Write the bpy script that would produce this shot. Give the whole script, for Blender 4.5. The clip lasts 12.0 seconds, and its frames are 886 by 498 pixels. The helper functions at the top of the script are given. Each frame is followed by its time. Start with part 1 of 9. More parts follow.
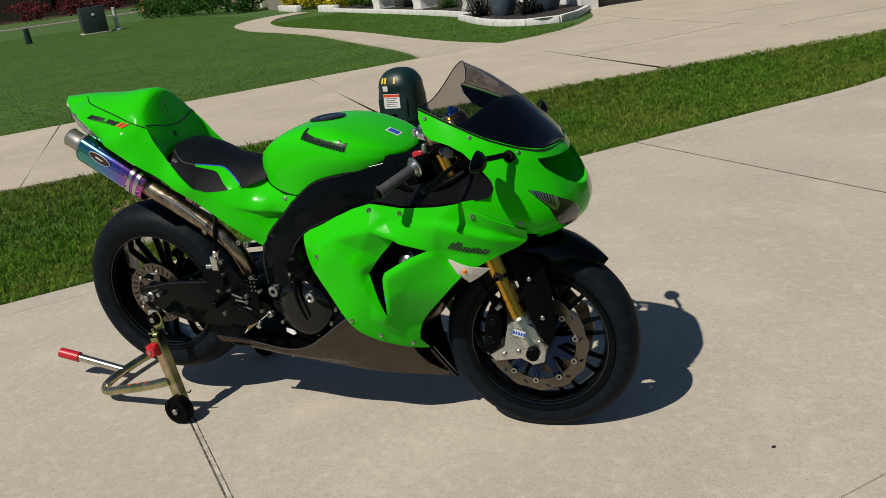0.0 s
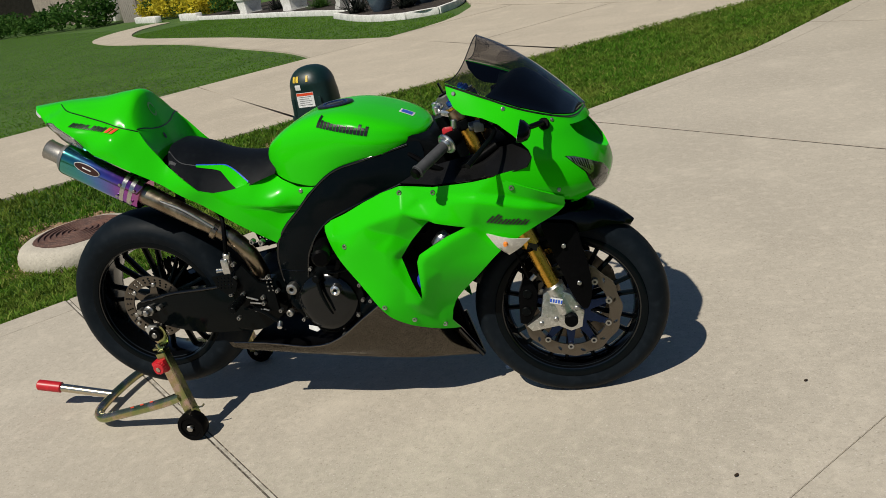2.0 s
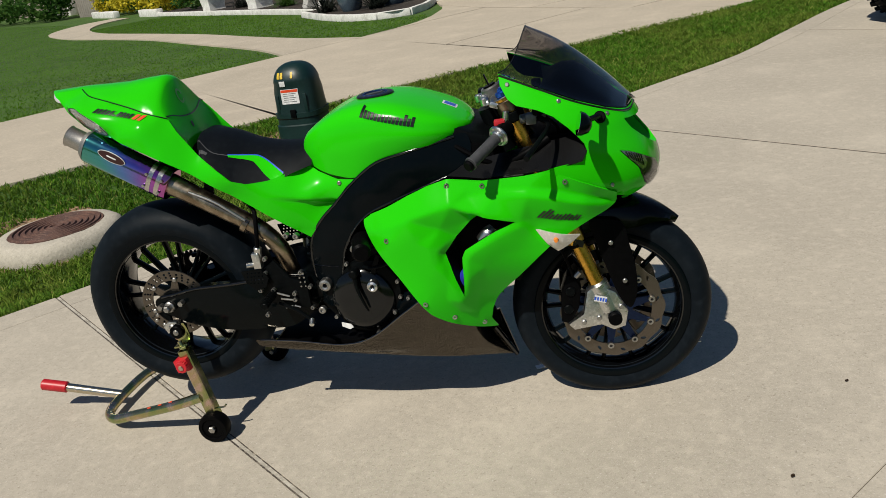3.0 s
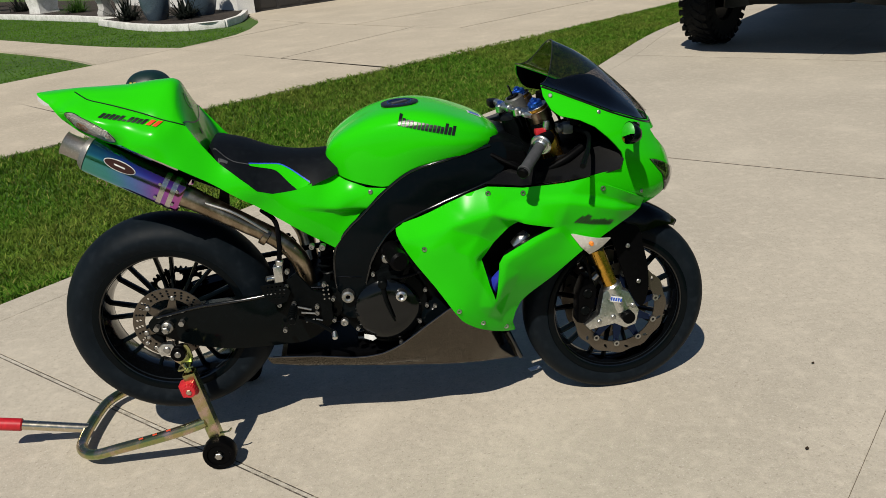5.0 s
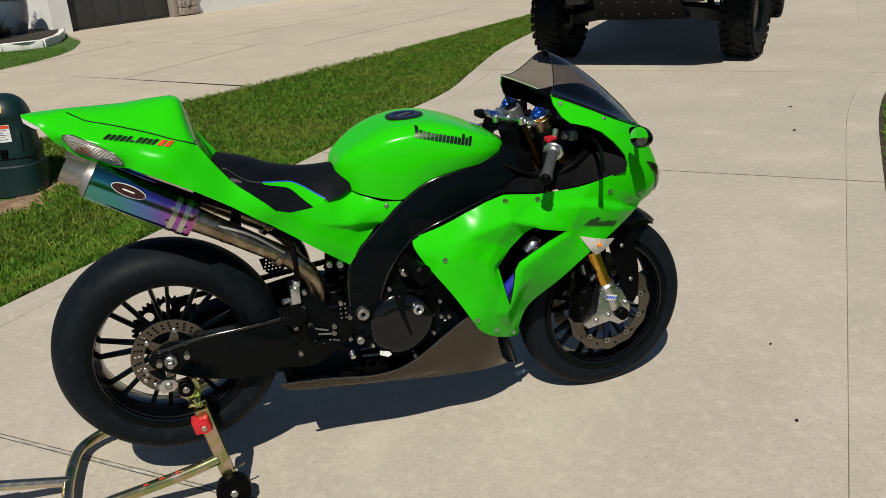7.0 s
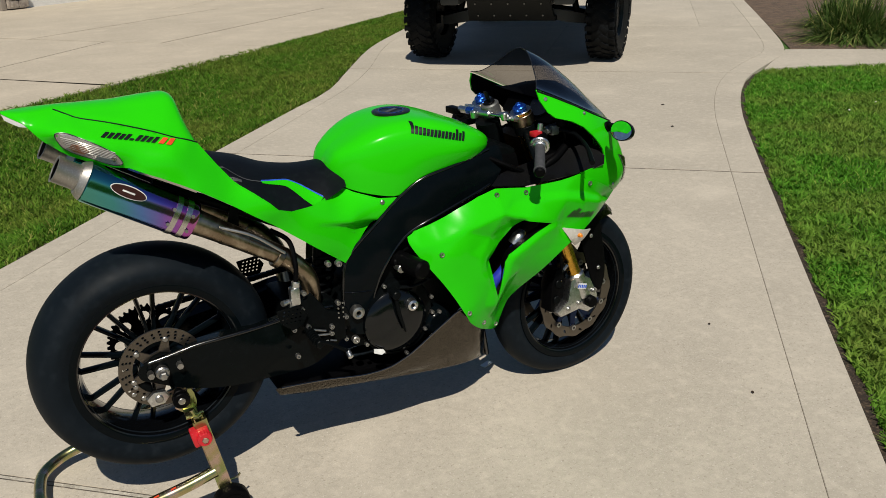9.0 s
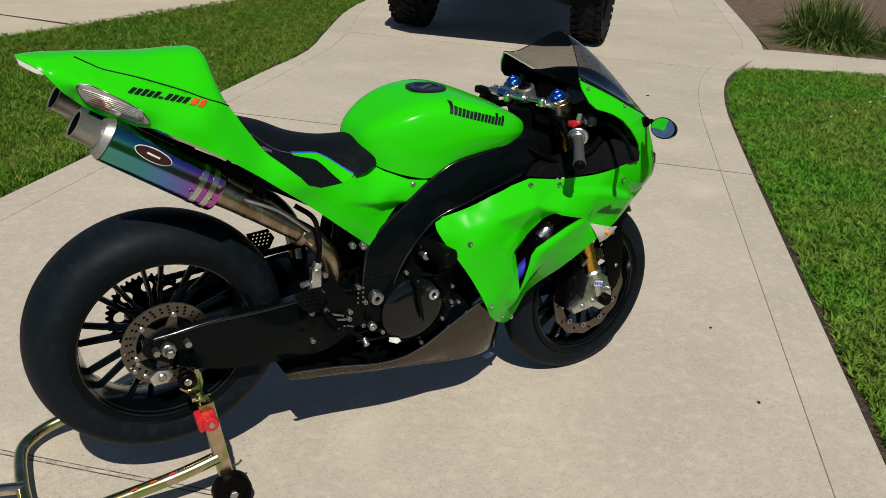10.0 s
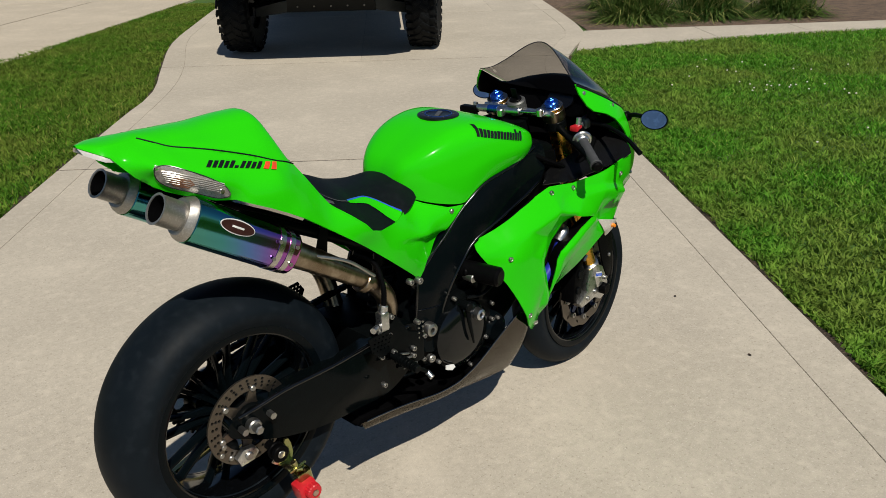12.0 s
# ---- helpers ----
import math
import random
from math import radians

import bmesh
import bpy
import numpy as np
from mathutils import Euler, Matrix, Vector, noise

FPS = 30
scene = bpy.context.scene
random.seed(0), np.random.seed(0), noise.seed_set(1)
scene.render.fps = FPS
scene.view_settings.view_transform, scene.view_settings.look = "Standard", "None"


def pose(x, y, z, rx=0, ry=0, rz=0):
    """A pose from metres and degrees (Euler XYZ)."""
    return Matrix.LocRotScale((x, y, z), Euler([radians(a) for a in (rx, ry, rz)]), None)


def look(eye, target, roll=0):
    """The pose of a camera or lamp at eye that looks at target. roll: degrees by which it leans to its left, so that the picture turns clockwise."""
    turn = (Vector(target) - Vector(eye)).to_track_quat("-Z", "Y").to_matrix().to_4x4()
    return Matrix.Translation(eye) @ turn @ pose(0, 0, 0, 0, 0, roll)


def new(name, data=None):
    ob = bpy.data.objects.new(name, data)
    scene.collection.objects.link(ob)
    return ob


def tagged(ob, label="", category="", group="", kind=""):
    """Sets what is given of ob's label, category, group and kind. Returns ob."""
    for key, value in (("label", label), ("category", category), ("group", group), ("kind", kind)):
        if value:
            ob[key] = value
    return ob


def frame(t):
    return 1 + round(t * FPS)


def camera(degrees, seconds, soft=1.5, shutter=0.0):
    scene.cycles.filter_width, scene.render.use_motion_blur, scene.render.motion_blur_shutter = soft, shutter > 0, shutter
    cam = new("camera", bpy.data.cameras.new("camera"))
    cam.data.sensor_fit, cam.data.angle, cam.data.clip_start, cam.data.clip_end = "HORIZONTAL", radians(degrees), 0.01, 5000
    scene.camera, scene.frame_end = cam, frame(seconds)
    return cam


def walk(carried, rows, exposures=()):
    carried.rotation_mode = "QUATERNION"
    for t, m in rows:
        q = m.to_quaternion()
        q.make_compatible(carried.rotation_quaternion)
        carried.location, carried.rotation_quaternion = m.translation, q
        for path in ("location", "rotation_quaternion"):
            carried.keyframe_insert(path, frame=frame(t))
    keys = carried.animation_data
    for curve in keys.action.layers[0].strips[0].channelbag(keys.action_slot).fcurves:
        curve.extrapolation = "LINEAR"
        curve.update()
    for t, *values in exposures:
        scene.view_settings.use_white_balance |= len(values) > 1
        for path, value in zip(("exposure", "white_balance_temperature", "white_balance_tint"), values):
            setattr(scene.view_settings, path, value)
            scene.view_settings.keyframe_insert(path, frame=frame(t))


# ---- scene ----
EXPOSURE = 0.0
cam = camera(55.3, 12.0, soft=0.55)
PATH = [
    (0, (2.176, -2.231, 1.434), (1.349, -0.531, 0.781), -7.6),
    (0.5, (2.065, -2.292, 1.444), (1.293, -0.572, 0.777), -10.3),
    (1, (1.955, -2.379, 1.447), (1.323, -0.614, 0.75), -10.5),
    (1.5, (1.865, -2.408, 1.453), (1.271, -0.634, 0.747), -10.5),
    (2, (1.753, -2.373, 1.436), (1.19, -0.586, 0.738), -10.7),
    (2.5, (1.625, -2.35, 1.43), (1.109, -0.549, 0.731), -9.9),
    (2.7, (1.565, -2.358, 1.429), (1.071, -0.551, 0.729), -9.4),
    (4.3, (1.077, -2.421, 1.471), (0.845, -0.58, 0.724), -7.7),
    (4.5, (0.964, -2.424, 1.478), (0.795, -0.576, 0.73), -6.9),
    (5, (0.791, -2.458, 1.495), (0.83, -0.595, 0.768), -5.0),
    (5.5, (0.597, -2.547, 1.503), (0.83, -0.691, 0.794), -4.0),
    (6, (0.472, -2.522, 1.501), (0.785, -0.675, 0.8), -3.6),
    (6.5, (0.349, -2.409, 1.506), (0.733, -0.581, 0.793), -4.4),
    (7, (0.239, -2.379, 1.52), (0.696, -0.57, 0.8), -3.9),
    (7.2, (0.181, -2.377, 1.529), (0.669, -0.579, 0.802), -3.6),
    (8.8, (-0.172, -2.287, 1.523), (0.606, -0.595, 0.792), -2.4),
    (9, (-0.175, -2.24, 1.53), (0.631, -0.564, 0.794), -1.7),
    (9.5, (-0.209, -2.129, 1.524), (0.643, -0.498, 0.742), 2.2),
    (10, (-0.317, -2.018, 1.524), (0.593, -0.426, 0.726), 4.1),
    (10.5, (-0.477, -1.944, 1.552), (0.52, -0.405, 0.754), 3.2),
    (11, (-0.588, -1.885, 1.557), (0.504, -0.412, 0.759), 1.9),
    (11.5, (-0.654, -1.752, 1.55), (0.511, -0.337, 0.75), -0.3),
    (12, (-0.799, -1.674, 1.564), (0.453, -0.321, 0.789), -1.2),
]
walk(cam, [(t, look(eye, target, roll)) for t, eye, target, roll in PATH], exposures=[(0, EXPOSURE - 0.16), (2.5, EXPOSURE - 0.1), (5.5, EXPOSURE - 0.05), (12, EXPOSURE - 0.05)])

# ---- sun and sky ----
TO_SUN = Vector((-0.28, -0.66, 0.928)).normalized()
world = bpy.data.worlds.new("sky")
scene.world = world
world.use_nodes = True
wn = world.node_tree.nodes
sky = wn.new("ShaderNodeTexSky")
sky.sky_type = "NISHITA"
sky.sun_disc = False
sky.dust_density = 0.3
sky.ozone_density = 5.0
sky.sun_elevation = math.asin(TO_SUN.z)
sky.sun_rotation = math.atan2(TO_SUN.x, TO_SUN.y)
wn["Background"].inputs["Strength"].default_value = 0.049
world.node_tree.links.new(sky.outputs[0], wn["Background"].inputs["Color"])
sun_data = bpy.data.lights.new("sun", "SUN")
sun_data.energy = 4.75
sun_data.angle = radians(0.55)
sun_data.color = (1.0, 0.945, 0.835)
sun = new("sun", sun_data)
sun.matrix_world = look(TO_SUN * 30, (0, 0, 0))

# ---- materials ----
def material(name, base, rough=0.5, metal=0.0, dark=None, light=None, big=3.0, fine=60.0, bump=0.0, bump_scale=None,
             rough_var=0.08, coat=0.0, random_tint=0.0, spec=0.5):
    """A surface with variation at two scales: a broad one between base and dark, and a fine one towards light."""
    m = bpy.data.materials.new(name)
    m.use_nodes = True
    nt = m.node_tree
    N, L = nt.nodes, nt.links
    b = N["Principled BSDF"]
    b.inputs["Metallic"].default_value = metal
    b.inputs["Coat Weight"].default_value = coat
    b.inputs["Coat Roughness"].default_value = 0.03
    b.inputs["Specular IOR Level"].default_value = spec
    dark = dark or tuple(c * 0.8 for c in base)
    light = light or tuple(min(1, c * 1.15) for c in base)
    tc = N.new("ShaderNodeTexCoord")
    n1 = N.new("ShaderNodeTexNoise")
    n1.inputs["Scale"].default_value, n1.inputs["Detail"].default_value = big, 5
    n2 = N.new("ShaderNodeTexNoise")
    n2.inputs["Scale"].default_value, n2.inputs["Detail"].default_value = fine, 3
    for n in (n1, n2):
        L.new(tc.outputs["Object"], n.inputs["Vector"])
    r1 = N.new("ShaderNodeMapRange")
    r1.inputs["From Min"].default_value, r1.inputs["From Max"].default_value = 0.35, 0.65
    r2 = N.new("ShaderNodeMapRange")
    r2.inputs["From Min"].default_value, r2.inputs["From Max"].default_value = 0.5, 0.75
    L.new(n1.outputs["Fac"], r1.inputs["Value"])
    L.new(n2.outputs["Fac"], r2.inputs["Value"])
    m1 = N.new("ShaderNodeMixRGB")
    m1.inputs[1].default_value, m1.inputs[2].default_value = (*dark, 1), (*base, 1)
    L.new(r1.outputs[0], m1.inputs[0])
    m2 = N.new("ShaderNodeMixRGB")
    m2.inputs[2].default_value = (*light, 1)
    L.new(r2.outputs[0], m2.inputs[0])
    L.new(m1.outputs[0], m2.inputs[1])
    out = m2.outputs[0]
    if random_tint:
        info = N.new("ShaderNodeObjectInfo")
        mr = N.new("ShaderNodeMapRange")
        mr.inputs["To Min"].default_value, mr.inputs["To Max"].default_value = 1 - random_tint, 1 + random_tint
        L.new(info.outputs["Random"], mr.inputs["Value"])
        vm = N.new("ShaderNodeVectorMath")
        vm.operation = "SCALE"
        L.new(out, vm.inputs[0])
        L.new(mr.outputs[0], vm.inputs["Scale"])
        out = vm.outputs[0]
    L.new(out, b.inputs["Base Color"])
    rr = N.new("ShaderNodeMapRange")
    rr.inputs["To Min"].default_value, rr.inputs["To Max"].default_value = max(0.02, rough - rough_var), min(1, rough + rough_var)
    L.new(n2.outputs["Fac"], rr.inputs["Value"])
    L.new(rr.outputs[0], b.inputs["Roughness"])
    if bump:
        nb = N.new("ShaderNodeTexNoise")
        nb.inputs["Scale"].default_value, nb.inputs["Detail"].default_value = bump_scale or fine, 4
        L.new(tc.outputs["Object"], nb.inputs["Vector"])
        bp = N.new("ShaderNodeBump")
        bp.inputs["Strength"].default_value, bp.inputs["Distance"].default_value = bump, 0.01
        L.new(nb.outputs["Fac"], bp.inputs["Height"])
        L.new(bp.outputs[0], b.inputs["Normal"])
    return m


def concrete_material(name, base, rough_cast=0.16):
    """Broom-finished concrete: blotches, fine sand, dark pits and pale worn patches."""
    m = material(name, base, 0.85, dark=tuple(c * 0.86 for c in base), light=tuple(c * 1.12 for c in base), big=1.3, fine=160,
                 bump=rough_cast, bump_scale=300 if rough_cast < 0.3 else 45, random_tint=0.035, spec=0.25)
    nt = m.node_tree
    N, L = nt.nodes, nt.links
    b = N["Principled BSDF"]
    src = b.inputs["Base Color"].links[0].from_socket
    tc = N.new("ShaderNodeTexCoord")

    def layer(src, scale, lo, hi, colour, amount, detail=2.0):
        n = N.new("ShaderNodeTexNoise")
        n.inputs["Scale"].default_value, n.inputs["Detail"].default_value = scale, detail
        L.new(tc.outputs["Object"], n.inputs["Vector"])
        r = N.new("ShaderNodeMapRange")
        r.inputs["From Min"].default_value, r.inputs["From Max"].default_value = lo, hi
        r.inputs["To Max"].default_value = amount
        L.new(n.outputs["Fac"], r.inputs["Value"])
        x = N.new("ShaderNodeMixRGB")
        x.inputs[2].default_value = (*colour, 1)
        L.new(r.outputs[0], x.inputs[0])
        L.new(src, x.inputs[1])
        return x.outputs[0]

    src = layer(src, 0.45, 0.5, 0.75, tuple(c * 0.8 for c in base), 0.6, 6)
    src = layer(src, 6.0, 0.55, 0.8, tuple(min(1, c * 1.3) for c in base), 0.3, 8)
    src = layer(src, 95, 0.6, 0.72, (0.2, 0.17, 0.13), 0.5)
    src = layer(src, 48, 0.76, 0.79, (0.1, 0.085, 0.065), 0.6)
    src = layer(src, 55, 0.45, 0.75, tuple(c * 0.7 for c in base), 0.45, 6)
    src = layer(src, 1.1, 0.52, 0.72, tuple(c * 0.84 for c in base), 0.35, 8)
    src = layer(src, 22, 0.5, 0.8, tuple(min(1, c * 1.3) for c in base), 0.5, 8)
    src = layer(src, 14, 0.6, 0.72, tuple(c * 0.82 for c in base), 0.5, 8)
    src = layer(src, 2.6, 0.58, 0.7, tuple(min(1, c * 1.22) for c in base), 0.3, 10)
    src = layer(src, 130, 0.62, 0.74, (0.64, 0.6, 0.54), 0.55)
    L.new(src, b.inputs["Base Color"])
    return m


CONCRETE = concrete_material("concrete", (0.468, 0.418, 0.342))
CONCRETE_FAR = concrete_material("weathered_concrete", (0.485, 0.422, 0.332))
COLLAR = concrete_material("cast_concrete", (0.46, 0.42, 0.35), 0.5)
JOINT = material("joint_dirt", (0.15, 0.128, 0.1), 0.95, big=30, fine=200)
FOAM = material("joint_filler", (0.5, 0.46, 0.39), 0.95, dark=(0.3, 0.27, 0.22), big=14, fine=120, bump=0.2)
EARTH = material("bare_earth", (0.035, 0.022, 0.013), 0.98, dark=(0.015, 0.01, 0.007), light=(0.12, 0.08, 0.05), big=9, fine=80, bump=1.0, bump_scale=70)
SOIL = material("lawn_soil", (0.052, 0.12, 0.01), 0.95, dark=(0.03, 0.074, 0.007), light=(0.088, 0.145, 0.019), big=0.9, fine=14, bump=0.6, bump_scale=90)
MULCH = material("mulch", (0.026, 0.018, 0.013), 0.95, dark=(0.012, 0.009, 0.007), light=(0.08, 0.055, 0.038), big=9, fine=70, bump=1.0, bump_scale=60)
BED = material("bed_straw", (0.13, 0.085, 0.055), 0.95, dark=(0.06, 0.04, 0.027), light=(0.25, 0.175, 0.115), big=7, fine=60, bump=1.0, bump_scale=70)
STRAW = material("pine_straw", (0.3, 0.19, 0.11), 0.95, dark=(0.15, 0.09, 0.05), light=(0.46, 0.33, 0.2), big=7, fine=60, bump=1.0, bump_scale=70)


def blade_material(name, a, b_, c, patch=None, much=0.65, clump=7.0):
    m = bpy.data.materials.new(name)
    m.use_nodes = True
    N, L = m.node_tree.nodes, m.node_tree.links
    b = N["Principled BSDF"]
    geo = N.new("ShaderNodeNewGeometry")
    ramp = N.new("ShaderNodeValToRGB")
    e = ramp.color_ramp.elements
    e[0].color, e[1].color = (*a, 1), (*b_, 1)
    e[1].position = 0.8
    k = e.new(1.0)
    k.color = (*c, 1)
    L.new(geo.outputs["Random Per Island"], ramp.inputs[0])
    tc = N.new("ShaderNodeTexCoord")
    n = N.new("ShaderNodeTexNoise")
    n.inputs["Scale"].default_value, n.inputs["Detail"].default_value = 1.1, 6
    L.new(tc.outputs["Object"], n.inputs["Vector"])
    r = N.new("ShaderNodeMapRange")
    r.inputs["From Min"].default_value, r.inputs["From Max"].default_value = 0.42, 0.62
    L.new(n.outputs["Fac"], r.inputs["Value"])
    x = N.new("ShaderNodeMixRGB")
    x.inputs[2].default_value = (*(patch or [0.5 * (p + q) for p, q in zip(b_, c)]), 1)
    r.inputs["To Max"].default_value = much
    L.new(r.outputs[0], x.inputs[0])
    L.new(ramp.outputs[0], x.inputs[1])
    n3 = N.new("ShaderNodeTexNoise")
    n3.inputs["Scale"].default_value, n3.inputs["Detail"].default_value = clump, 4
    L.new(tc.outputs["Object"], n3.inputs["Vector"])
    r3 = N.new("ShaderNodeMapRange")
    r3.inputs["From Min"].default_value, r3.inputs["From Max"].default_value = 0.35, 0.65
    r3.inputs["To Min"].default_value, r3.inputs["To Max"].default_value = 0.65, 1.3
    L.new(n3.outputs["Fac"], r3.inputs["Value"])
    sc_ = N.new("ShaderNodeVectorMath")
    sc_.operation = "SCALE"
    L.new(x.outputs[0], sc_.inputs[0])
    L.new(r3.outputs[0], sc_.inputs["Scale"])
    x = sc_
    L.new(x.outputs[0], b.inputs["Base Color"])
    b.inputs["Roughness"].default_value = 0.7
    b.inputs["Specular IOR Level"].default_value = 0.12
    t = N.new("ShaderNodeBsdfTranslucent")
    L.new(x.outputs[0], t.inputs["Color"])
    mix = N.new("ShaderNodeMixShader")
    mix.inputs[0].default_value = 0.4
    L.new(b.outputs[0], mix.inputs[1])
    L.new(t.outputs[0], mix.inputs[2])
    L.new(mix.outputs[0], N["Material Output"].inputs["Surface"])
    return m


GRASS = blade_material("grass", (0.053, 0.165, 0.012), (0.132, 0.262, 0.023), (0.3, 0.3, 0.08), (0.215, 0.25, 0.045), 0.55, 12.0)
GRASS_LUSH = blade_material("lush_grass", (0.066, 0.235, 0.017), (0.13, 0.325, 0.027), (0.25, 0.36, 0.064), (0.225, 0.285, 0.055), 0.68, 11.0)
GRASS_FAR = blade_material("mown_grass", (0.082, 0.2, 0.013), (0.104, 0.23, 0.016), (0.132, 0.232, 0.024))
LEAF = blade_material("leaf", (0.02, 0.07, 0.012), (0.045, 0.12, 0.02), (0.09, 0.16, 0.03))
LEAF_YELLOW = blade_material("yellow_leaf", (0.4, 0.32, 0.02), (0.6, 0.5, 0.03), (0.7, 0.62, 0.08))
LEAF_RED = blade_material("red_leaf", (0.1, 0.02, 0.025), (0.17, 0.035, 0.04), (0.2, 0.06, 0.05))
LEAF_LONG = blade_material("liriope_leaf", (0.03, 0.085, 0.014), (0.085, 0.145, 0.03), (0.42, 0.39, 0.14), (0.11, 0.16, 0.035), 0.4)
LEAF_DARK = blade_material("agave_leaf", (0.012, 0.018, 0.014), (0.025, 0.03, 0.025), (0.05, 0.05, 0.04))
FLOWER = blade_material("flower_petal", (0.6, 0.06, 0.12), (0.75, 0.1, 0.2), (0.8, 0.3, 0.35))

GREEN = material("green_paint", (0.018, 0.52, 0.0025), 0.2, dark=(0.017, 0.5, 0.0024), light=(0.02, 0.54, 0.003), coat=0.2, rough_var=0.03, fine=400, spec=0.06)
BLACK = material("black_paint", (0.0018, 0.0034, 0.0044), 0.17, rough_var=0.04, light=(0.0025, 0.0035, 0.0045), spec=0.08)
ARM_BLACK = material("deep_black_enamel", (0.0018, 0.003, 0.0034), 0.14, rough_var=0.03, spec=0.1)
FENDER = material("gloss_black_fender", (0.0022, 0.003, 0.0036), 0.12, rough_var=0.03, spec=0.4)
SATIN = material("satin_black_metal", (0.0024, 0.0031, 0.0034), 0.36, rough_var=0.1, fine=90, light=(0.003, 0.004, 0.0045), spec=0.06)
PLASTIC = material("black_plastic", (0.0022, 0.0022, 0.0025), 0.4, bump=0.1, bump_scale=500, spec=0.04)
RUBBER = material("tyre_rubber", (0.0052, 0.0082, 0.0115), 0.55, dark=(0.0034, 0.0058, 0.0085), light=(0.008, 0.0115, 0.0155), big=7, fine=40, bump=0.03, bump_scale=300, rough_var=0.1, spec=0.09)
MUD_RUBBER = material("mud_tyre_rubber", (0.0045, 0.0055, 0.0065), 0.62, spec=0.12, dark=(0.0025, 0.0032, 0.004), light=(0.009, 0.0098, 0.0105), big=12, fine=60, bump=0.3)
SEAT = material("seat_leather", (0.0035, 0.0046, 0.0065), 0.55, bump=0.06, bump_scale=400, light=(0.005, 0.0068, 0.009), spec=0.12)
BELLY = material("bronze_carbon", (0.175, 0.155, 0.13), 0.1, metal=1.0, dark=(0.15, 0.132, 0.11), rough_var=0.02)
CARBON = material("carbon_weave", (0.003, 0.003, 0.0032), 0.3, coat=0.1, fine=500, light=(0.008, 0.008, 0.009), spec=0.15)
STEEL = material("brushed_steel", (0.6, 0.58, 0.55), 0.22, metal=1.0, fine=200)
SPUN = material("spun_steel", (0.42, 0.4, 0.37), 0.45, metal=0.9, fine=250)
CAST_GREY = material("grey_casting", (0.17, 0.17, 0.165), 0.4, metal=0.7, fine=90)
ALU = material("cast_aluminium", (0.68, 0.68, 0.67), 0.3, metal=1.0, fine=120, bump=0.1)
BOLT = material("zinc_bolt", (0.42, 0.41, 0.39), 0.4, metal=1.0)
GLOSS = material("gloss_black_edge", (0.002, 0.0024, 0.003), 0.14, spec=0.6)
GOLD = material("gold_anodised", (0.75, 0.42, 0.07), 0.28, metal=1.0)
BLUE_ANO = material("blue_anodised", (0.03, 0.14, 0.62), 0.25, metal=0.9)
BLUE_HOSE = material("blue_silicone", (0.02, 0.035, 0.4), 0.4)
TITAN = material("heated_titanium_pipe", (0.32, 0.26, 0.19), 0.3, metal=1.0, dark=(0.2, 0.15, 0.1), light=(0.45, 0.38, 0.28), big=9, fine=40)
DISC = material("brake_disc_steel", (0.15, 0.128, 0.105), 0.33, metal=0.9, fine=350)
ZINC = material("yellow_zinc", (0.5, 0.4, 0.2), 0.25, metal=1.0, dark=(0.3, 0.36, 0.14), light=(0.66, 0.46, 0.42), big=14, fine=26)
RED = material("red_plastic", (0.5, 0.012, 0.02), 0.4, rough_var=0.05)
GREY_RUBBER = material("grey_grip_rubber", (0.045, 0.046, 0.05), 0.7, bump=0.1, bump_scale=400)
DECAL_BLACK = material("black_decal", (0.006, 0.006, 0.007), 0.3)
DECAL_RED = material("orange_red_decal", (0.75, 0.07, 0.02), 0.35)
DECAL_WHITE = material("white_decal", (0.75, 0.75, 0.74), 0.4)
DECAL_BLUE = material("blue_decal", (0.03, 0.1, 0.55), 0.35)
AMBER = material("amber_bulb", (0.85, 0.25, 0.03), 0.25)
PALE = material("signal_lens_reflector", (0.52, 0.48, 0.45), 0.3, metal=0.2, fine=150)
LAMP_GREY = material("projector_grey", (0.035, 0.033, 0.031), 0.2, metal=0.3)
SMOKE_IN = material("lamp_reflector", (0.7, 0.71, 0.72), 0.22, metal=1.0)
BOX_GREEN = material("utility_green", (0.0032, 0.02, 0.0185), 0.42, light=(0.005, 0.027, 0.025), big=6, fine=60)
BOX_DARK = material("cabinet_green", (0.012, 0.03, 0.024), 0.6)
YELLOW = material("yellow_marking", (0.7, 0.48, 0.04), 0.5)
RUST = material("rusty_iron", (0.13, 0.062, 0.045), 0.7, dark=(0.07, 0.035, 0.028), light=(0.2, 0.12, 0.09), big=12, fine=90, bump=0.4)
STUCCO = material("white_stucco", (0.72, 0.71, 0.68), 0.9, bump=0.4, bump_scale=90, dark=(0.66, 0.65, 0.62))
WHITE_STONE = material("white_painted_stone", (0.76, 0.75, 0.72), 0.75, dark=(0.55, 0.54, 0.5), big=7, bump=0.5, bump_scale=30)
BENCH_STONE = material("grey_cast_stone", (0.45, 0.44, 0.42), 0.85, big=10, bump=0.3)
POT = material("glazed_blue_pot", (0.06, 0.09, 0.12), 0.3, light=(0.09, 0.125, 0.165), big=8, coat=0.3)
DOOR_PAINT = material("garage_door_paint", (0.035, 0.033, 0.032), 0.55, dark=(0.028, 0.026, 0.025))
TRIM = material("taupe_trim", (0.3, 0.26, 0.22), 0.7)
ROOF = material("asphalt_shingle", (0.09, 0.085, 0.08), 0.9, big=6, bump=0.5)
BRICK = material("brick", (0.2, 0.11, 0.085), 0.9, dark=(0.14, 0.075, 0.06), light=(0.3, 0.2, 0.16), big=3, fine=12)
WOOD_GREY = material("weathered_wood", (0.28, 0.25, 0.22), 0.9, big=6, fine=50)
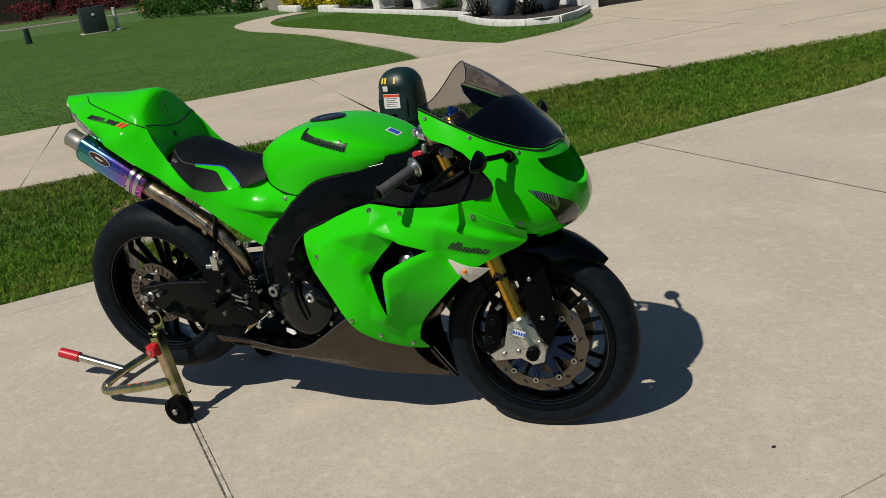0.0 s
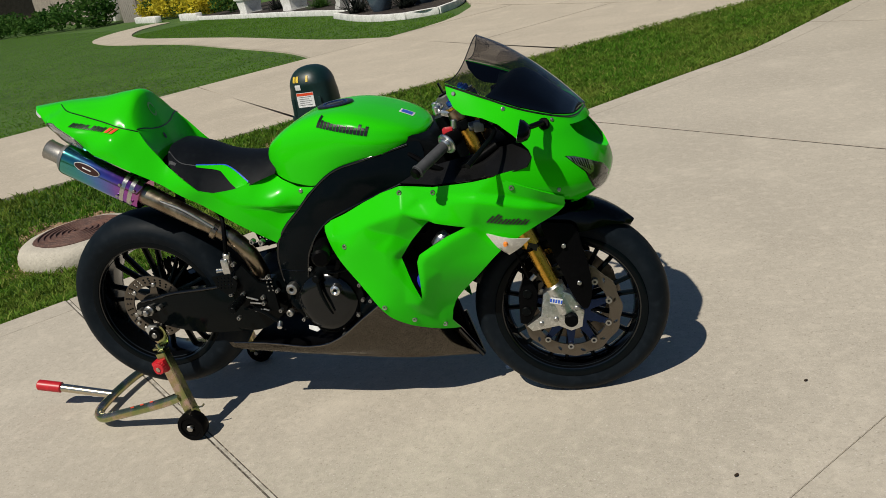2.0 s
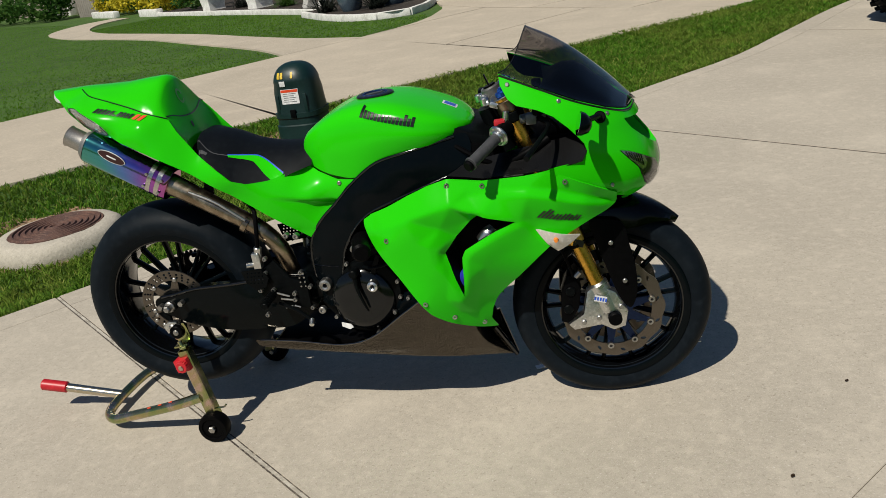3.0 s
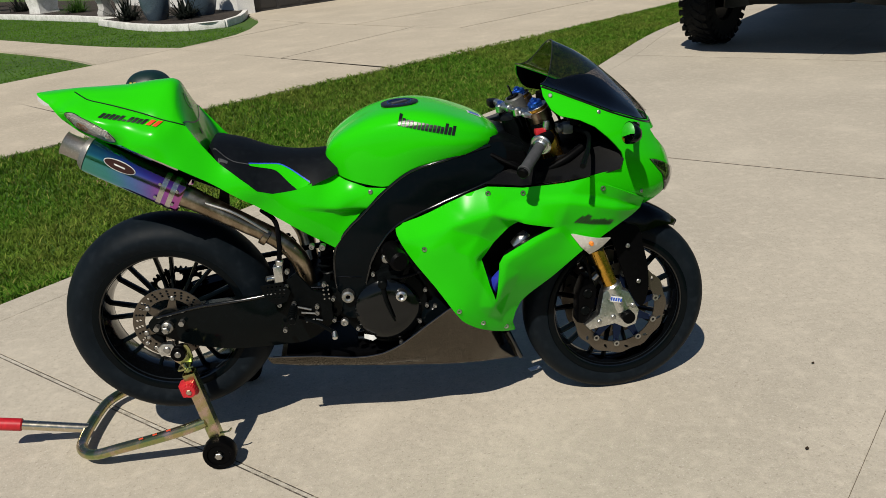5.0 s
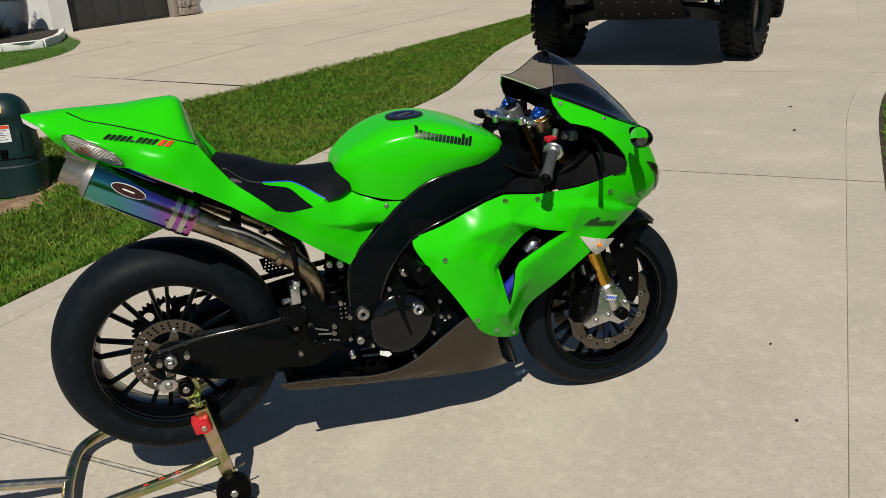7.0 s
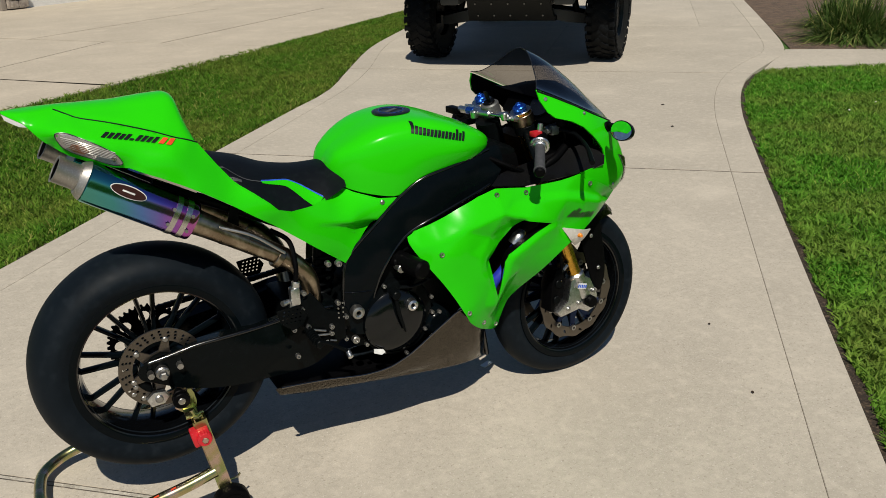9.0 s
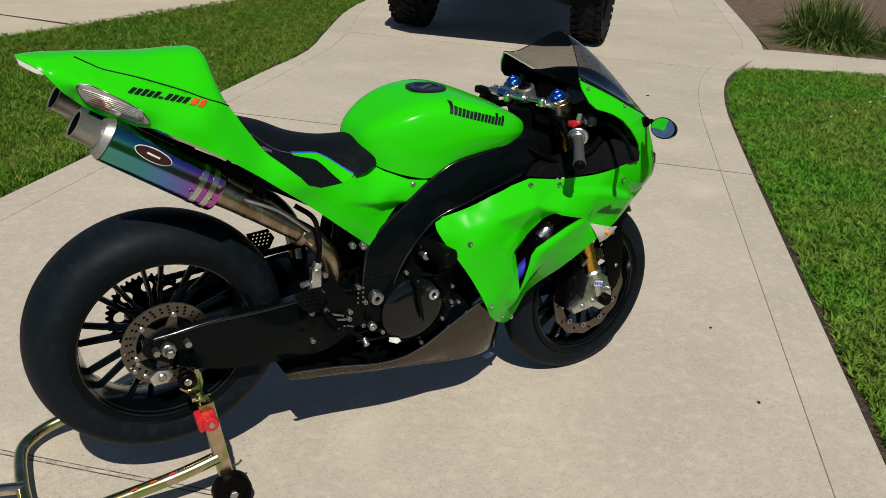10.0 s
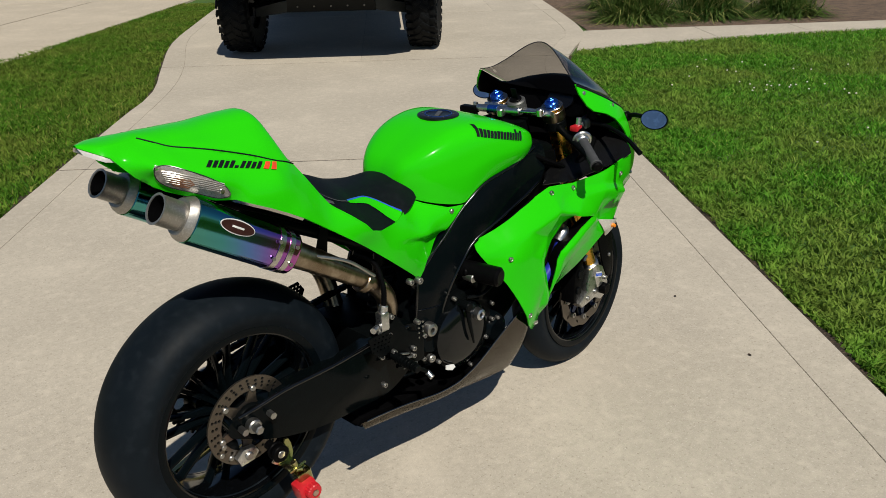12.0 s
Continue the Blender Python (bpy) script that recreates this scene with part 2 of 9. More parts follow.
FACET_STONE = material("stacked_stone", (0.32, 0.27, 0.22), 0.9, dark=(0.18, 0.15, 0.13), light=(0.5, 0.44, 0.36), big=6, fine=20, bump=0.8)
TRUCK = material("dark_truck_paint", (0.02, 0.024, 0.022), 0.4, coat=0.2)
UNDER = material("chassis_black", (0.006, 0.007, 0.007), 0.55, light=(0.011, 0.012, 0.012), spec=0.22)
ARM_GREY = material("suspension_grey", (0.035, 0.038, 0.037), 0.5)
ROAD = material("asphalt", (0.055, 0.055, 0.055), 0.9, bump=0.4, bump_scale=80)
PVC = material("pale_pvc", (0.5, 0.5, 0.45), 0.5)
ORANGE = material("orange_plastic", (0.75, 0.16, 0.03), 0.5)
SIGNAL_CLEAR = material("clear_signal_reflector", (0.68, 0.65, 0.6), 0.22, metal=0.3, fine=120)
DRY_LEAF = material("dry_leaf", (0.06, 0.035, 0.018), 0.8)
BADGE = material("dark_red_badge", (0.035, 0.008, 0.008), 0.3)
AMBER_GLASS = material("amber_reflector", (0.62, 0.27, 0.14), 0.25, metal=0.4)
MIRROR = material("mirror_glass", (0.75, 0.8, 0.85), 0.03, metal=1.0, rough_var=0.01)


def glass_material(name, tint, rough=0.02, sheen=0.88):
    m = bpy.data.materials.new(name)
    m.use_nodes = True
    N, L = m.node_tree.nodes, m.node_tree.links
    tr = N.new("ShaderNodeBsdfTransparent")
    tr.inputs["Color"].default_value = (*tint, 1)
    gl = N.new("ShaderNodeBsdfGlossy")
    gl.inputs["Roughness"].default_value = rough
    lw = N.new("ShaderNodeLayerWeight")
    lw.inputs["Blend"].default_value = 0.5
    pw = N.new("ShaderNodeMath")
    pw.operation = "POWER"
    pw.inputs[1].default_value = 3.0
    L.new(lw.outputs["Facing"], pw.inputs[0])
    fr = N.new("ShaderNodeMath")
    fr.operation = "MULTIPLY_ADD"
    fr.inputs[1].default_value, fr.inputs[2].default_value = sheen, 0.05
    L.new(pw.outputs[0], fr.inputs[0])
    mix = N.new("ShaderNodeMixShader")
    L.new(fr.outputs[0], mix.inputs[0])
    L.new(tr.outputs[0], mix.inputs[1])
    L.new(gl.outputs[0], mix.inputs[2])
    L.new(mix.outputs[0], N["Material Output"].inputs["Surface"])
    return m


SCREEN = glass_material("smoked_acrylic", (0.47, 0.455, 0.445))
LENS = glass_material("clear_lens", (0.9, 0.9, 0.9), 0.02, 0.3)
PANE = glass_material("window_glass", (0.5, 0.55, 0.55))


def burnt_titanium():
    """Silencer sleeve: temper colours that run along its length."""
    m = material("burnt_titanium", (0.4, 0.4, 0.4), 0.12, metal=1.0, rough_var=0.04)
    N, L = m.node_tree.nodes, m.node_tree.links
    b = N["Principled BSDF"]
    tc = N.new("ShaderNodeTexCoord")
    sx = N.new("ShaderNodeSeparateXYZ")
    L.new(tc.outputs["Object"], sx.inputs[0])
    n = N.new("ShaderNodeTexNoise")
    n.inputs["Scale"].default_value = 12
    L.new(tc.outputs["Object"], n.inputs["Vector"])
    a = N.new("ShaderNodeMath")
    a.operation = "MULTIPLY_ADD"
    a.inputs[1].default_value = 0.05
    L.new(n.outputs["Fac"], a.inputs[0])
    L.new(sx.outputs["X"], a.inputs[2])
    r = N.new("ShaderNodeMapRange")
    r.inputs["From Min"].default_value, r.inputs["From Max"].default_value = -0.12, 0.16
    L.new(a.outputs[0], r.inputs["Value"])
    ramp = N.new("ShaderNodeValToRGB")
    stops = [(0.0, (0.1, 0.36, 0.27)), (0.3, (0.08, 0.34, 0.36)), (0.5, (0.12, 0.24, 0.6)), (0.68, (0.22, 0.15, 0.55)), (0.85, (0.45, 0.1, 0.45)), (1.0, (0.5, 0.2, 0.35))]
    e = ramp.color_ramp.elements
    e[0].position, e[0].color = stops[0][0], (*stops[0][1], 1)
    e[1].position, e[1].color = stops[-1][0], (*stops[-1][1], 1)
    for p, c in stops[1:-1]:
        k = e.new(p)
        k.color = (*c, 1)
    L.new(r.outputs[0], ramp.inputs[0])
    L.new(ramp.outputs[0], b.inputs["Base Color"])
    return m


BURNT = burnt_titanium()

# ---- building tools ----
from mathutils.bvhtree import BVHTree
from mathutils.geometry import delaunay_2d_cdt

HOME = {}


def thing(name, at, label, category, group="", kind=""):
    """A top-level Empty at the thing's base; its parts are built in world coordinates."""
    ob = new(name)
    ob.location = at
    ob.empty_display_size = 0.1
    HOME[ob] = Matrix.Translation(at)
    return tagged(ob, label, category, group, kind)


def finish(me, material, angle=40):
    me.materials.append(material)
    for p in me.polygons:
        p.use_smooth = True
    me.set_sharp_from_angle(angle=radians(angle))


def part(name, bm, material, parent, label="", angle=40):
    """Links a bmesh as one mesh object under a thing or a part."""
    me = bpy.data.meshes.new(name)
    bmesh.ops.recalc_face_normals(bm, faces=bm.faces)
    bm.to_mesh(me)
    bm.free()
    finish(me, material, angle)
    ob = new(name, me)
    if parent is not None:
        ob.parent = parent
        if parent in HOME:
            ob.matrix_parent_inverse = HOME[parent].inverted()
    if label:
        tagged(ob, label)
    return ob


def solo(name, bm, material, label, category, group="", kind="", angle=40):
    return tagged(part(name, bm, material, None, "", angle), label, category, group, kind)


def raw(name, verts, faces, material, parent=None, smooth=True):
    me = bpy.data.meshes.new(name)
    me.from_pydata([tuple(v) for v in verts], [], faces)
    me.materials.append(material)
    for p in me.polygons:
        p.use_smooth = smooth
    ob = new(name, me)
    if parent is not None:
        ob.parent = parent
        if parent in HOME:
            ob.matrix_parent_inverse = HOME[parent].inverted()
    return ob


def box(bm, size, m=None, bevel=0.0):
    r = bmesh.ops.create_cube(bm, size=1.0, matrix=(m or Matrix()) @ Matrix.Diagonal((*size, 1)))
    if bevel:
        vs = set(r["verts"])
        es = [e for e in bm.edges if e.verts[0] in vs and e.verts[1] in vs]
        bmesh.ops.bevel(bm, geom=es, offset=bevel, segments=2, affect="EDGES", profile=0.6)
    return bm


def ring_of(centre, a, b, r, n, r2=None):
    return [centre + a * (math.cos(2 * math.pi * i / n) * r) + b * (math.sin(2 * math.pi * i / n) * (r2 or r)) for i in range(n)]


def skin(bm, rings, caps=True):
    """Joins rings of equal count into a closed skin."""
    vr = [[bm.verts.new(p) for p in ring] for ring in rings]
    n = len(vr[0])
    for p, q in zip(vr, vr[1:]):
        for i in range(n):
            bm.faces.new((p[i], p[(i + 1) % n], q[(i + 1) % n], q[i]))
    if caps:
        bm.faces.new(vr[0][::-1])
        bm.faces.new(vr[-1])
    return vr


def axes(d):
    d = d.normalized()
    up = Vector((0, 0, 1)) if abs(d.z) < 0.95 else Vector((1, 0, 0))
    a = d.cross(up).normalized()
    return a, a.cross(d).normalized()


def rod(bm, p, q, r, n=12, r2=None, bevel=0.0):
    p, q = Vector(p), Vector(q)
    a, b = axes(q - p)
    d = (q - p).normalized()
    r2 = r if r2 is None else r2
    if bevel:
        rings = [ring_of(p, a, b, r - bevel, n), ring_of(p + d * bevel, a, b, r, n), ring_of(q - d * bevel, a, b, r2, n), ring_of(q, a, b, r2 - bevel, n)]
    else:
        rings = [ring_of(p, a, b, r, n), ring_of(q, a, b, r2, n)]
    skin(bm, rings)
    return bm


def spline(pts, per=8, closed=False):
    """Catmull-Rom through the points."""
    P = [np.array(p, float) for p in pts]
    n = len(P)
    out = []
    last = n if closed else n - 1
    for i in range(last):
        p0 = P[(i - 1) % n] if closed or i else 2 * P[0] - P[1]
        p1, p2 = P[i], P[(i + 1) % n]
        p3 = P[(i + 2) % n] if closed or i + 2 < n else 2 * P[-1] - P[-2]
        for k in range(per):
            t = k / per
            out.append(0.5 * (2 * p1 + (p2 - p0) * t + (2 * p0 - 5 * p1 + 4 * p2 - p3) * t * t + (3 * p1 - p0 - 3 * p2 + p3) * t ** 3))
    if not closed:
        out.append(P[-1])
    return out


def tube(bm, pts, r, n=10, per=6, smooth=True, radii=None):
    path = [Vector(p) for p in (spline(pts, per) if smooth else pts)]
    rings = []
    a = None
    for i, p in enumerate(path):
        d = (path[min(i + 1, len(path) - 1)] - path[max(i - 1, 0)]).normalized()
        if a is None:
            a, _ = axes(d)
        a = (a - d * a.dot(d)).normalized()
        b = a.cross(d)
        rr = r if radii is None else float(np.interp(i / (len(path) - 1), np.linspace(0, 1, len(radii)), radii))
        rings.append(ring_of(p, a, b, rr, n))
    skin(bm, rings)
    return bm


def lathe(bm, profile, centre, n=48, closed=True):
    """Turns (radius, y) points about the y axis through centre."""
    c = Vector(centre)
    rings = []
    for k in range(n):
        t = 2 * math.pi * k / n
        rings.append([bm.verts.new(c + Vector((r * math.cos(t), y, r * math.sin(t)))) for r, y in profile])
    m = len(profile)
    for k in range(n):
        p, q = rings[k], rings[(k + 1) % n]
        for i in range(m if closed else m - 1):
            j = (i + 1) % m
            bm.faces.new((p[i], p[j], q[j], q[i]))
    return bm


def prism(bm, outline, y0, y1, bevel=0.0):
    """A plate: an outline in x and z, between two y."""
    vs = [bm.verts.new((x, y0, z)) for x, z in outline]
    f = bm.faces.new(vs)
    r = bmesh.ops.extrude_face_region(bm, geom=[f])
    nv = [v for v in r["geom"] if isinstance(v, bmesh.types.BMVert)]
    bmesh.ops.translate(bm, verts=nv, vec=(0, y1 - y0, 0))
    if bevel:
        al = set(vs) | set(nv)
        es = [e for e in bm.edges if e.verts[0] in al and e.verts[1] in al and (e.verts[0].co.y == e.verts[1].co.y)]
        bmesh.ops.bevel(bm, geom=es, offset=bevel, segments=2, affect="EDGES", profile=0.6)
    return bm


def inside(p, poly):
    x, y = p
    hit = False
    for (x0, y0), (x1, y1) in zip(poly, poly[1:] + poly[:1]):
        if (y0 > y) != (y1 > y) and x < (x1 - x0) * (y - y0) / (y1 - y0) + x0:
            hit = not hit
    return hit


def plate_smooth(controls):
    """A thin-plate surface y(x, z) through (x, z, y) points."""
    C = np.array(controls, float)
    P, Y = C[:, :2], C[:, 2]

    def phi(r2):
        return np.where(r2 > 1e-12, r2 * np.log(np.maximum(r2, 1e-12)), 0.0)
    n = len(P)
    K = phi(((P[:, None] - P[None]) ** 2).sum(-1)) + 1e-4 * np.eye(n)
    Q = np.c_[np.ones(n), P]
    A = np.block([[K, Q], [Q.T, np.zeros((3, 3))]])
    w = np.linalg.solve(A, np.r_[Y, 0, 0, 0])
    return lambda x, z: float(phi(((P - (x, z)) ** 2).sum(-1)) @ w[:n] + w[n] + w[n + 1] * x + w[n + 2] * z)


def faceted(nodes, creases=(), soft=0.006):
    """A moulded panel y(x, z): flat facets between (x, z, y) corners, their creases rounded over a short way."""
    co, _, fa, orig, *_ = delaunay_2d_cdt([Vector(n[:2]) for n in nodes], list(creases), [], 0, 1e-7)
    Y = np.array([nodes[o[0]][2] if o else 0.0 for o in orig])
    C = np.array([tuple(c) for c in co])
    T = np.array([f for f in fa if len(f) == 3])
    A, B, D = C[T[:, 0]], C[T[:, 1]], C[T[:, 2]]
    det = (B[:, 1] - D[:, 1]) * (A[:, 0] - D[:, 0]) + (D[:, 0] - B[:, 0]) * (A[:, 1] - D[:, 1])
    keep = np.abs(det) > 1e-9
    T, A, B, D, det = T[keep], A[keep], B[keep], D[keep], det[keep]
    ring = [(0.0, 0.0)] + [(soft * r * math.cos(a), soft * r * math.sin(a)) for r in (0.5, 1.0) for a in np.linspace(0, 2 * math.pi, 9)[:-1]]
    ring = np.array(ring)

    def y(x, z):
        q = ring + (x, z)
        dx, dz = q[:, :1] - D[:, 0], q[:, 1:] - D[:, 1]
        l1 = ((B[:, 1] - D[:, 1]) * dx + (D[:, 0] - B[:, 0]) * dz) / det
        l2 = ((D[:, 1] - A[:, 1]) * dx + (A[:, 0] - D[:, 0]) * dz) / det
        l3 = 1 - l1 - l2
        k = np.argmax(np.minimum(np.minimum(l1, l2), l3), 1)
        r = np.arange(len(q))
        return float((l1[r, k] * Y[T[k, 0]] + l2[r, k] * Y[T[k, 1]] + l3[r, k] * Y[T[k, 2]]).mean())
    return y


def sheet(outline, place, step=0.014, holes=(), thick=0.004, mirror=False, inward=(0, 1, 0)):
    """A moulded panel: a flat outline filled with fine triangles and laid on the surface place(a, b), with thickness."""
    outline = [tuple(map(float, p)) for p in outline]
    holes = [[tuple(map(float, p)) for p in h] for h in holes]

    def dense(poly):
        out = []
        for p, q in zip(poly, poly[1:] + poly[:1]):
            n = max(1, int(math.hypot(q[0] - p[0], q[1] - p[1]) / step))
            out += [(p[0] + (q[0] - p[0]) * i / n, p[1] + (q[1] - p[1]) * i / n) for i in range(n)]
        return out
    loops = [dense(outline)] + [dense(h) for h in holes]
    verts, edges = [], []
    for lp in loops:
        s = len(verts)
        verts += lp
        edges += [(s + i, s + (i + 1) % len(lp)) for i in range(len(lp))]
    rim = np.array(verts)
    x0, y0 = rim.min(0)
    x1, y1 = rim.max(0)
    row = 0
    y = y0 + step / 2
    while y < y1:
        x = x0 + (step / 2 if row % 2 else 0)
        while x < x1:
            if ((rim - (x, y)) ** 2).sum(1).min() > (0.55 * step) ** 2 and inside((x, y), loops[0]) and not any(inside((x, y), h) for h in loops[1:]):
                verts.append((x, y))
            x += step
        y += step * 0.87
        row += 1
    co, _, fa, *_ = delaunay_2d_cdt([Vector(v) for v in verts], edges, [], 0, 1e-6)
    keep = []
    for f in fa:
        c = sum((co[i] for i in f), Vector((0, 0))) / len(f)
        if inside(c, loops[0]) and not any(inside(c, h) for h in loops[1:]):
            keep.append(f)
    pts = [Vector(place(c.x, c.y)) for c in co]
    bm = bmesh.new()
    vs = [bm.verts.new(p) for p in pts]
    for f in keep:
        bm.faces.new([vs[i] for i in f])
    loose = [v for v in bm.verts if not v.link_faces]
    bmesh.ops.delete(bm, geom=loose, context="VERTS")
    bm.normal_update()
    s = Vector(inward)
    if sum((f.normal.dot(s) * f.calc_area() for f in bm.faces)) > 0:
        bmesh.ops.reverse_faces(bm, faces=bm.faces)
    bm.normal_update()
    if thick:
        # the back skin and the rim
        fr = list(bm.faces)
        back = {v: bm.verts.new(v.co - v.normal * thick) for v in list(bm.verts)}
        border = [(e.verts[0], e.verts[1], e.link_loops[0]) for e in bm.edges if len(e.link_faces) == 1]
        for f in fr:
            bm.faces.new([back[v] for v in reversed(f.verts)])
        for a, b, lo in border:
            if lo.vert is a:
                bm.faces.new((b, a, back[a], back[b]))
            else:
                bm.faces.new((a, b, back[b], back[a]))
    return bm


def socket_bolt(c, r, tall, out, n=14):
    """A socket-head bolt on the y axis: a ring with a dark hollow."""
    y = lambda t: out * t
    return lathe(bmesh.new(), [(0.001, y(tall * 0.35)), (r * 0.5, y(tall * 0.35)), (r * 0.52, y(tall)), (r * 0.85, y(tall)), (r, y(tall * 0.75)), (r, y(-tall)), (0.001, y(-tall))], c, n, False)


def mirrored(bm):
    c = bm.copy()
    bmesh.ops.scale(c, vec=(1, -1, 1), verts=c.verts)
    bmesh.ops.reverse_faces(c, faces=c.faces)
    return c


def pair(name, bm, material, parent, label="", angle=40):
    """A part and its twin on the other side of the machine."""
    c = mirrored(bm)
    return part(name, bm, material, parent, label, angle), part(name, c, material, parent, label, angle)


def grid(bm, rows, closed=False):
    vr = [[bm.verts.new(p) for p in r] for r in rows]
    for p, q in zip(vr, vr[1:]):
        n = len(p)
        for i in range(n if closed else n - 1):
            bm.faces.new((p[i], p[(i + 1) % n], q[(i + 1) % n], q[i]))
    return bm


def decal(shapes, target, project, lift=0.0012):
    """Flat shapes laid on a surface: project(a, b) gives the ray's start and way."""
    bm = bmesh.new()
    fine = []
    for poly in shapes:
        if len(poly) != 4:
            fine.append(poly)
            continue
        A, B, C, D = (np.array(p, float) for p in poly)
        at = lambda s, t: tuple((A * (1 - s) + B * s) * (1 - t) + (D * (1 - s) + C * s) * t)
        fine += [[at(i / 3, j / 3), at((i + 1) / 3, j / 3), at((i + 1) / 3, (j + 1) / 3), at(i / 3, (j + 1) / 3)] for i in range(3) for j in range(3)]
    for poly in fine:
        vs = []
        for a, b in poly:
            o, d = project(a, b)
            hit, nrm, _, _ = target.ray_cast(Vector(o), Vector(d))
            if hit is None:
                vs = None
                break
            if nrm.dot(Vector(d)) > 0:
                nrm = -nrm
            vs.append(hit + nrm * lift)
        if vs:
            try:
                bm.faces.new([bm.verts.new(v) for v in vs])
            except ValueError:
                pass
    return bm


def tree_of(obs):
    bm = bmesh.new()
    for o in obs:
        bm.from_mesh(o.data)
    t = BVHTree.FromBMesh(bm)
    bm.free()
    return t

# ---- ground, driveways and lawns ----
# u runs along the driveway towards the houses, v across it
TURN_U = math.atan2(0.773, 0.635)
UX, UY = math.cos(TURN_U), math.sin(TURN_U)


def xy(u, v):
    return (UX * u + UY * v, UY * u - UX * v)


def uv_of(x, y):
    return (UX * x + UY * y, UY * x - UX * y)


def line(pairs):
    xs, ys = zip(*pairs)
    return lambda u: float(np.interp(u, xs, ys))


def eased(pairs):
    """A curve through (u, v) points with soft bends."""
    pts = spline(pairs, 6)
    return line([(float(p[0]), float(p[1])) for p in pts])


LEFT_EDGE = eased([(-14, -1.7), (-6, -1.7), (0, -1.69), (4.5, -1.66), (5.7, -1.64), (6.8, -1.82), (8.4, -2.08), (10, -2.15), (14, -2.2), (20, -2.2)])
LEFT_LINE = eased([(-14, -1.5), (-6, -1.5), (0, -1.5), (4.5, -1.49), (5.9, -1.5), (7.0, -1.63), (8.6, -1.93), (10, -2.0), (14, -2.04), (20, -2.04)])
RIGHT_LINE = eased([(-14, 1.85), (-6, 1.85), (0, 1.85), (4, 1.84), (5.2, 1.85), (6.2, 1.93), (7.0, 2.09), (7.8, 2.36), (8.6, 2.6), (11, 2.66), (20, 2.66)])
RIGHT_EDGE = eased([(-14, 2.04), (-6, 2.04), (0, 2.04), (4, 2.04), (5.4, 2.07), (6.4, 2.18), (7.1, 2.36), (7.8, 2.62), (8.6, 2.82), (11, 2.88), (20, 2.88)])
STRIP_FAR = eased([(-14, -5.4), (-6, -5.3), (-0.7, -5.02), (2.3, -4.65), (4.2, -4.42), (7.5, -3.75), (8.6, -3.5), (11.5, -3.0), (14, -2.75), (20, -2.6)])


def smooth(t):
    t = np.clip(t, 0, 1)
    return t * t * (3 - 2 * t)


STATIONS = np.linspace(-14, 20, 120)
FAR_V, NEAR_V = [STRIP_FAR(q) for q in STATIONS], [LEFT_EDGE(q) for q in STATIONS]


def ground_z(u, v):
    """The lawn strip between the driveways is a shallow swale."""
    a, b = np.interp(u, STATIONS, FAR_V), np.interp(u, STATIONS, NEAR_V)
    s = (v - a) / (b - a)
    return -0.032 - np.interp(u, [-10, 0.4, 2.7, 5, 8.5], [0.5, 0.34, 0.165, 0.08, 0]) * smooth(s * 3.6) * smooth((1 - s) * 3.2) * (s > 0) * (s < 1)


gu = np.r_[-400, -150, -60, -25, np.arange(-14, 20, 0.25), 25, 60, 150, 400]
gv = np.r_[-400, -150, -60, -25, -12, -8, np.arange(-6, -1.4, 0.08), 0, 3, 8, 25, 60, 150, 400]
ground = bmesh.new()
grid(ground, [[(*xy(float(u), float(v)), float(ground_z(u, v))) for v in gv] for u in gu])
solo("ground", ground, SOIL, "green lawn soil with a shallow swale beside the driveway", "ground", kind="structure")


def slab(parent, outline_uv, material, top=0.0, depth=0.09, bevel=0.0012, name="slab"):
    """One cast slab with softened edges."""
    bm = bmesh.new()
    pts = [xy(u, v) for u, v in outline_uv]
    area = sum(a[0] * b[1] - b[0] * a[1] for a, b in zip(pts, pts[1:] + pts[:1]))
    if area < 0:
        pts = pts[::-1]
    vs = [bm.verts.new((x, y, top)) for x, y in pts]
    f = bm.faces.new(vs)
    r = bmesh.ops.extrude_face_region(bm, geom=[f])
    low = [v for v in r["geom"] if isinstance(v, bmesh.types.BMVert)]
    bmesh.ops.translate(bm, verts=low, vec=(0, 0, -depth))
    es = [e for e in bm.edges if abs(e.verts[0].co.z - top) < 1e-6 and abs(e.verts[1].co.z - top) < 1e-6]
    bmesh.ops.bevel(bm, geom=es, offset=bevel, segments=2, affect="EDGES")
    return part(name, bm, material, parent, angle=60)


def between(u0, u1, va, vb, gap=0.0011):
    """The outline of a slab between two cross joints and two curves."""
    us = np.linspace(u0 + 0.006, u1 - 0.006, max(2, int((u1 - u0) * 3)))
    return [(u, va(u) + gap) for u in us] + [(u, vb(u) - gap) for u in us[::-1]]


def flat(outline_uv, z, material, name, label, category, kind="structure"):
    bm = bmesh.new()
    bm.faces.new([bm.verts.new((*xy(u, v), z)) for u, v in outline_uv])
    bmesh.ops.triangulate(bm, faces=bm.faces)
    return solo(name, bm, material, label, category, kind=kind)


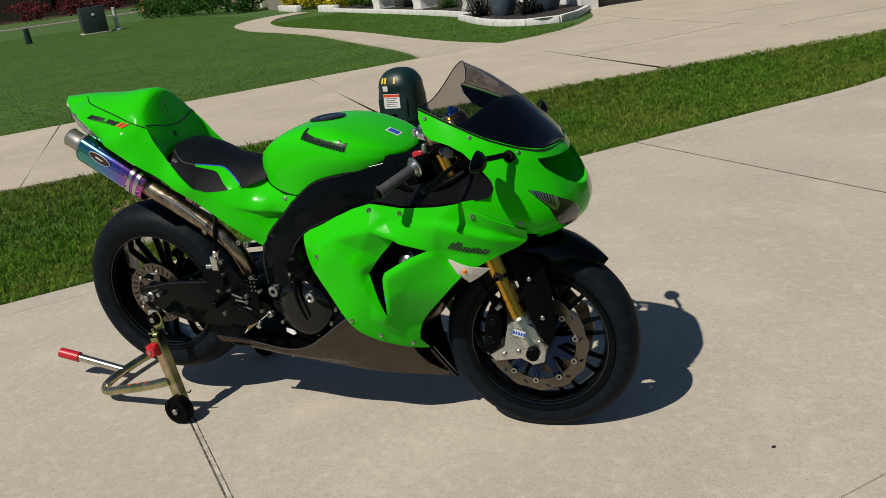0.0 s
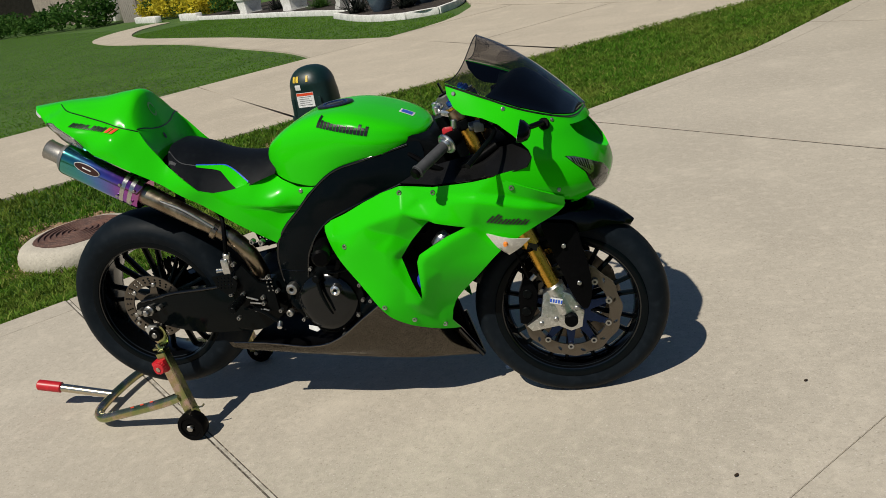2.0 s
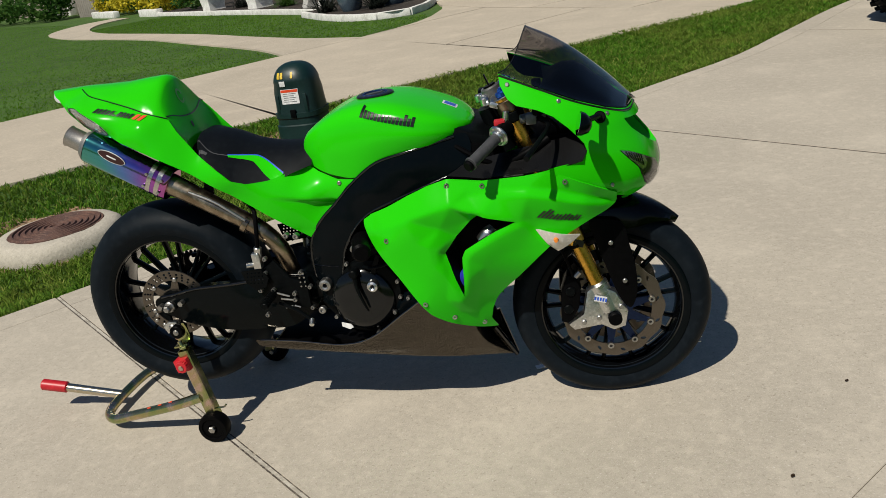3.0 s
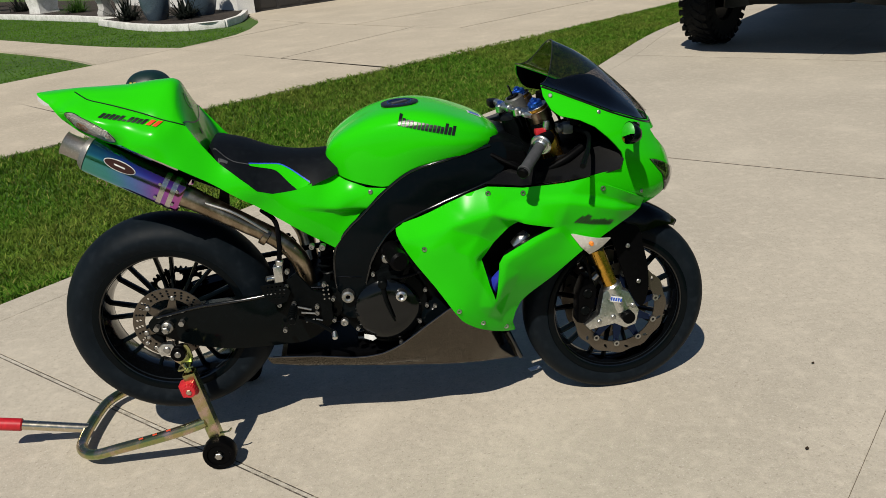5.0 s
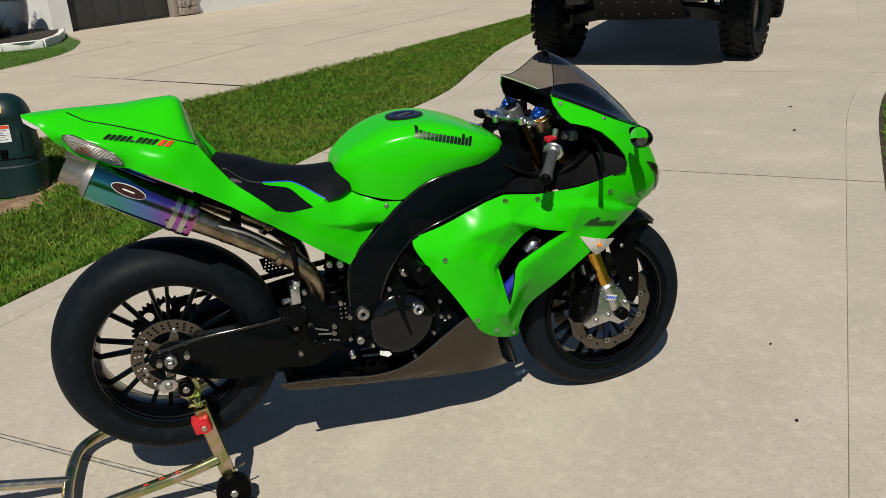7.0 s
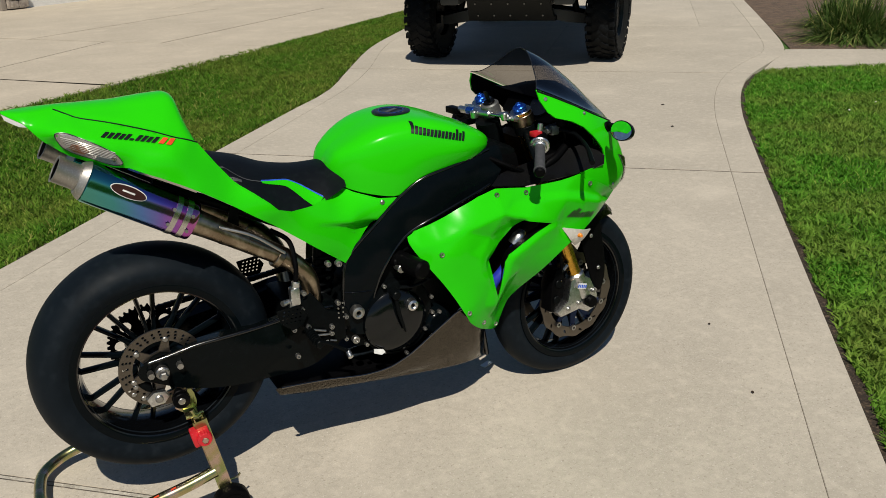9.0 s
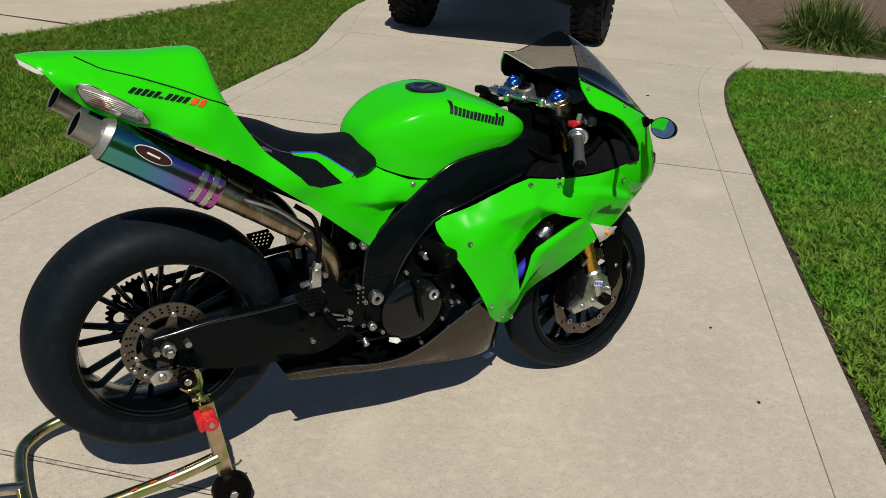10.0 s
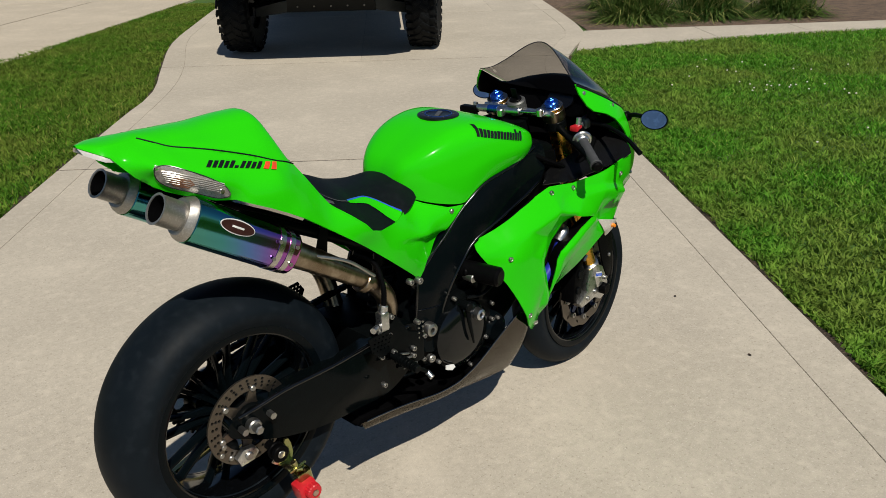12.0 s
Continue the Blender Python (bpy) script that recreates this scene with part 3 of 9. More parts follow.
driveway = thing("driveway", (*xy(2, 0), 0), "pale tan concrete driveway with sawn joints and edge bands", "driveway", kind="structure")
CROSS = [-14, -7.3, -3.7, -0.1, 3.465, 6.95, 10.6, 14.2, 18]
for a, b in zip(CROSS, CROSS[1:]):
    g0 = 0.011 if a == -0.1 else 0.009
    g1 = 0.011 if b == -0.1 else 0.009
    a_, b_ = a + g0 - 0.006, b - g1 + 0.006
    slab(driveway, between(a_, b_, LEFT_EDGE, LEFT_LINE), CONCRETE)
    slab(driveway, between(a_, b_, RIGHT_LINE, RIGHT_EDGE), CONCRETE)
    if a < 6.9:
        slab(driveway, between(a_, b_, LEFT_LINE, RIGHT_LINE), CONCRETE)
    else:
        slab(driveway, between(a_, b_, LEFT_LINE, lambda u: 0.16), CONCRETE)
        slab(driveway, between(a_, b_, lambda u: 0.16, (lambda u: 1.98) if a > 10 else RIGHT_LINE), CONCRETE)
        if a > 10:
            slab(driveway, between(a_, b_, lambda u: 1.98, RIGHT_LINE), CONCRETE)
us = np.linspace(-14, 18, 90)
bed = bmesh.new()
bed.faces.new([bed.verts.new((*xy(u, LEFT_EDGE(u) + 0.02), -0.0024)) for u in us] + [bed.verts.new((*xy(u, RIGHT_EDGE(u) - 0.02), -0.0024)) for u in us[::-1]])
bmesh.ops.triangulate(bed, faces=bed.faces)
part("joint_bed", bed, JOINT, driveway)
# expansion joints across the drive: dark gaps, the one under the stand with its pale filler
fill, gaps = bmesh.new(), bmesh.new()
for u in CROSS[1:-1]:
    v0, v1 = LEFT_EDGE(u) + 0.01, RIGHT_EDGE(u) - 0.01
    m = Matrix.Translation((*xy(u, (v0 + v1) / 2), 0)) @ Matrix.Rotation(TURN_U, 4, "Z")
    box(gaps, (0.03, v1 - v0, 0.012), m @ Matrix.Translation((0, 0, -0.0083)))
    if u == -0.1:
        box(fill, (0.0115, v1 - v0, 0.012), m @ Matrix.Translation((0.001, 0, -0.0082)))
part("joint_gap", gaps, material("dark_joint_grit", (0.11, 0.092, 0.072), 0.95, dark=(0.04, 0.033, 0.027), light=(0.3, 0.26, 0.2), big=5, fine=40), driveway)
part("joint_filler", fill, FOAM, driveway)

# the neighbour's driveway
side_drive = thing("side_driveway", (*xy(2, -7), 0), "wide weathered concrete driveway of the house next door", "driveway", kind="structure")
NJ = [-14, -7.2, -3.8, -0.33, 3.05, 6.16, 8.93]


def nleft(u):
    return -8.82


def tilt_v(v):
    """Cross joints there run slightly askew."""
    return -0.15 * (v + 6.6)


for a, b in zip(NJ, NJ[1:]):
    us = np.linspace(0, 1, 8)
    for va, vb in ((nleft, lambda u: -6.1), (lambda u: -6.1, STRIP_FAR)):
        if b < 6.5 and va is not nleft:
            continue
        if b < 6.5:
            va, vb = nleft, STRIP_FAR
        g = 0.011
        out = [(a + (b - a) * s + tilt_v(va(a)) + (g if s == 0 else -g if s == 1 else 0), va(a + (b - a) * s) + g) for s in us]
        out += [(a + (b - a) * s + tilt_v(vb(a)) + (g if s == 0 else -g if s == 1 else 0), vb(a + (b - a) * s) - g) for s in us[::-1]]
        slab(side_drive, out, CONCRETE_FAR, top=-0.002)
slab(side_drive, [(9.8, -10.7), (9.3, -8.84), (9.1, -7.53), (13.2, -6.62), (13.2, -11.9), (10.6, -11.9)], CONCRETE_FAR, top=-0.002)
slab(side_drive, [(9.09, -7.5), (8.74, -5.2), (13.2, -4.5), (13.2, -6.59)], CONCRETE_FAR, top=-0.002)
slab(side_drive, [(8.73, -5.17), (8.55, STRIP_FAR(8.6)), (13.2, STRIP_FAR(13.2)), (13.2, -4.47)], CONCRETE_FAR, top=-0.002)
slab(side_drive, [(13.21, -11.9), (13.21, -7.56), (20, -7.56), (20, -11.9)], CONCRETE_FAR, top=-0.002)
slab(side_drive, [(13.21, -7.55), (13.21, STRIP_FAR(13.2)), (20, STRIP_FAR(20)), (20, -7.55)], CONCRETE_FAR, top=-0.002)
slab(side_drive, [(6.7, -8.84), (9.26, -8.84), (9.76, -10.6), (9.3, -10.05), (8.5, -9.38), (7.9, -9.04), (7.3, -8.88)], CONCRETE_FAR, top=-0.002)
nb = bmesh.new()
NB_FAR = line([(-14, -8.8), (7.3, -8.84), (7.9, -9.0), (8.5, -9.34), (9.3, -10.0), (9.7, -10.5), (20, -10.8)])
grid(nb, [[(*xy(u, NB_FAR(u)), -0.007), (*xy(u, STRIP_FAR(u) - 0.08), -0.007)] for u in np.linspace(-13.9, 19.9, 140)])
part("joint_bed", nb, JOINT, side_drive)

# the winding walk of the neighbour
low = spline([(5.22, -8.84), (5.6, -10.6), (5.95, -13.8), (6.3, -17.0), (6.35, -19.8), (6.3, -23.4), (6.75, -27.0), (7.6, -29.1), (8.9, -30.6), (10.2, -30.9)], 5)
upp = spline([(6.62, -8.84), (6.52, -10.4), (6.64, -12.4), (6.92, -15.4), (7.05, -19.0), (7.15, -22.8), (7.7, -25.8), (8.6, -28.0), (9.4, -28.9), (10.2, -29.2)], 5)
walk_far = thing("garden_walk", (*xy(6.5, -18), 0), "winding narrow concrete garden walk between lawns", "path", kind="structure")
pieces = 6
for k in range(pieces):
    s = np.linspace(k / pieces, (k + 1) / pieces, 8)
    A = [tuple(np.array(low)[int(round(q * (len(low) - 1)))]) for q in s]
    B = [tuple(np.array(upp)[int(round(q * (len(upp) - 1)))]) for q in s]
    A = [p for i, p in enumerate(A) if i == 0 or p != A[i - 1]]
    B = [p for i, p in enumerate(B) if i == 0 or p != B[i - 1]]
    slab(walk_far, A + B[::-1], CONCRETE_FAR, top=-0.004)

# the front walk on the other side
front_walk = thing("front_walk", (*xy(8.1, 5), 0), "narrow tan concrete front walk with control joints", "path", kind="structure")
WALK_NEAR = eased([(2.2, 7.12), (2.9, 7.42), (3.7, 7.66), (5.0, 7.95), (6.4, 8.1), (9, 8.15), (12, 8.15)])
WALK_FAR = eased([(2.2, 8.5), (2.9, 8.55), (3.7, 8.6), (5.0, 8.62), (6.4, 8.66), (9, 8.7), (12, 8.7)])
WJ = [2.45, 4.2, 5.4, 6.6, 7.8, 9.0, 12]
for a, b in zip(WJ, WJ[1:]):
    vs_ = np.linspace(a + 0.003, b - 0.003, 8)
    near = [(max(WALK_NEAR(v), 7.0), v) for v in vs_]
    far = [(WALK_FAR(v), v) for v in vs_]
    if a < 3:
        near = [(u, max(v, RIGHT_EDGE(u) + 0.006)) for u, v in near]
        far = [(u, max(v, RIGHT_EDGE(u) + 0.006)) for u, v in far]
    slab(front_walk, near + far[::-1], CONCRETE, top=-0.003)

flat([(8.62, 2.9), (8.66, 4), (8.68, 6), (8.72, 12), (16, 12), (16, 8), (17, 6.6), (18, 5.5), (18, 2.9)], -0.02, BED, "planting_bed", "brown pine straw mulch bed along the walk", "mulch bed")


# bare earth in the ragged gap beside the slabs
for curve, sgn, near in ((RIGHT_EDGE, 1, 0.0), (LEFT_EDGE, -1, 0.0)):
    bm = bmesh.new()
    us = np.linspace(-3, 7.05 if sgn > 0 else 12, 160)
    grid(bm, [[(*xy(u, curve(u) - sgn * 0.004), -0.018), (*xy(u, curve(u) + sgn * (0.05 + 0.02 * math.sin(9 * u) + 0.015 * math.sin(23 * u))), -0.026)] for u in us])
    solo("lawn_edge", bm, EARTH, "dark bare earth along the driveway edge", "soil", kind="structure")
for cx, cy, r, nm in ((-2.82, 2.8, 0.5, "dry bare earth round the manhole"), (-1.4, 4.42, 0.46, "dry bare earth round the utility pedestal")):
    bm = bmesh.new()
    rows = []
    for k in range(5):
        rows.append([])
        for i in range(36):
            t = 2 * math.pi * i / 36
            rr = r * (0.2 + 0.2 * k) * (1 + 0.12 * math.sin(5 * t))
            x, y = cx + rr * math.cos(t), cy + rr * math.sin(t)
            rows[-1].append((x, y, float(ground_z(*uv_of(x, y))) + 0.006))
    grid(bm, rows, True)
    solo("bare_patch", bm, STRAW, nm, "soil", kind="structure")

# ---- grass ----
def lawn(name, label, region, count, height, width, seed, lean=0.5, leaf=GRASS):
    """Loose blades over a stretch of lawn: region(rng, n) gives their places."""
    rng = np.random.default_rng(seed)
    P = region(rng, count)
    n = len(P)
    a = rng.uniform(0, 2 * np.pi, n)
    x, y = P[:, 0], P[:, 1]
    tuft = np.sin(41 * x + 3 * np.sin(17 * y)) + np.sin(37 * y + 3 * np.sin(23 * x) + 1) + np.sin(29 * (x + y) + 2 * np.sin(31 * (x - y)))
    h = height * rng.uniform(0.55, 1.25, n) * (1 + 0.2 * tuft)
    w = width * rng.uniform(0.7, 1.3, n)
    side = np.c_[np.cos(a), np.sin(a), np.zeros(n)]
    t = rng.uniform(0, 2 * np.pi, n)
    bend = np.c_[np.cos(t), np.sin(t), np.zeros(n)] * (h * rng.uniform(0.1, 1, n) * lean)[:, None]
    up = np.c_[np.zeros(n), np.zeros(n), h]
    base = np.c_[P, ground_z(*uv_of(P[:, 0], P[:, 1])) + 0.002]
    v0, v1 = base - side * w[:, None] / 2, base + side * w[:, None] / 2
    mid = base + up * 0.6 + bend * 0.35
    v2, v3 = mid + side * w[:, None] * 0.4, mid - side * w[:, None] * 0.4
    tip = base + up * 0.95 + bend
    V = np.stack([v0, v1, v2, v3, tip], 1).reshape(-1, 3)
    k = np.arange(n)[:, None] * 5
    quads = (k + np.array([[0, 1, 2, 3]]))
    tris = (k + np.array([[3, 2, 4]]))
    me = bpy.data.meshes.new(name)
    me.vertices.add(len(V))
    me.vertices.foreach_set("co", V.ravel())
    loops = np.concatenate([quads, tris], 1).ravel()
    me.loops.add(len(loops))
    me.loops.foreach_set("vertex_index", loops)
    me.polygons.add(2 * n)
    starts = (np.arange(n)[:, None] * 7 + np.array([[0, 4]])).ravel()
    me.polygons.foreach_set("loop_start", starts)
    me.update(calc_edges=True)
    me.materials.append(leaf)
    ob = new(name, me)
    return tagged(ob, label, "grass", kind="stuff")


def uv_points(u, v):
    return np.c_[UX * u + UY * v, UY * u - UX * v]


def clumped(u, v, rng, strength=0.5):
    """Thins the blades in soft patches."""
    f = 0.5 + 0.25 * np.sin(3.1 * u + 1.7 * np.sin(2.3 * v)) + 0.25 * np.sin(4.3 * v + 1.3 * np.sin(3.7 * u) + 1)
    return rng.uniform(0, 1, len(u)) > strength * (1 - f)


def strip_region(rng, n):
    u = rng.uniform(-1.6, 12.5, n)
    lo, hi = np.interp(u, ULIST, [STRIP_FAR(q) for q in ULIST]) + 0.01, np.interp(u, ULIST, [LEFT_EDGE(q) for q in ULIST]) - 0.022 - 0.02 * rng.uniform(0, 1, n) * (1 + np.sin(9 * u))
    v = lo + (hi - lo) * rng.uniform(0, 1, n)
    x, y = UX * u + UY * v, UY * u - UX * v
    ok = clumped(u, v, rng, 0.35) & (np.hypot(x + 2.75, y - 2.85) > 0.46 + 0.04 * np.sin(5 * np.arctan2(y - 2.85, x + 2.75))) & (np.hypot(x + 1.4, y - 4.42) > 0.38 * rng.uniform(0.8, 1.15, n) + 0.06 * np.sin(4 * np.arctan2(y - 4.42, x + 1.4)))
    return np.c_[x, y][ok]


def right_region(rng, n):
    u = rng.uniform(-0.3, 8.2, n)
    v = 2.05 + 7.5 * rng.power(0.62, n)
    lo = np.interp(u, ULIST, [RIGHT_EDGE(q) for q in ULIST]) + 0.034 + 0.02 * rng.uniform(0, 1, n) * (1 + np.sin(9 * u))
    vs = np.linspace(2, 10, 60)
    top = np.interp(v, vs, [WALK_NEAR(q) for q in vs]) - 0.012
    ok = (v > lo) & (u < top) & clumped(u, v, rng, 0.3)
    return uv_points(u[ok], v[ok])


def far_region(rng, n):
    """The neighbour's front lawn, denser towards the driveway."""
    v = -8.86 - 42 * rng.power(0.7, n)
    u = rng.uniform(-4, 9, n)
    top = np.interp(-v, [9.06, 10.6, 13.8, 17, 19.8, 23.4, 27, 29.1, 32, 50], [5.2, 5.55, 5.9, 6.25, 6.3, 6.25, 6.7, 7.5, 9, 9])
    ok = u < top
    return uv_points(u[ok], v[ok])


def isle_region(rng, n):
    v = rng.uniform(-26, -8.86, n)
    u = rng.uniform(6.5, 10.4, n)
    lo = np.interp(-v, [8.84, 10.4, 12.4, 15.4, 19, 22.8, 25.8], [6.65, 6.55, 6.67, 6.95, 7.08, 7.18, 7.75])
    hi = np.interp(-v, [8.86, 9.0, 9.35, 10.0, 10.5, 11, 12, 13.8, 14.6, 15.2, 20.5, 26.6], [7.0, 7.75, 8.4, 8.85, 8.6, 8.3, 8.36, 8.75, 9.0, 9.3, 9.95, 10.4])
    ok = (u > lo) & (u < hi)
    return uv_points(u[ok], v[ok])


ULIST = np.linspace(-14, 20, 120)
lawn("lawn_strip", "strip of thick green grass between two driveways", strip_region, 330000, 0.04, 0.0095, 1, 1.4)
lawn("front_lawn", "mown green lawn with paler worn patches beside the driveway", right_region, 290000, 0.032, 0.011, 2, 1.6, GRASS_LUSH)
lawn("side_lawn", "smooth mown lawn of the house next door", far_region, 170000, 0.016, 0.012, 3, 1.3, GRASS_FAR)
lawn("garden_lawn", "narrow lawn between walk and white stone edging", isle_region, 60000, 0.016, 0.012, 4, 1.3, GRASS_FAR)


def street_region(rng, n):
    """Lawn on both sides of the driveway, towards the street."""
    u = rng.uniform(-9, -0.3, n)
    v = np.where(rng.uniform(0, 1, n) < 0.45, rng.uniform(-5.2, -1.74, n), rng.uniform(2.08, 8, n))
    ok = (v > 0) | ((u < -1.6) & (v > np.interp(u, ULIST, FAR_V) + 0.02))
    return uv_points(u[ok], v[ok])


lawn("street_lawn", "green lawn beside the driveway towards the street", street_region, 100000, 0.05, 0.016, 5, 1.3)

# white clover heads scattered in the front lawn
clover_rng = random.Random(31)
bm = bmesh.new()
for cu, cv, spread, count in ((5.15, 3.65, 0.3, 18), (5.9, 3.9, 0.5, 10), (4.3, 5.0, 1.0, 8), (3.6, 3.4, 0.8, 5)):
    for k in range(count):
        u, v = cu + clover_rng.gauss(0, spread * 0.4), cv + clover_rng.gauss(0, spread)
        if v > 2.4 and u < WALK_NEAR(v) - 0.1:
            p = Vector((*xy(u, v), float(ground_z(u, v)) + 0.034))
            bmesh.ops.create_icosphere(bm, subdivisions=1, radius=0.009, matrix=Matrix.Translation(p) @ Matrix.Diagonal((1, 1, 0.8, 1)))
clover = solo("clover_flowers", bm, material("clover_petal", (0.7, 0.68, 0.6), 0.8), "tiny white clover heads scattered in the lawn", "flowers", kind="stuff")

# ---- the house next door ----
def uvm(u, v, z=0.0, turn=0.0):
    """A pose on the plan, with x along the driveway."""
    return Matrix.Translation((*xy(u, v), z)) @ Matrix.Rotation(TURN_U + turn, 4, "Z")


def uv_box(bm, u0, u1, v0, v1, z0, z1, bevel=0.0):
    c = xy((u0 + u1) / 2, (v0 + v1) / 2)
    return box(bm, (abs(u1 - u0), abs(v1 - v0), z1 - z0), Matrix.Translation((*c, (z0 + z1) / 2)) @ Matrix.Rotation(TURN_U, 4, "Z"), bevel)


house = thing("neighbour_house", (*xy(13, -14), 0), "single-storey white stucco house with a dark side garage door", "house")
bm = bmesh.new()
uv_box(bm, 10.6, 10.85, -17.5, -15.9, -0.05, 2.8)
uv_box(bm, 10.6, 10.85, -14.6, -11.2, -0.05, 2.8)
uv_box(bm, 10.6, 10.85, -15.9, -14.6, -0.05, 0.6)
uv_box(bm, 10.6, 10.85, -15.9, -14.6, 2.0, 2.8)
uv_box(bm, 10.85, 10.98, -11.45, -11.2, -0.05, 2.8)
uv_box(bm, 10.98, 13.3, -11.45, -11.2, 2.25, 2.8)
uv_box(bm, 13.9, 20, -11.45, -11.2, -0.05, 2.8)
uv_box(bm, 10.85, 12.6, -17.5, -17.25, -0.05, 2.8)
uv_box(bm, 12.6, 12.85, -34, -17.25, -0.05, 2.8)
uv_box(bm, 12.85, 20, -34, -33.75, -0.05, 2.8)
uv_box(bm, 19.75, 20, -33.75, -11.45, -0.05, 2.8)
part("wall", bm, STUCCO, house, "white stucco wall")
bm = bmesh.new()
for (u0, u1, v0, v1) in ((10.2, 20.4, -17.9, -10.8), (12.2, 20.4, -34.4, -17.9)):
    a = [(u0, v0, 2.8), (u1, v0, 2.8), (u1, v1, 2.8), (u0, v1, 2.8)]
    um, e = (u0 + u1) / 2, min(3.0, (v1 - v0) / 2)
    b = [(um, v0 + e, 4.6), (um, v1 - e, 4.6)]
    V = [bm.verts.new((*xy(p[0], p[1]), p[2])) for p in a + b]
    for f in ((3, 2, 1, 0), (0, 1, 4), (1, 2, 5, 4), (2, 3, 5), (3, 0, 4, 5)):
        bm.faces.new([V[i] for i in f])
part("roof", bm, ROOF, house, "dark shingle hip roof")
bm = bmesh.new()
uv_box(bm, 10.98, 13.3, -11.4, -11.34, 0.0, 2.25)
door = part("garage_door", bm, DOOR_PAINT, house, "dark brown panelled garage door")
for r in range(4):
    for c in range(4):
        bm = bmesh.new()
        uv_box(bm, 11.05 + 0.57 * c, 11.55 + 0.57 * c, -11.345, -11.325, 0.06 + 0.55 * r, 0.52 + 0.55 * r, 0.01)
        part("panel", bm, DOOR_PAINT, door)
bm = bmesh.new()
uv_box(bm, 13.3, 13.42, -11.36, -11.16, 0, 2.3, 0.01)
part("door_trim", bm, TRIM, house, "taupe door trim")
rng = random.Random(5)
for s in range(7):
    z = 0.0
    for k in range(3 if s % 2 else 2):
        bm = bmesh.new()
        n = 3 if s % 2 else 2
        w = 0.46 / n
        uv_box(bm, 13.43 + w * k + 0.004, 13.43 + w * (k + 1) - 0.004, -11.4, -11.1 + rng.uniform(-0.02, 0.02), 0.02 + 0.16 * s, 0.17 + 0.16 * s, 0.012)
        part("stone", bm, FACET_STONE, house)
bm = bmesh.new()
uv_box(bm, 13.45, 13.88, -11.4, -11.14, 1.14, 2.8)
part("pier", bm, STUCCO, house)
win = part("window", uv_box(bmesh.new(), 10.66, 10.7, -15.86, -14.64, 0.64, 1.98), PANE, house, "white-framed window")
for u0, v0, v1, z0, z1 in ((10.56, -15.98, -15.86, 0.56, 2.08), (10.56, -14.64, -14.52, 0.56, 2.08), (10.56, -15.86, -14.64, 1.98, 2.08), (10.56, -15.28, -15.22, 0.64, 1.98)):
    part("frame", uv_box(bmesh.new(), u0, 10.66, v0, v1, z0, z1, 0.01), WHITE_STONE, win)
part("sill", uv_box(bmesh.new(), 10.5, 10.66, -16.02, -14.48, 0.53, 0.62, 0.012), WHITE_STONE, win, "white sill")

# the house stands askew to the driveways
house.matrix_world = Matrix.Translation((*xy(10.3, -11.75), 0)) @ Matrix.Rotation(radians(-13.3), 4, "Z") @ Matrix.Translation((*[-c for c in xy(10.6, -11.2)], 0)) @ HOME[house]

# bed with white stone edging
bed_run = [tuple(p) for p in spline([(10.4, -11.65), (9.75, -11.02), (9.0, -10.5), (8.5, -10.72), (8.3, -11.4), (8.42, -12.6), (8.75, -13.8), (9.0, -14.65)], 6)]
bed_run2 = [tuple(p) for p in spline([(9.3, -14.5), (9.65, -17), (9.95, -20.5), (10.2, -24), (10.45, -27)], 6)]
bed = thing("garden_bed", (*xy(9.5, -14), 0), "dark mulch garden bed behind white stone edging", "garden bed", kind="structure")
bm = bmesh.new()
poly = bed_run + bed_run2 + [(13.2, -27), (13.0, -17.5), (11.8, -17.5), (10.6, -11.9)]
bm.faces.new([bm.verts.new((*xy(u, v), 0.09)) for u, v in poly])
bmesh.ops.triangulate(bm, faces=bm.faces)
part("mulch", bm, MULCH, bed)
for run in (bed_run, bed_run2):
    P = np.array(run)
    s = np.r_[0, np.cumsum(np.hypot(*np.diff(P, axis=0).T))]
    n = int(s[-1] / 0.6)
    for k in range(n):
        a, b = ((np.interp(q, s, P[:, 0]), np.interp(q, s, P[:, 1])) for q in (s[-1] * (k + 0.002) / n, s[-1] * (k + 0.998) / n))
        d = Vector(xy(*b)) - Vector(xy(*a))
        c = (Vector(xy(*a)) + Vector(xy(*b))) / 2
        bm = bmesh.new()
        box(bm, (d.length + 0.01, 0.1, 0.13 + rng.uniform(-0.005, 0.005)), Matrix.Translation((c.x, c.y, 0.035)) @ Matrix.Rotation(math.atan2(d.y, d.x), 4, "Z"), 0.014)
        part("edging_stone", bm, WHITE_STONE, bed)

# stone bench, pots and planters
bench = thing("stone_bench", (*xy(9.75, -15.2), 0.09), "grey cast-stone garden bench on curved legs", "bench")
part("seat", box(bmesh.new(), (0.4, 1.1, 0.08), uvm(9.75, -15.2, 0.5), 0.02), BENCH_STONE, bench)
for dv in (-0.34, 0.34):
    bm = bmesh.new()
    m = uvm(9.75, -15.2 + dv)
    rows = []
    for z, w in ((0.09, 0.15), (0.15, 0.15), (0.25, 0.1), (0.36, 0.11), (0.46, 0.16)):
        rows.append([m @ Vector((x * w, y * 0.11, z)) for x, y in ((-1, -1), (1, -1), (1, 1), (-1, 1))])
    skin(bm, rows)
    part("leg", bm, BENCH_STONE, bench)


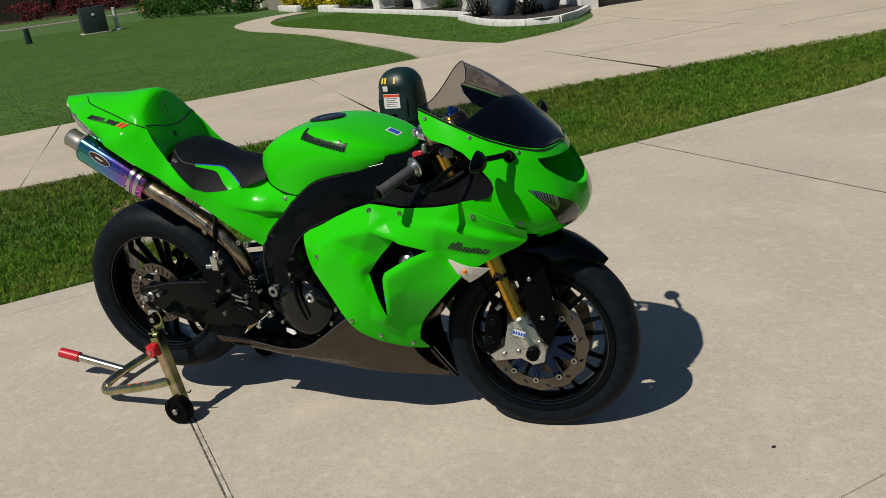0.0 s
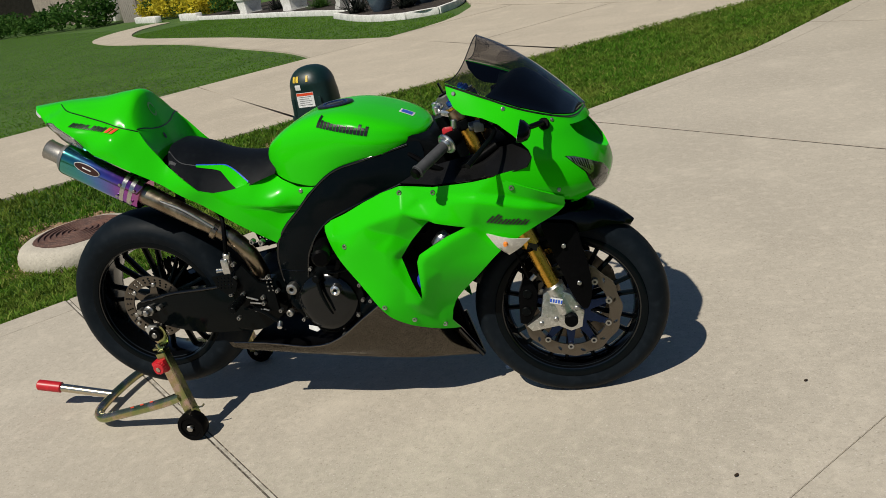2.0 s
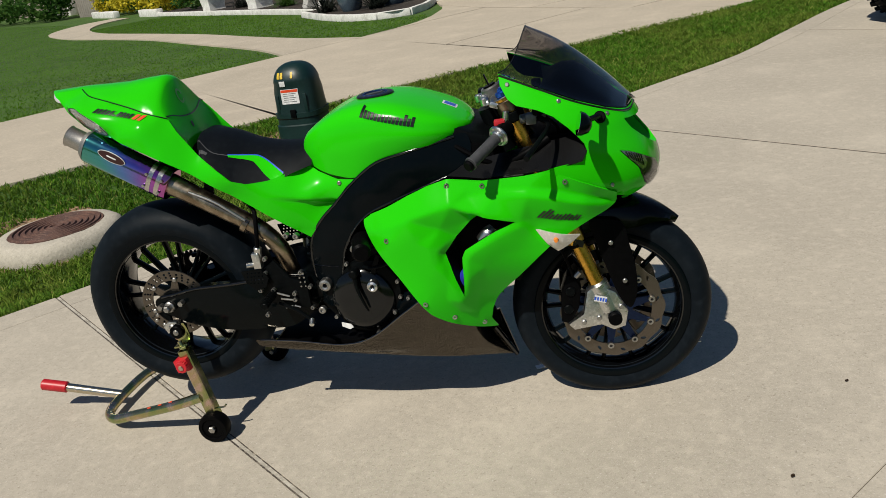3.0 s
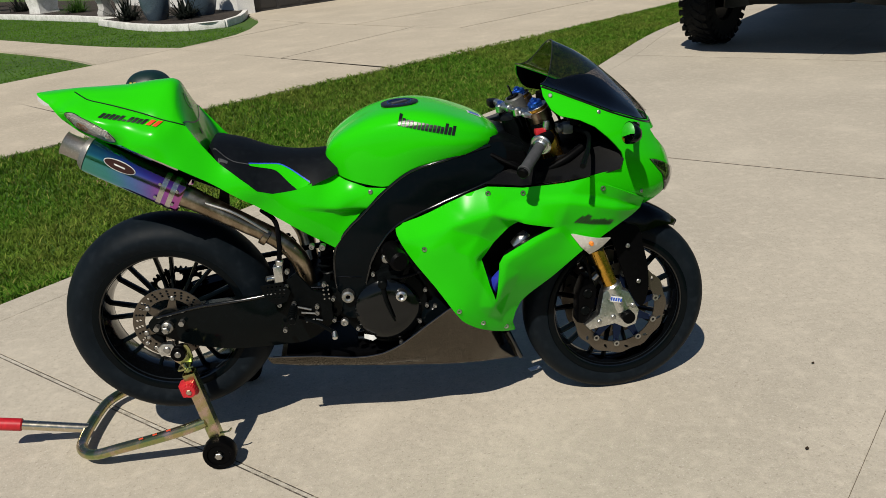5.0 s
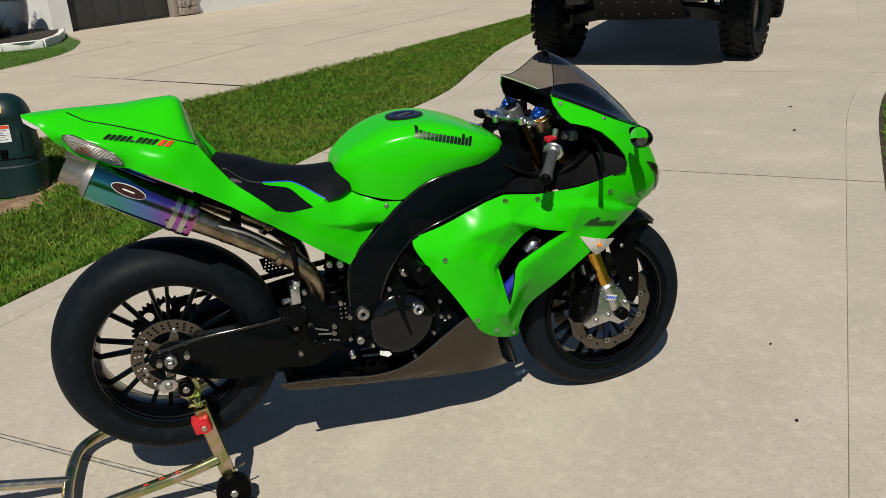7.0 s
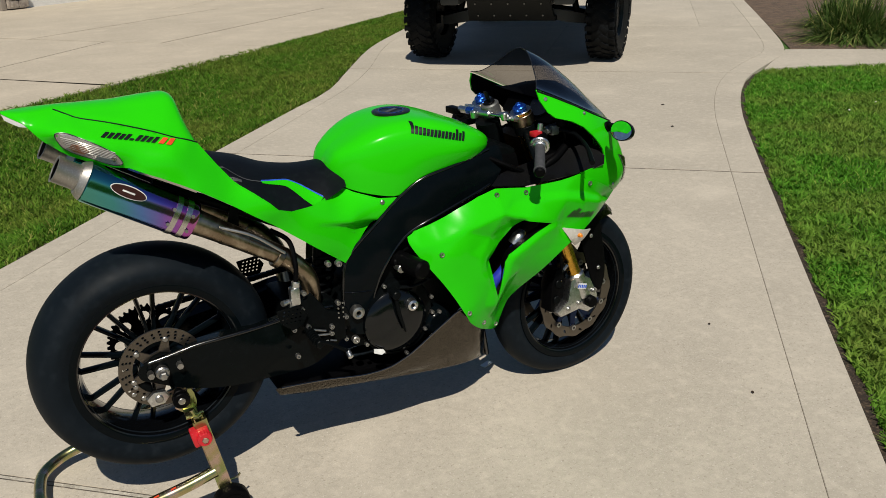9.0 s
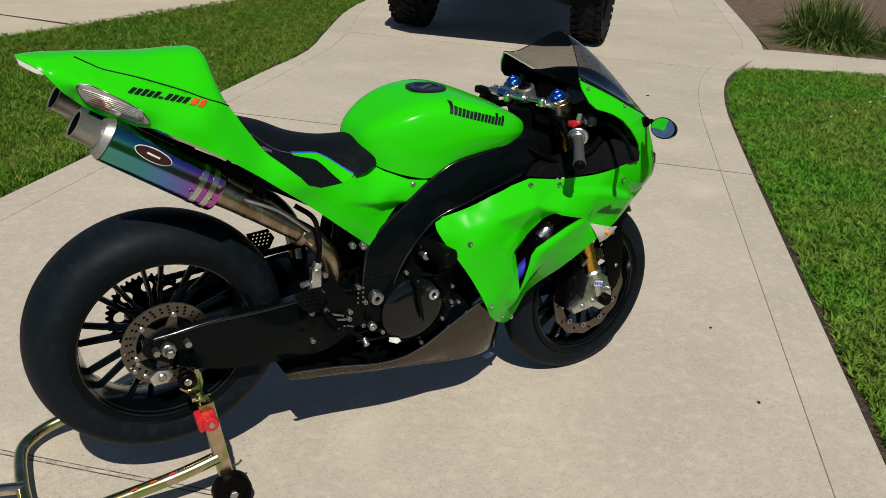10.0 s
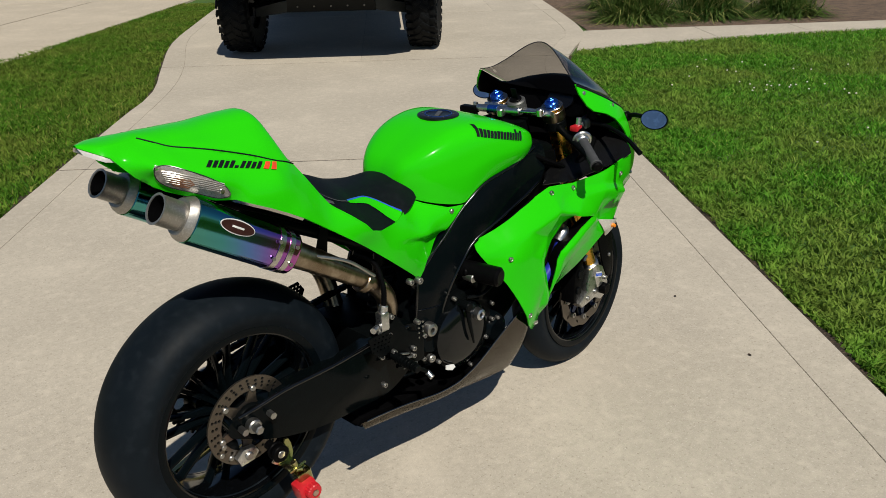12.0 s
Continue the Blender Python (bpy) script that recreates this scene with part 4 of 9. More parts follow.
def pot(u, v, r, h, label):
    t = thing("plant_pot", (*xy(u, v), 0.09), label, "plant pot", "blue pots in the bed")
    c = Vector((*xy(u, v), 0.09))
    prof = [(0.62, 0.0), (0.75, 0.12), (0.92, 0.45), (1.0, 0.75), (1.0, 0.95), (1.06, 0.96), (1.06, 1.0), (0.92, 1.0), (0.9, 0.9), (0.001, 0.9)]
    bm = bmesh.new()
    skin(bm, [ring_of(c + Vector((0, 0, h * z)), Vector((1, 0, 0)), Vector((0, 1, 0)), r * k, 28) for k, z in prof])
    part("body", bm, POT, t, "glazed slate-blue pot")
    return t


def leaves(name, centre, material, label, n, radius, height, leaf, seed, upright=0.5, category="plant", flat_=1.0, group="", wide=0.3):
    """A crown of many small pointed leaves in uneven clumps."""
    r = np.random.default_rng(seed)
    V, F = [], []
    clumps = r.normal(0, 0.45, (max(4, n // 60), 3))
    for k in range(n):
        c = clumps[k % len(clumps)] + r.normal(0, 0.28, 3)
        nrm = np.linalg.norm(c)
        if nrm > 1:
            c = c / nrm * r.uniform(0.8, 1.02)
        p = np.array(centre) + c * np.array([radius, radius * flat_, height / 2]) + np.array([0, 0, height / 2])
        d = r.normal(0, 1, 3)
        d[2] = abs(d[2]) * upright + 0.1
        d /= np.linalg.norm(d)
        s = np.cross(d, r.normal(0, 1, 3))
        s /= np.linalg.norm(s)
        L_ = leaf * r.uniform(0.6, 1.3)
        i = len(V)
        V += [p, p + d * L_ * 0.5 + s * L_ * wide, p + d * L_, p + d * L_ * 0.5 - s * L_ * wide]
        F.append((i, i + 1, i + 2, i + 3))
    ob = raw(name, V, F, material, smooth=False)
    return tagged(ob, label, category, group)


def spiky(name, at, material, label, n, length, width, seed, droop=0.5, category="plant", group="", spread=0.08):
    """A rosette of long arching leaves from one root."""
    r = np.random.default_rng(seed)
    V, F = [], []
    for k in range(n):
        a = r.uniform(0, 2 * np.pi)
        lean = r.uniform(0.1, 1.0) ** 0.7
        L_ = length * r.uniform(0.65, 1.15)
        d = np.array([np.cos(a), np.sin(a), 0.0])
        s = np.array([-np.sin(a), np.cos(a), 0.0]) * width * 0.5
        o = np.array(at) + np.array([*r.normal(0, spread, 2), 0.0])
        i = len(V)
        m = 6
        for j in range(m):
            t = j / (m - 1)
            p = o + d * L_ * lean * t + np.array([0, 0, L_ * (1 - 0.55 * lean) * t - droop * lean * L_ * t * t])
            p[2] = max(p[2], at[2] + 0.01)
            w = (1 - t) ** 0.6 + 0.03
            V += [p - s * w, p + s * w]
        F += [(i + 2 * j, i + 2 * j + 1, i + 2 * j + 3, i + 2 * j + 2) for j in range(m - 1)]
    ob = raw(name, V, F, material)
    return tagged(ob, label, category, group)


pot(8.95, -12.55, 0.3, 0.62, "glazed slate-blue pot with trailing pink flowers")
pot(9.7, -12.1, 0.34, 0.66, "glazed slate-blue pot with an amber shrub")
leaves("potted_flowers", (*xy(8.95, -12.55), 0.62), FLOWER, "trailing pink flowers in a blue pot", 260, 0.24, 0.22, 0.05, 3)
leaves("potted_foliage", (*xy(8.95, -12.6), 0.6), LEAF, "trailing green foliage in a blue pot", 420, 0.3, 0.34, 0.06, 4)
leaves("potted_shrub", (*xy(9.7, -12.1), 0.68), LEAF_YELLOW, "amber-leaved shrub in a blue pot", 500, 0.28, 0.5, 0.06, 5)
spiky("agave", (*xy(8.85, -13.35), 0.09), LEAF_DARK, "dark spiky yucca in the mulch bed", 90, 0.62, 0.045, 6, 0.25, group="dark spiky plants")
spiky("agave", (*xy(9.15, -11.95), 0.09), LEAF_DARK, "dark spiky yucca in the mulch bed", 90, 0.6, 0.045, 7, 0.25, group="dark spiky plants")
spiky("grass_tuft", (*xy(10.3, -17.6), 0.09), LEAF, "green clump of ornamental grass", 260, 0.6, 0.02, 8, 0.5)
for i, v in enumerate((-19.2, -22.4)):
    u = 10.35 + 0.1 * i
    t = thing("planter_box", (*xy(u, v), 0.09), "white square pedestal planter with pink flowers", "planter", "white planters in the bed")
    bm = bmesh.new()
    m = uvm(u, v)
    skin(bm, [[m @ Vector((x * w, y * w, z)) for x, y in ((-1, -1), (1, -1), (1, 1), (-1, 1))] for z, w in ((0.09, 0.26), (0.2, 0.25), (0.46, 0.29), (0.5, 0.34), (0.56, 0.34), (0.56, 0.28), (0.5, 0.26))])
    part("body", bm, WHITE_STONE, t)
    leaves("planter_flowers", (*xy(u, v), 0.52), FLOWER, "pink flowers in a white planter", 240, 0.3, 0.2, 0.06, 9 + i, group="planter flowers")
leaves("dark_shrub", (*xy(10.9, -24.6), 0.05), LEAF, "dark green rounded shrub", 900, 0.8, 0.95, 0.13, 12)
spiky("grass_tuft", (*xy(10.6, -20.8), 0.09), LEAF_DARK, "dark clump of ornamental grass", 160, 0.6, 0.03, 13, 0.4)
for i, (u, v, r_, h_) in enumerate(((11.3, -27.6, 1.0, 1.0), (11.4, -29.4, 0.9, 0.95), (11.6, -32.2, 0.9, 1.15), (11.4, -33.9, 0.9, 1.1))):
    leaves("yellow_shrub", (*xy(u, v), 0.0), LEAF_YELLOW, "bright yellow-leaved rounded shrub", 1500, r_, h_, 0.13, 20 + i, group="yellow shrubs")
    leaves("shrub_shade_foliage", (*xy(u + 0.1, v), 0.0), LEAF, "green inner foliage of a yellow shrub", 500, r_ * 0.85, h_ * 0.8, 0.13, 40 + i, group="inner shrub foliage")
for i, (u0, v0, u1, v1) in enumerate(((10.6, -31.6, 10.9, -35.2), (10.5, -26.9, 10.6, -28.9))):
    bm = bmesh.new()
    d = Vector(xy(u1, v1)) - Vector(xy(u0, v0))
    c = (Vector(xy(u1, v1)) + Vector(xy(u0, v0))) / 2
    box(bm, (d.length, 0.25, 0.26), Matrix.Translation((c.x, c.y, 0.08)) @ Matrix.Rotation(math.atan2(d.y, d.x), 4, "Z"), 0.04)
    solo("edging_kerb", bm, WHITE_STONE, "white painted stone kerb before the shrubs", "edging", "white kerbs")

# ---- beyond the lawn ----
fence = thing("wooden_fence", (*xy(11.4, -38), 0), "weathered grey wooden board fence", "fence")
for k in range(16):
    part("board", box(bmesh.new(), (0.02, 0.135, 1.8), uvm(11.3 + 0.006 * (k % 2), -36.4 - 0.142 * k, 0.87), 0.004), WOOD_GREY, fence)
for k in range(2):
    part("rail", box(bmesh.new(), (0.05, 2.3, 0.09), uvm(11.36, -37.4, 0.4 + 0.9 * k), 0.006), WOOD_GREY, fence)
stone_house = thing("stone_house", (*xy(14, -52), 0), "stone and brick house behind dark hedges", "house")
part("wall", uv_box(bmesh.new(), 12.5, 20, -62, -40, -0.05, 3.0), FACET_STONE, stone_house, "grey stacked-stone wall")
for v in (-44.5, -42.5):
    part("column", uv_box(bmesh.new(), 12.0, 12.4, v - 0.2, v + 0.2, 0, 2.6, 0.02), WHITE_STONE, stone_house)
part("roof", uv_box(bmesh.new(), 11.8, 20.5, -62.5, -39.5, 3.0, 3.3, 0.05), ROOF, stone_house)
for i, (u, v, r_, h_) in enumerate(((10.2, -41.2, 1.4, 1.5), (9.9, -44.0, 1.3, 1.3), (9.6, -46.6, 1.2, 1.1), (9.0, -49.2, 1.1, 0.9), (8.3, -52.5, 1.3, 1.2), (9.4, -56, 1.5, 1.3), (10.6, -39.6, 1.0, 1.6))):
    leaves("hedge_shrub", (*xy(u, v), -0.05), LEAF, "dark green hedge shrub", 900, r_, h_, 0.2, 60 + i, group="hedge shrubs")
tb = thing("transformer_box", (*xy(3.6, -41.6), 0), "dark green pad-mounted utility box on a concrete pad", "utility box")
part("pad", box(bmesh.new(), (1.3, 1.6, 0.06), uvm(3.6, -41.8, -0.01), 0.02), COLLAR, tb)
part("cabinet", box(bmesh.new(), (1.1, 1.45, 1.15), uvm(3.6, -41.8, 0.62), 0.04), BOX_DARK, tb)
part("label", box(bmesh.new(), (0.01, 0.14, 0.1), uvm(3.6, -41.06, 0.85, 0) @ Matrix.Rotation(radians(90), 4, "Z"), 0.0), DECAL_WHITE, tb)
bm = bmesh.new()
o = Vector((*xy(4.6, -41.4), 0))
rod(bm, o - Vector((0, 0, 0.05)), o + Vector((0, 0, 1.05)), 0.09, 14, bevel=0.02)
rod(bm, o - Vector((0, 0, 0.05)), o + Vector((0, 0, 0.06)), 0.22, 14, bevel=0.02)
solo("marker_post", bm, PVC, "pale plastic marker post beside the utility box", "post")
bm = bmesh.new()
o = Vector((*xy(0.6, -40.5), 0))
rod(bm, o - Vector((0, 0, 0.05)), o + Vector((0, 0, 0.66)), 0.15, 12, r2=0.12, bevel=0.03)
solo("cable_pedestal", bm, BOX_GREEN, "short green cable pedestal standing in the lawn", "utility post")
bm = bmesh.new()
o = Vector((*xy(9.5, -66), 0))
rod(bm, o - Vector((0, 0, 0.05)), o + Vector((0, 0, 1.5)), 0.2, 14, r2=0.12, bevel=0.03)
solo("traffic_barrel", bm, ORANGE, "orange plastic marker behind the utility box", "barrel")
side_road = bmesh.new()
uv_box(side_road, -60, 60, -88, -78, -0.06, -0.02)
solo("road", side_road, ROAD, "grey asphalt side street beyond the lawn", "road", kind="structure")
kb = bmesh.new()
uv_box(kb, -60, 60, -77.9, -77.2, -0.05, 0.1, 0.02)
solo("kerb", kb, CONCRETE_FAR, "pale concrete kerb along the side street", "kerb", kind="structure")
brick_house = thing("brick_house", (*xy(2, -125), 0), "distant dark brick house across the street", "house")
part("wall", uv_box(bmesh.new(), -25, 26, -135, -125, -0.05, 4.5), BRICK, brick_house)
part("roof", uv_box(bmesh.new(), -26, 27, -136, -124, 4.5, 6.5, 0.3), ROOF, brick_house)
for u in (-14, -4, 6, 16):
    w_ = part("window", uv_box(bmesh.new(), u - 1.2, u + 1.2, -124.98, -124.9, 0.9, 3.2), PANE, brick_house)
for i, (u, v, r_) in enumerate(((3, -117, 3.0), (8, -118, 2.6), (-4, -116, 2.2), (13, -120, 2.4))):
    leaves("red_shrub", (*xy(u, v), 0), LEAF_RED, "dark red shrub before a brick house", 500, r_, 2.3, 0.5, 90 + i, group="red shrubs")

# ---- utility things in the near strip ----
ped = thing("utility_pedestal", (-1.335, 4.57, -0.2), "dark green domed utility pedestal with warning labels", "utility box")
front = math.atan2(-0.996, -0.09)
pm = Matrix.Translation((-1.335, 4.57, -0.2)) @ Matrix.Rotation(front + math.pi / 2, 4, "Z")


def ped_row(z, w, d, e=3.2):
    pts = []
    for i in range(40):
        t = 2 * math.pi * i / 40
        q = (abs(math.cos(t)) ** e + abs(math.sin(t)) ** e) ** (-1 / e)
        pts.append(pm @ Vector((w * q * math.cos(t), d * q * math.sin(t), z)))
    return pts


bm = bmesh.new()
skin(bm, [ped_row(z, w, w * 0.92) for z, w in ((0, 0.225), (0.22, 0.22), (0.23, 0.208), (0.28, 0.206), (0.29, 0.216), (0.33, 0.216))])
part("base", bm, BOX_GREEN, ped)
bm = bmesh.new()
top = [(0.33, 0.204), (0.4, 0.198), (0.5, 0.194)]
for k in range(1, 13):
    t = math.pi / 2 * k / 12
    top.append((0.545 + 0.197 * math.sin(t), max(0.004, 0.194 * math.cos(t) ** 0.75)))
skin(bm, [ped_row(z, w, w * (0.92 if z < 0.58 else 0.98), 3.2 if z < 0.53 else 2.5) for z, w in top])
part("dome", bm, BOX_GREEN, ped, "", 60)


def ped_front(a, b):
    """Depth of the housing's rounded front at a sideways place and height."""
    zs = [z for z, w in top]
    w = float(np.interp(b, zs, [w for z, w in top]))
    e = float(np.interp(b, [0.5, 0.546], [3.2, 2.5]))
    return w * float(np.interp(b, [0.55, 0.6], [0.92, 0.98])) * max(0.0, 1 - (abs(a) / w) ** e) ** (1 / e)


def ped_patch(a, b, w, h, lift):
    """A thin sticker that follows the rounded front."""
    bm = bmesh.new()
    cols, levels = np.linspace(a - w / 2, a + w / 2, 9), np.linspace(b - h / 2, b + h / 2, 6)
    grid(bm, [[pm @ Vector((x, -ped_front(x, z) - 0.002 - lift, z)) for x in cols] for z in levels])
    return bm


part("label", ped_patch(0, 0.475, 0.165, 0.125, 0.002), DECAL_WHITE, ped, "white warning label")
part("label", ped_patch(0, 0.523, 0.16, 0.022, 0.0035), DECAL_RED, ped, "red label heading")
for k in range(5):
    part("label_bar", ped_patch(-0.01 * (k % 2), 0.5 - 0.017 * k, 0.12 - 0.02 * (k % 2), 0.003, 0.0035), DECAL_BLACK, ped)
part("sticker", ped_patch(-0.05, 0.585, 0.055, 0.045, 0.002), DECAL_WHITE, ped)
for dx, w_ in ((-0.085, 0.024), (-0.05, 0.026), (0.045, 0.02)):
    part("number_bar", ped_patch(dx, 0.652, w_, 0.05, 0.002), YELLOW, ped, "yellow marking, plain bar")
bm = bmesh.new()
box(bm, (0.05, 0.02, 0.07), pm @ Matrix.Translation((0.01, -0.2, 0.33)), 0.008)
part("latch", bm, SATIN, ped)
for x in (-0.13, 0.13):
    part("rib", box(bmesh.new(), (0.03, 0.012, 0.16), pm @ Matrix.Translation((x, -0.17, 0.41)), 0.005), BOX_GREEN, ped)

man = thing("manhole", (-2.75, 2.85, -0.385), "rusty round manhole cover in a raised concrete collar", "manhole")
mc_ = Vector((-2.75, 2.85, -0.385))
bm = bmesh.new()
skin(bm, [ring_of(mc_ + Vector((0, 0, z)), Vector((1, 0, 0)), Vector((0, 1, 0)), r, 48) for r, z in ((0.46, -0.04), (0.475, 0.0), (0.48, 0.05), (0.472, 0.095), (0.452, 0.13), (0.425, 0.15), (0.395, 0.16), (0.345, 0.163), (0.341, 0.15))])
for v in bm.verts:
    v.co.z += 0.006 * noise.noise(v.co * 6) + 0.004 * noise.noise(v.co * 19)
    v.co.xy += 0.012 * Vector((noise.noise(v.co * 5), noise.noise(v.co * 5 + Vector((9, 0, 0)))))
part("collar", bm, COLLAR, man, "rough cast concrete collar")
bm = bmesh.new()
prof = [(0.34, 0.14), (0.34, 0.166)]
for k in range(7):
    r = 0.318 - 0.044 * k
    prof += [(r + 0.005, 0.164), (r, 0.176), (r - 0.014, 0.176), (r - 0.019, 0.164)]
prof += [(0.012, 0.168)]
skin(bm, [ring_of(mc_ + Vector((0, 0, z)), Vector((1, 0, 0)), Vector((0, 1, 0)), r, 48) for r, z in prof])
part("lid", bm, RUST, man, "rusty cast-iron lid with rings")

# plants by the walk
for i, (u, v, n, L_) in enumerate(((9.5, 3.75, 1900, 0.8), (9.65, 4.75, 1700, 0.76), (9.6, 5.8, 1400, 0.7), (10.7, 3.8, 900, 0.74), (10.6, 5.2, 800, 0.7))):
    spiky("liriope", (*xy(u, v), -0.02), LEAF_LONG, "arching clump of variegated lilyturf in the straw bed", n, L_, 0.02, 100 + i, 0.75, group="lilyturf clumps", spread=0.14)

# ---- parked off-road truck ----
truck = thing("pickup_truck", (*xy(9.5, -0.12), 0), "lifted dark off-road truck with knobbly mud tyres, parked facing the street", "truck")


def mud_tyre(u, v, steer, name):
    R, half = 0.47, 0.165
    m = Matrix.Translation((*xy(u, v), R)) @ Matrix.Rotation(TURN_U + steer, 4, "Z")
    c = Vector((0, 0, 0))
    prof = []
    for k in range(13):
        t = math.pi * k / 12
        prof.append((0.22 + 0.235 * math.sin(t) ** 0.42 if 0 < k < 12 else 0.22, half * math.cos(t) * (1 if 0 < k < 12 else 0.8)))
    bm = lathe(bmesh.new(), prof + [(0.215, 0)], c, 48)
    bm.transform(m)
    w = part(name, bm, MUD_RUBBER, truck, "large black mud-terrain tyre", 60)
    # tread blocks in two staggered shoulder rows and two centre rows
    bm = bmesh.new()
    n = 30
    for k in range(n):
        for row, (y, wd, ln, hh, sk) in enumerate(((-0.118, 0.075, 0.058, 0.013, 0.22), (0.118, 0.075, 0.058, 0.013, -0.22), (-0.04, 0.088, 0.045, 0.011, -0.6), (0.04, 0.088, 0.045, 0.011, 0.6))):
            t = 2 * math.pi * (k + 0.5 * (row in (1, 2))) / n
            q = Matrix.Rotation(t, 4, "Y") @ Matrix.Translation((0, y, 0.452 if row > 1 else 0.44)) @ Matrix.Rotation(sk, 4, "Z") @ Matrix.Rotation(-0.35 if y < -0.1 else 0.35 if y > 0.1 else 0, 4, "X")
            box(bm, (ln, wd, hh * 1.6), q, 0.006)
        for s in (-1, 1):
            t = 2 * math.pi * (k + 0.25) / n
            q = Matrix.Rotation(t, 4, "Y") @ Matrix.Translation((0, s * 0.163, 0.39))
            box(bm, (0.05, 0.008, 0.05), q)
    bm.transform(m)
    part("tread", bm, MUD_RUBBER, w)
    bm = lathe(bmesh.new(), [(0.225, 0.12), (0.235, 0.13), (0.235, 0.15), (0.2, 0.14), (0.19, 0.06), (0.07, 0.05), (0.06, 0.09), (0.001, 0.09), (0.001, -0.1), (0.2, -0.1), (0.225, -0.13)], c, 32, False)
    bm.transform(m)
    part("wheel_rim", bm, BLACK, w)


for u, v, st, nm in ((7.75, -1.1, radians(-8), "front_wheel"), (7.75, 0.86, radians(-8), "front_wheel"), (11.35, -1.1, 0, "rear_wheel"), (11.35, 0.86, 0, "rear_wheel")):
    mud_tyre(u, v, st, nm)
C = -0.12


def hull(name, rings, material, parent=None, label=""):
    """rings: u, half-width, z0, z1."""
    bm = bmesh.new()
    skin(bm, [[Vector((*xy(u, C - w), z0)), Vector((*xy(u, C + w), z0)), Vector((*xy(u, C + w), z1)), Vector((*xy(u, C - w), z1))] for u, w, z0, z1 in rings])
    return part(name, bm, material, parent or truck, label, 30)


skid = hull("skid_plate", [(6.95, 0.42, 0.72, 0.75), (7.3, 0.46, 0.46, 0.5), (8.6, 0.42, 0.4, 0.44)], UNDER, None, "black steel skid plate with bolts")
for i in range(5):
    for j in range(2):
        bm = bmesh.new()
        p = Vector((*xy(7.02 + 0.18 * j, C - 0.34 + 0.17 * i), 0.665 - 0.135 * j))
        rod(bm, p, p + Vector((-UX * 0.012, -UY * 0.012, -0.005)), 0.009, 8)
        part("bolt", bm, CAST_GREY, skid)
hull("front_panel", [(6.86, 0.5, 0.72, 1.0), (6.93, 0.56, 0.7, 1.02), (7.05, 0.56, 0.7, 1.02)], UNDER)
for s in (-1, 1):
    bm = bmesh.new()
    uv_box(bm, 6.88, 7.15, C + s * 0.58 - 0.1, C + s * 0.58 + 0.1, 0.66, 1.0, 0.03)
    part("tow_mount", bm, ARM_GREY, truck)
    # lower wishbone
    bm = bmesh.new()
    a, b = Vector((*xy(7.55, C + s * 0.3), 0.52)), Vector((*xy(7.75, C + s * 0.82), 0.42))
    c = Vector((*xy(8.15, C + s * 0.3), 0.5))
    for q in (a, c):
        d = (b - q).normalized()
        w_ = Vector((0, 0, 1)).cross(d).normalized()
        rings = []
        for f, k, hh in ((0, 0.05, 0.05), (0.5, 0.07, 0.06), (1, 0.06, 0.045)):
            p = q.lerp(b, f)
            rings.append([p - w_ * k - Vector((0, 0, hh)), p + w_ * k - Vector((0, 0, hh)), p + w_ * k + Vector((0, 0, hh)), p - w_ * k + Vector((0, 0, hh))])
        skin(bm, rings)
    part("lower_arm", bm, ARM_GREY, truck, "grey lower suspension arm")
    bm = bmesh.new()
    rod(bm, (*xy(7.72, C + s * 0.66), 0.46), (*xy(7.78, C + s * 0.5), 1.1), 0.035, 12)
    part("shock", bm, UNDER, truck)
    bm = bmesh.new()
    rod(bm, (*xy(7.9, C + s * 0.2), 0.58), (*xy(7.9, C + s * 0.86), 0.47), 0.025, 10)
    part("drive_shaft", bm, UNDER, truck)
    bm = bmesh.new()
    box(bm, (0.5, 0.06, 0.1), uvm(9.6, C + s * 0.95, 0.62) @ Matrix.Diagonal((4, 1, 1, 1)), 0.0)
    part("rock_slider", bm, UNDER, truck)
hull("bumper", [(6.55, 0.6, 0.95, 1.12), (6.62, 0.72, 0.86, 1.16), (6.8, 0.98, 0.84, 1.16), (7.0, 1.02, 0.86, 1.16)], UNDER, None, "black steel front bumper")
hull("chassis", [(7.2, 0.42, 0.62, 0.85), (12.2, 0.42, 0.6, 0.85)], UNDER)
hull("transmission", [(8.4, 0.2, 0.46, 0.7), (9.6, 0.18, 0.48, 0.7)], UNDER)
bm = bmesh.new()
rod(bm, (*xy(11.35, C - 0.85), 0.47), (*xy(11.35, C + 0.85), 0.47), 0.05, 14)
box(bm, (0.3, 0.3, 0.3), uvm(11.35, C, 0.47), 0.08)
part("rear_axle", bm, UNDER, truck)
body = hull("body", [(6.85, 0.82, 1.0, 1.42), (7.0, 0.9, 0.98, 1.5), (8.5, 0.94, 0.95, 1.56), (8.6, 0.94, 0.9, 1.58), (12.2, 0.94, 0.9, 1.56), (12.3, 0.9, 1.0, 1.5)], TRUCK, None, "dark painted truck body")
cab = hull("cab", [(8.55, 0.84, 1.56, 1.58), (9.0, 0.74, 1.57, 2.12), (10.6, 0.74, 1.57, 2.14), (10.75, 0.8, 1.57, 1.6)], TRUCK)
part("windscreen", (lambda b: (b.faces.new([b.verts.new((*xy(u, C + v), z)) for u, v, z in ((8.6, -0.72, 1.62), (8.6, 0.72, 1.62), (8.95, 0.66, 2.05), (8.95, -0.66, 2.05))]), b)[1])(bmesh.new()), PANE, cab)
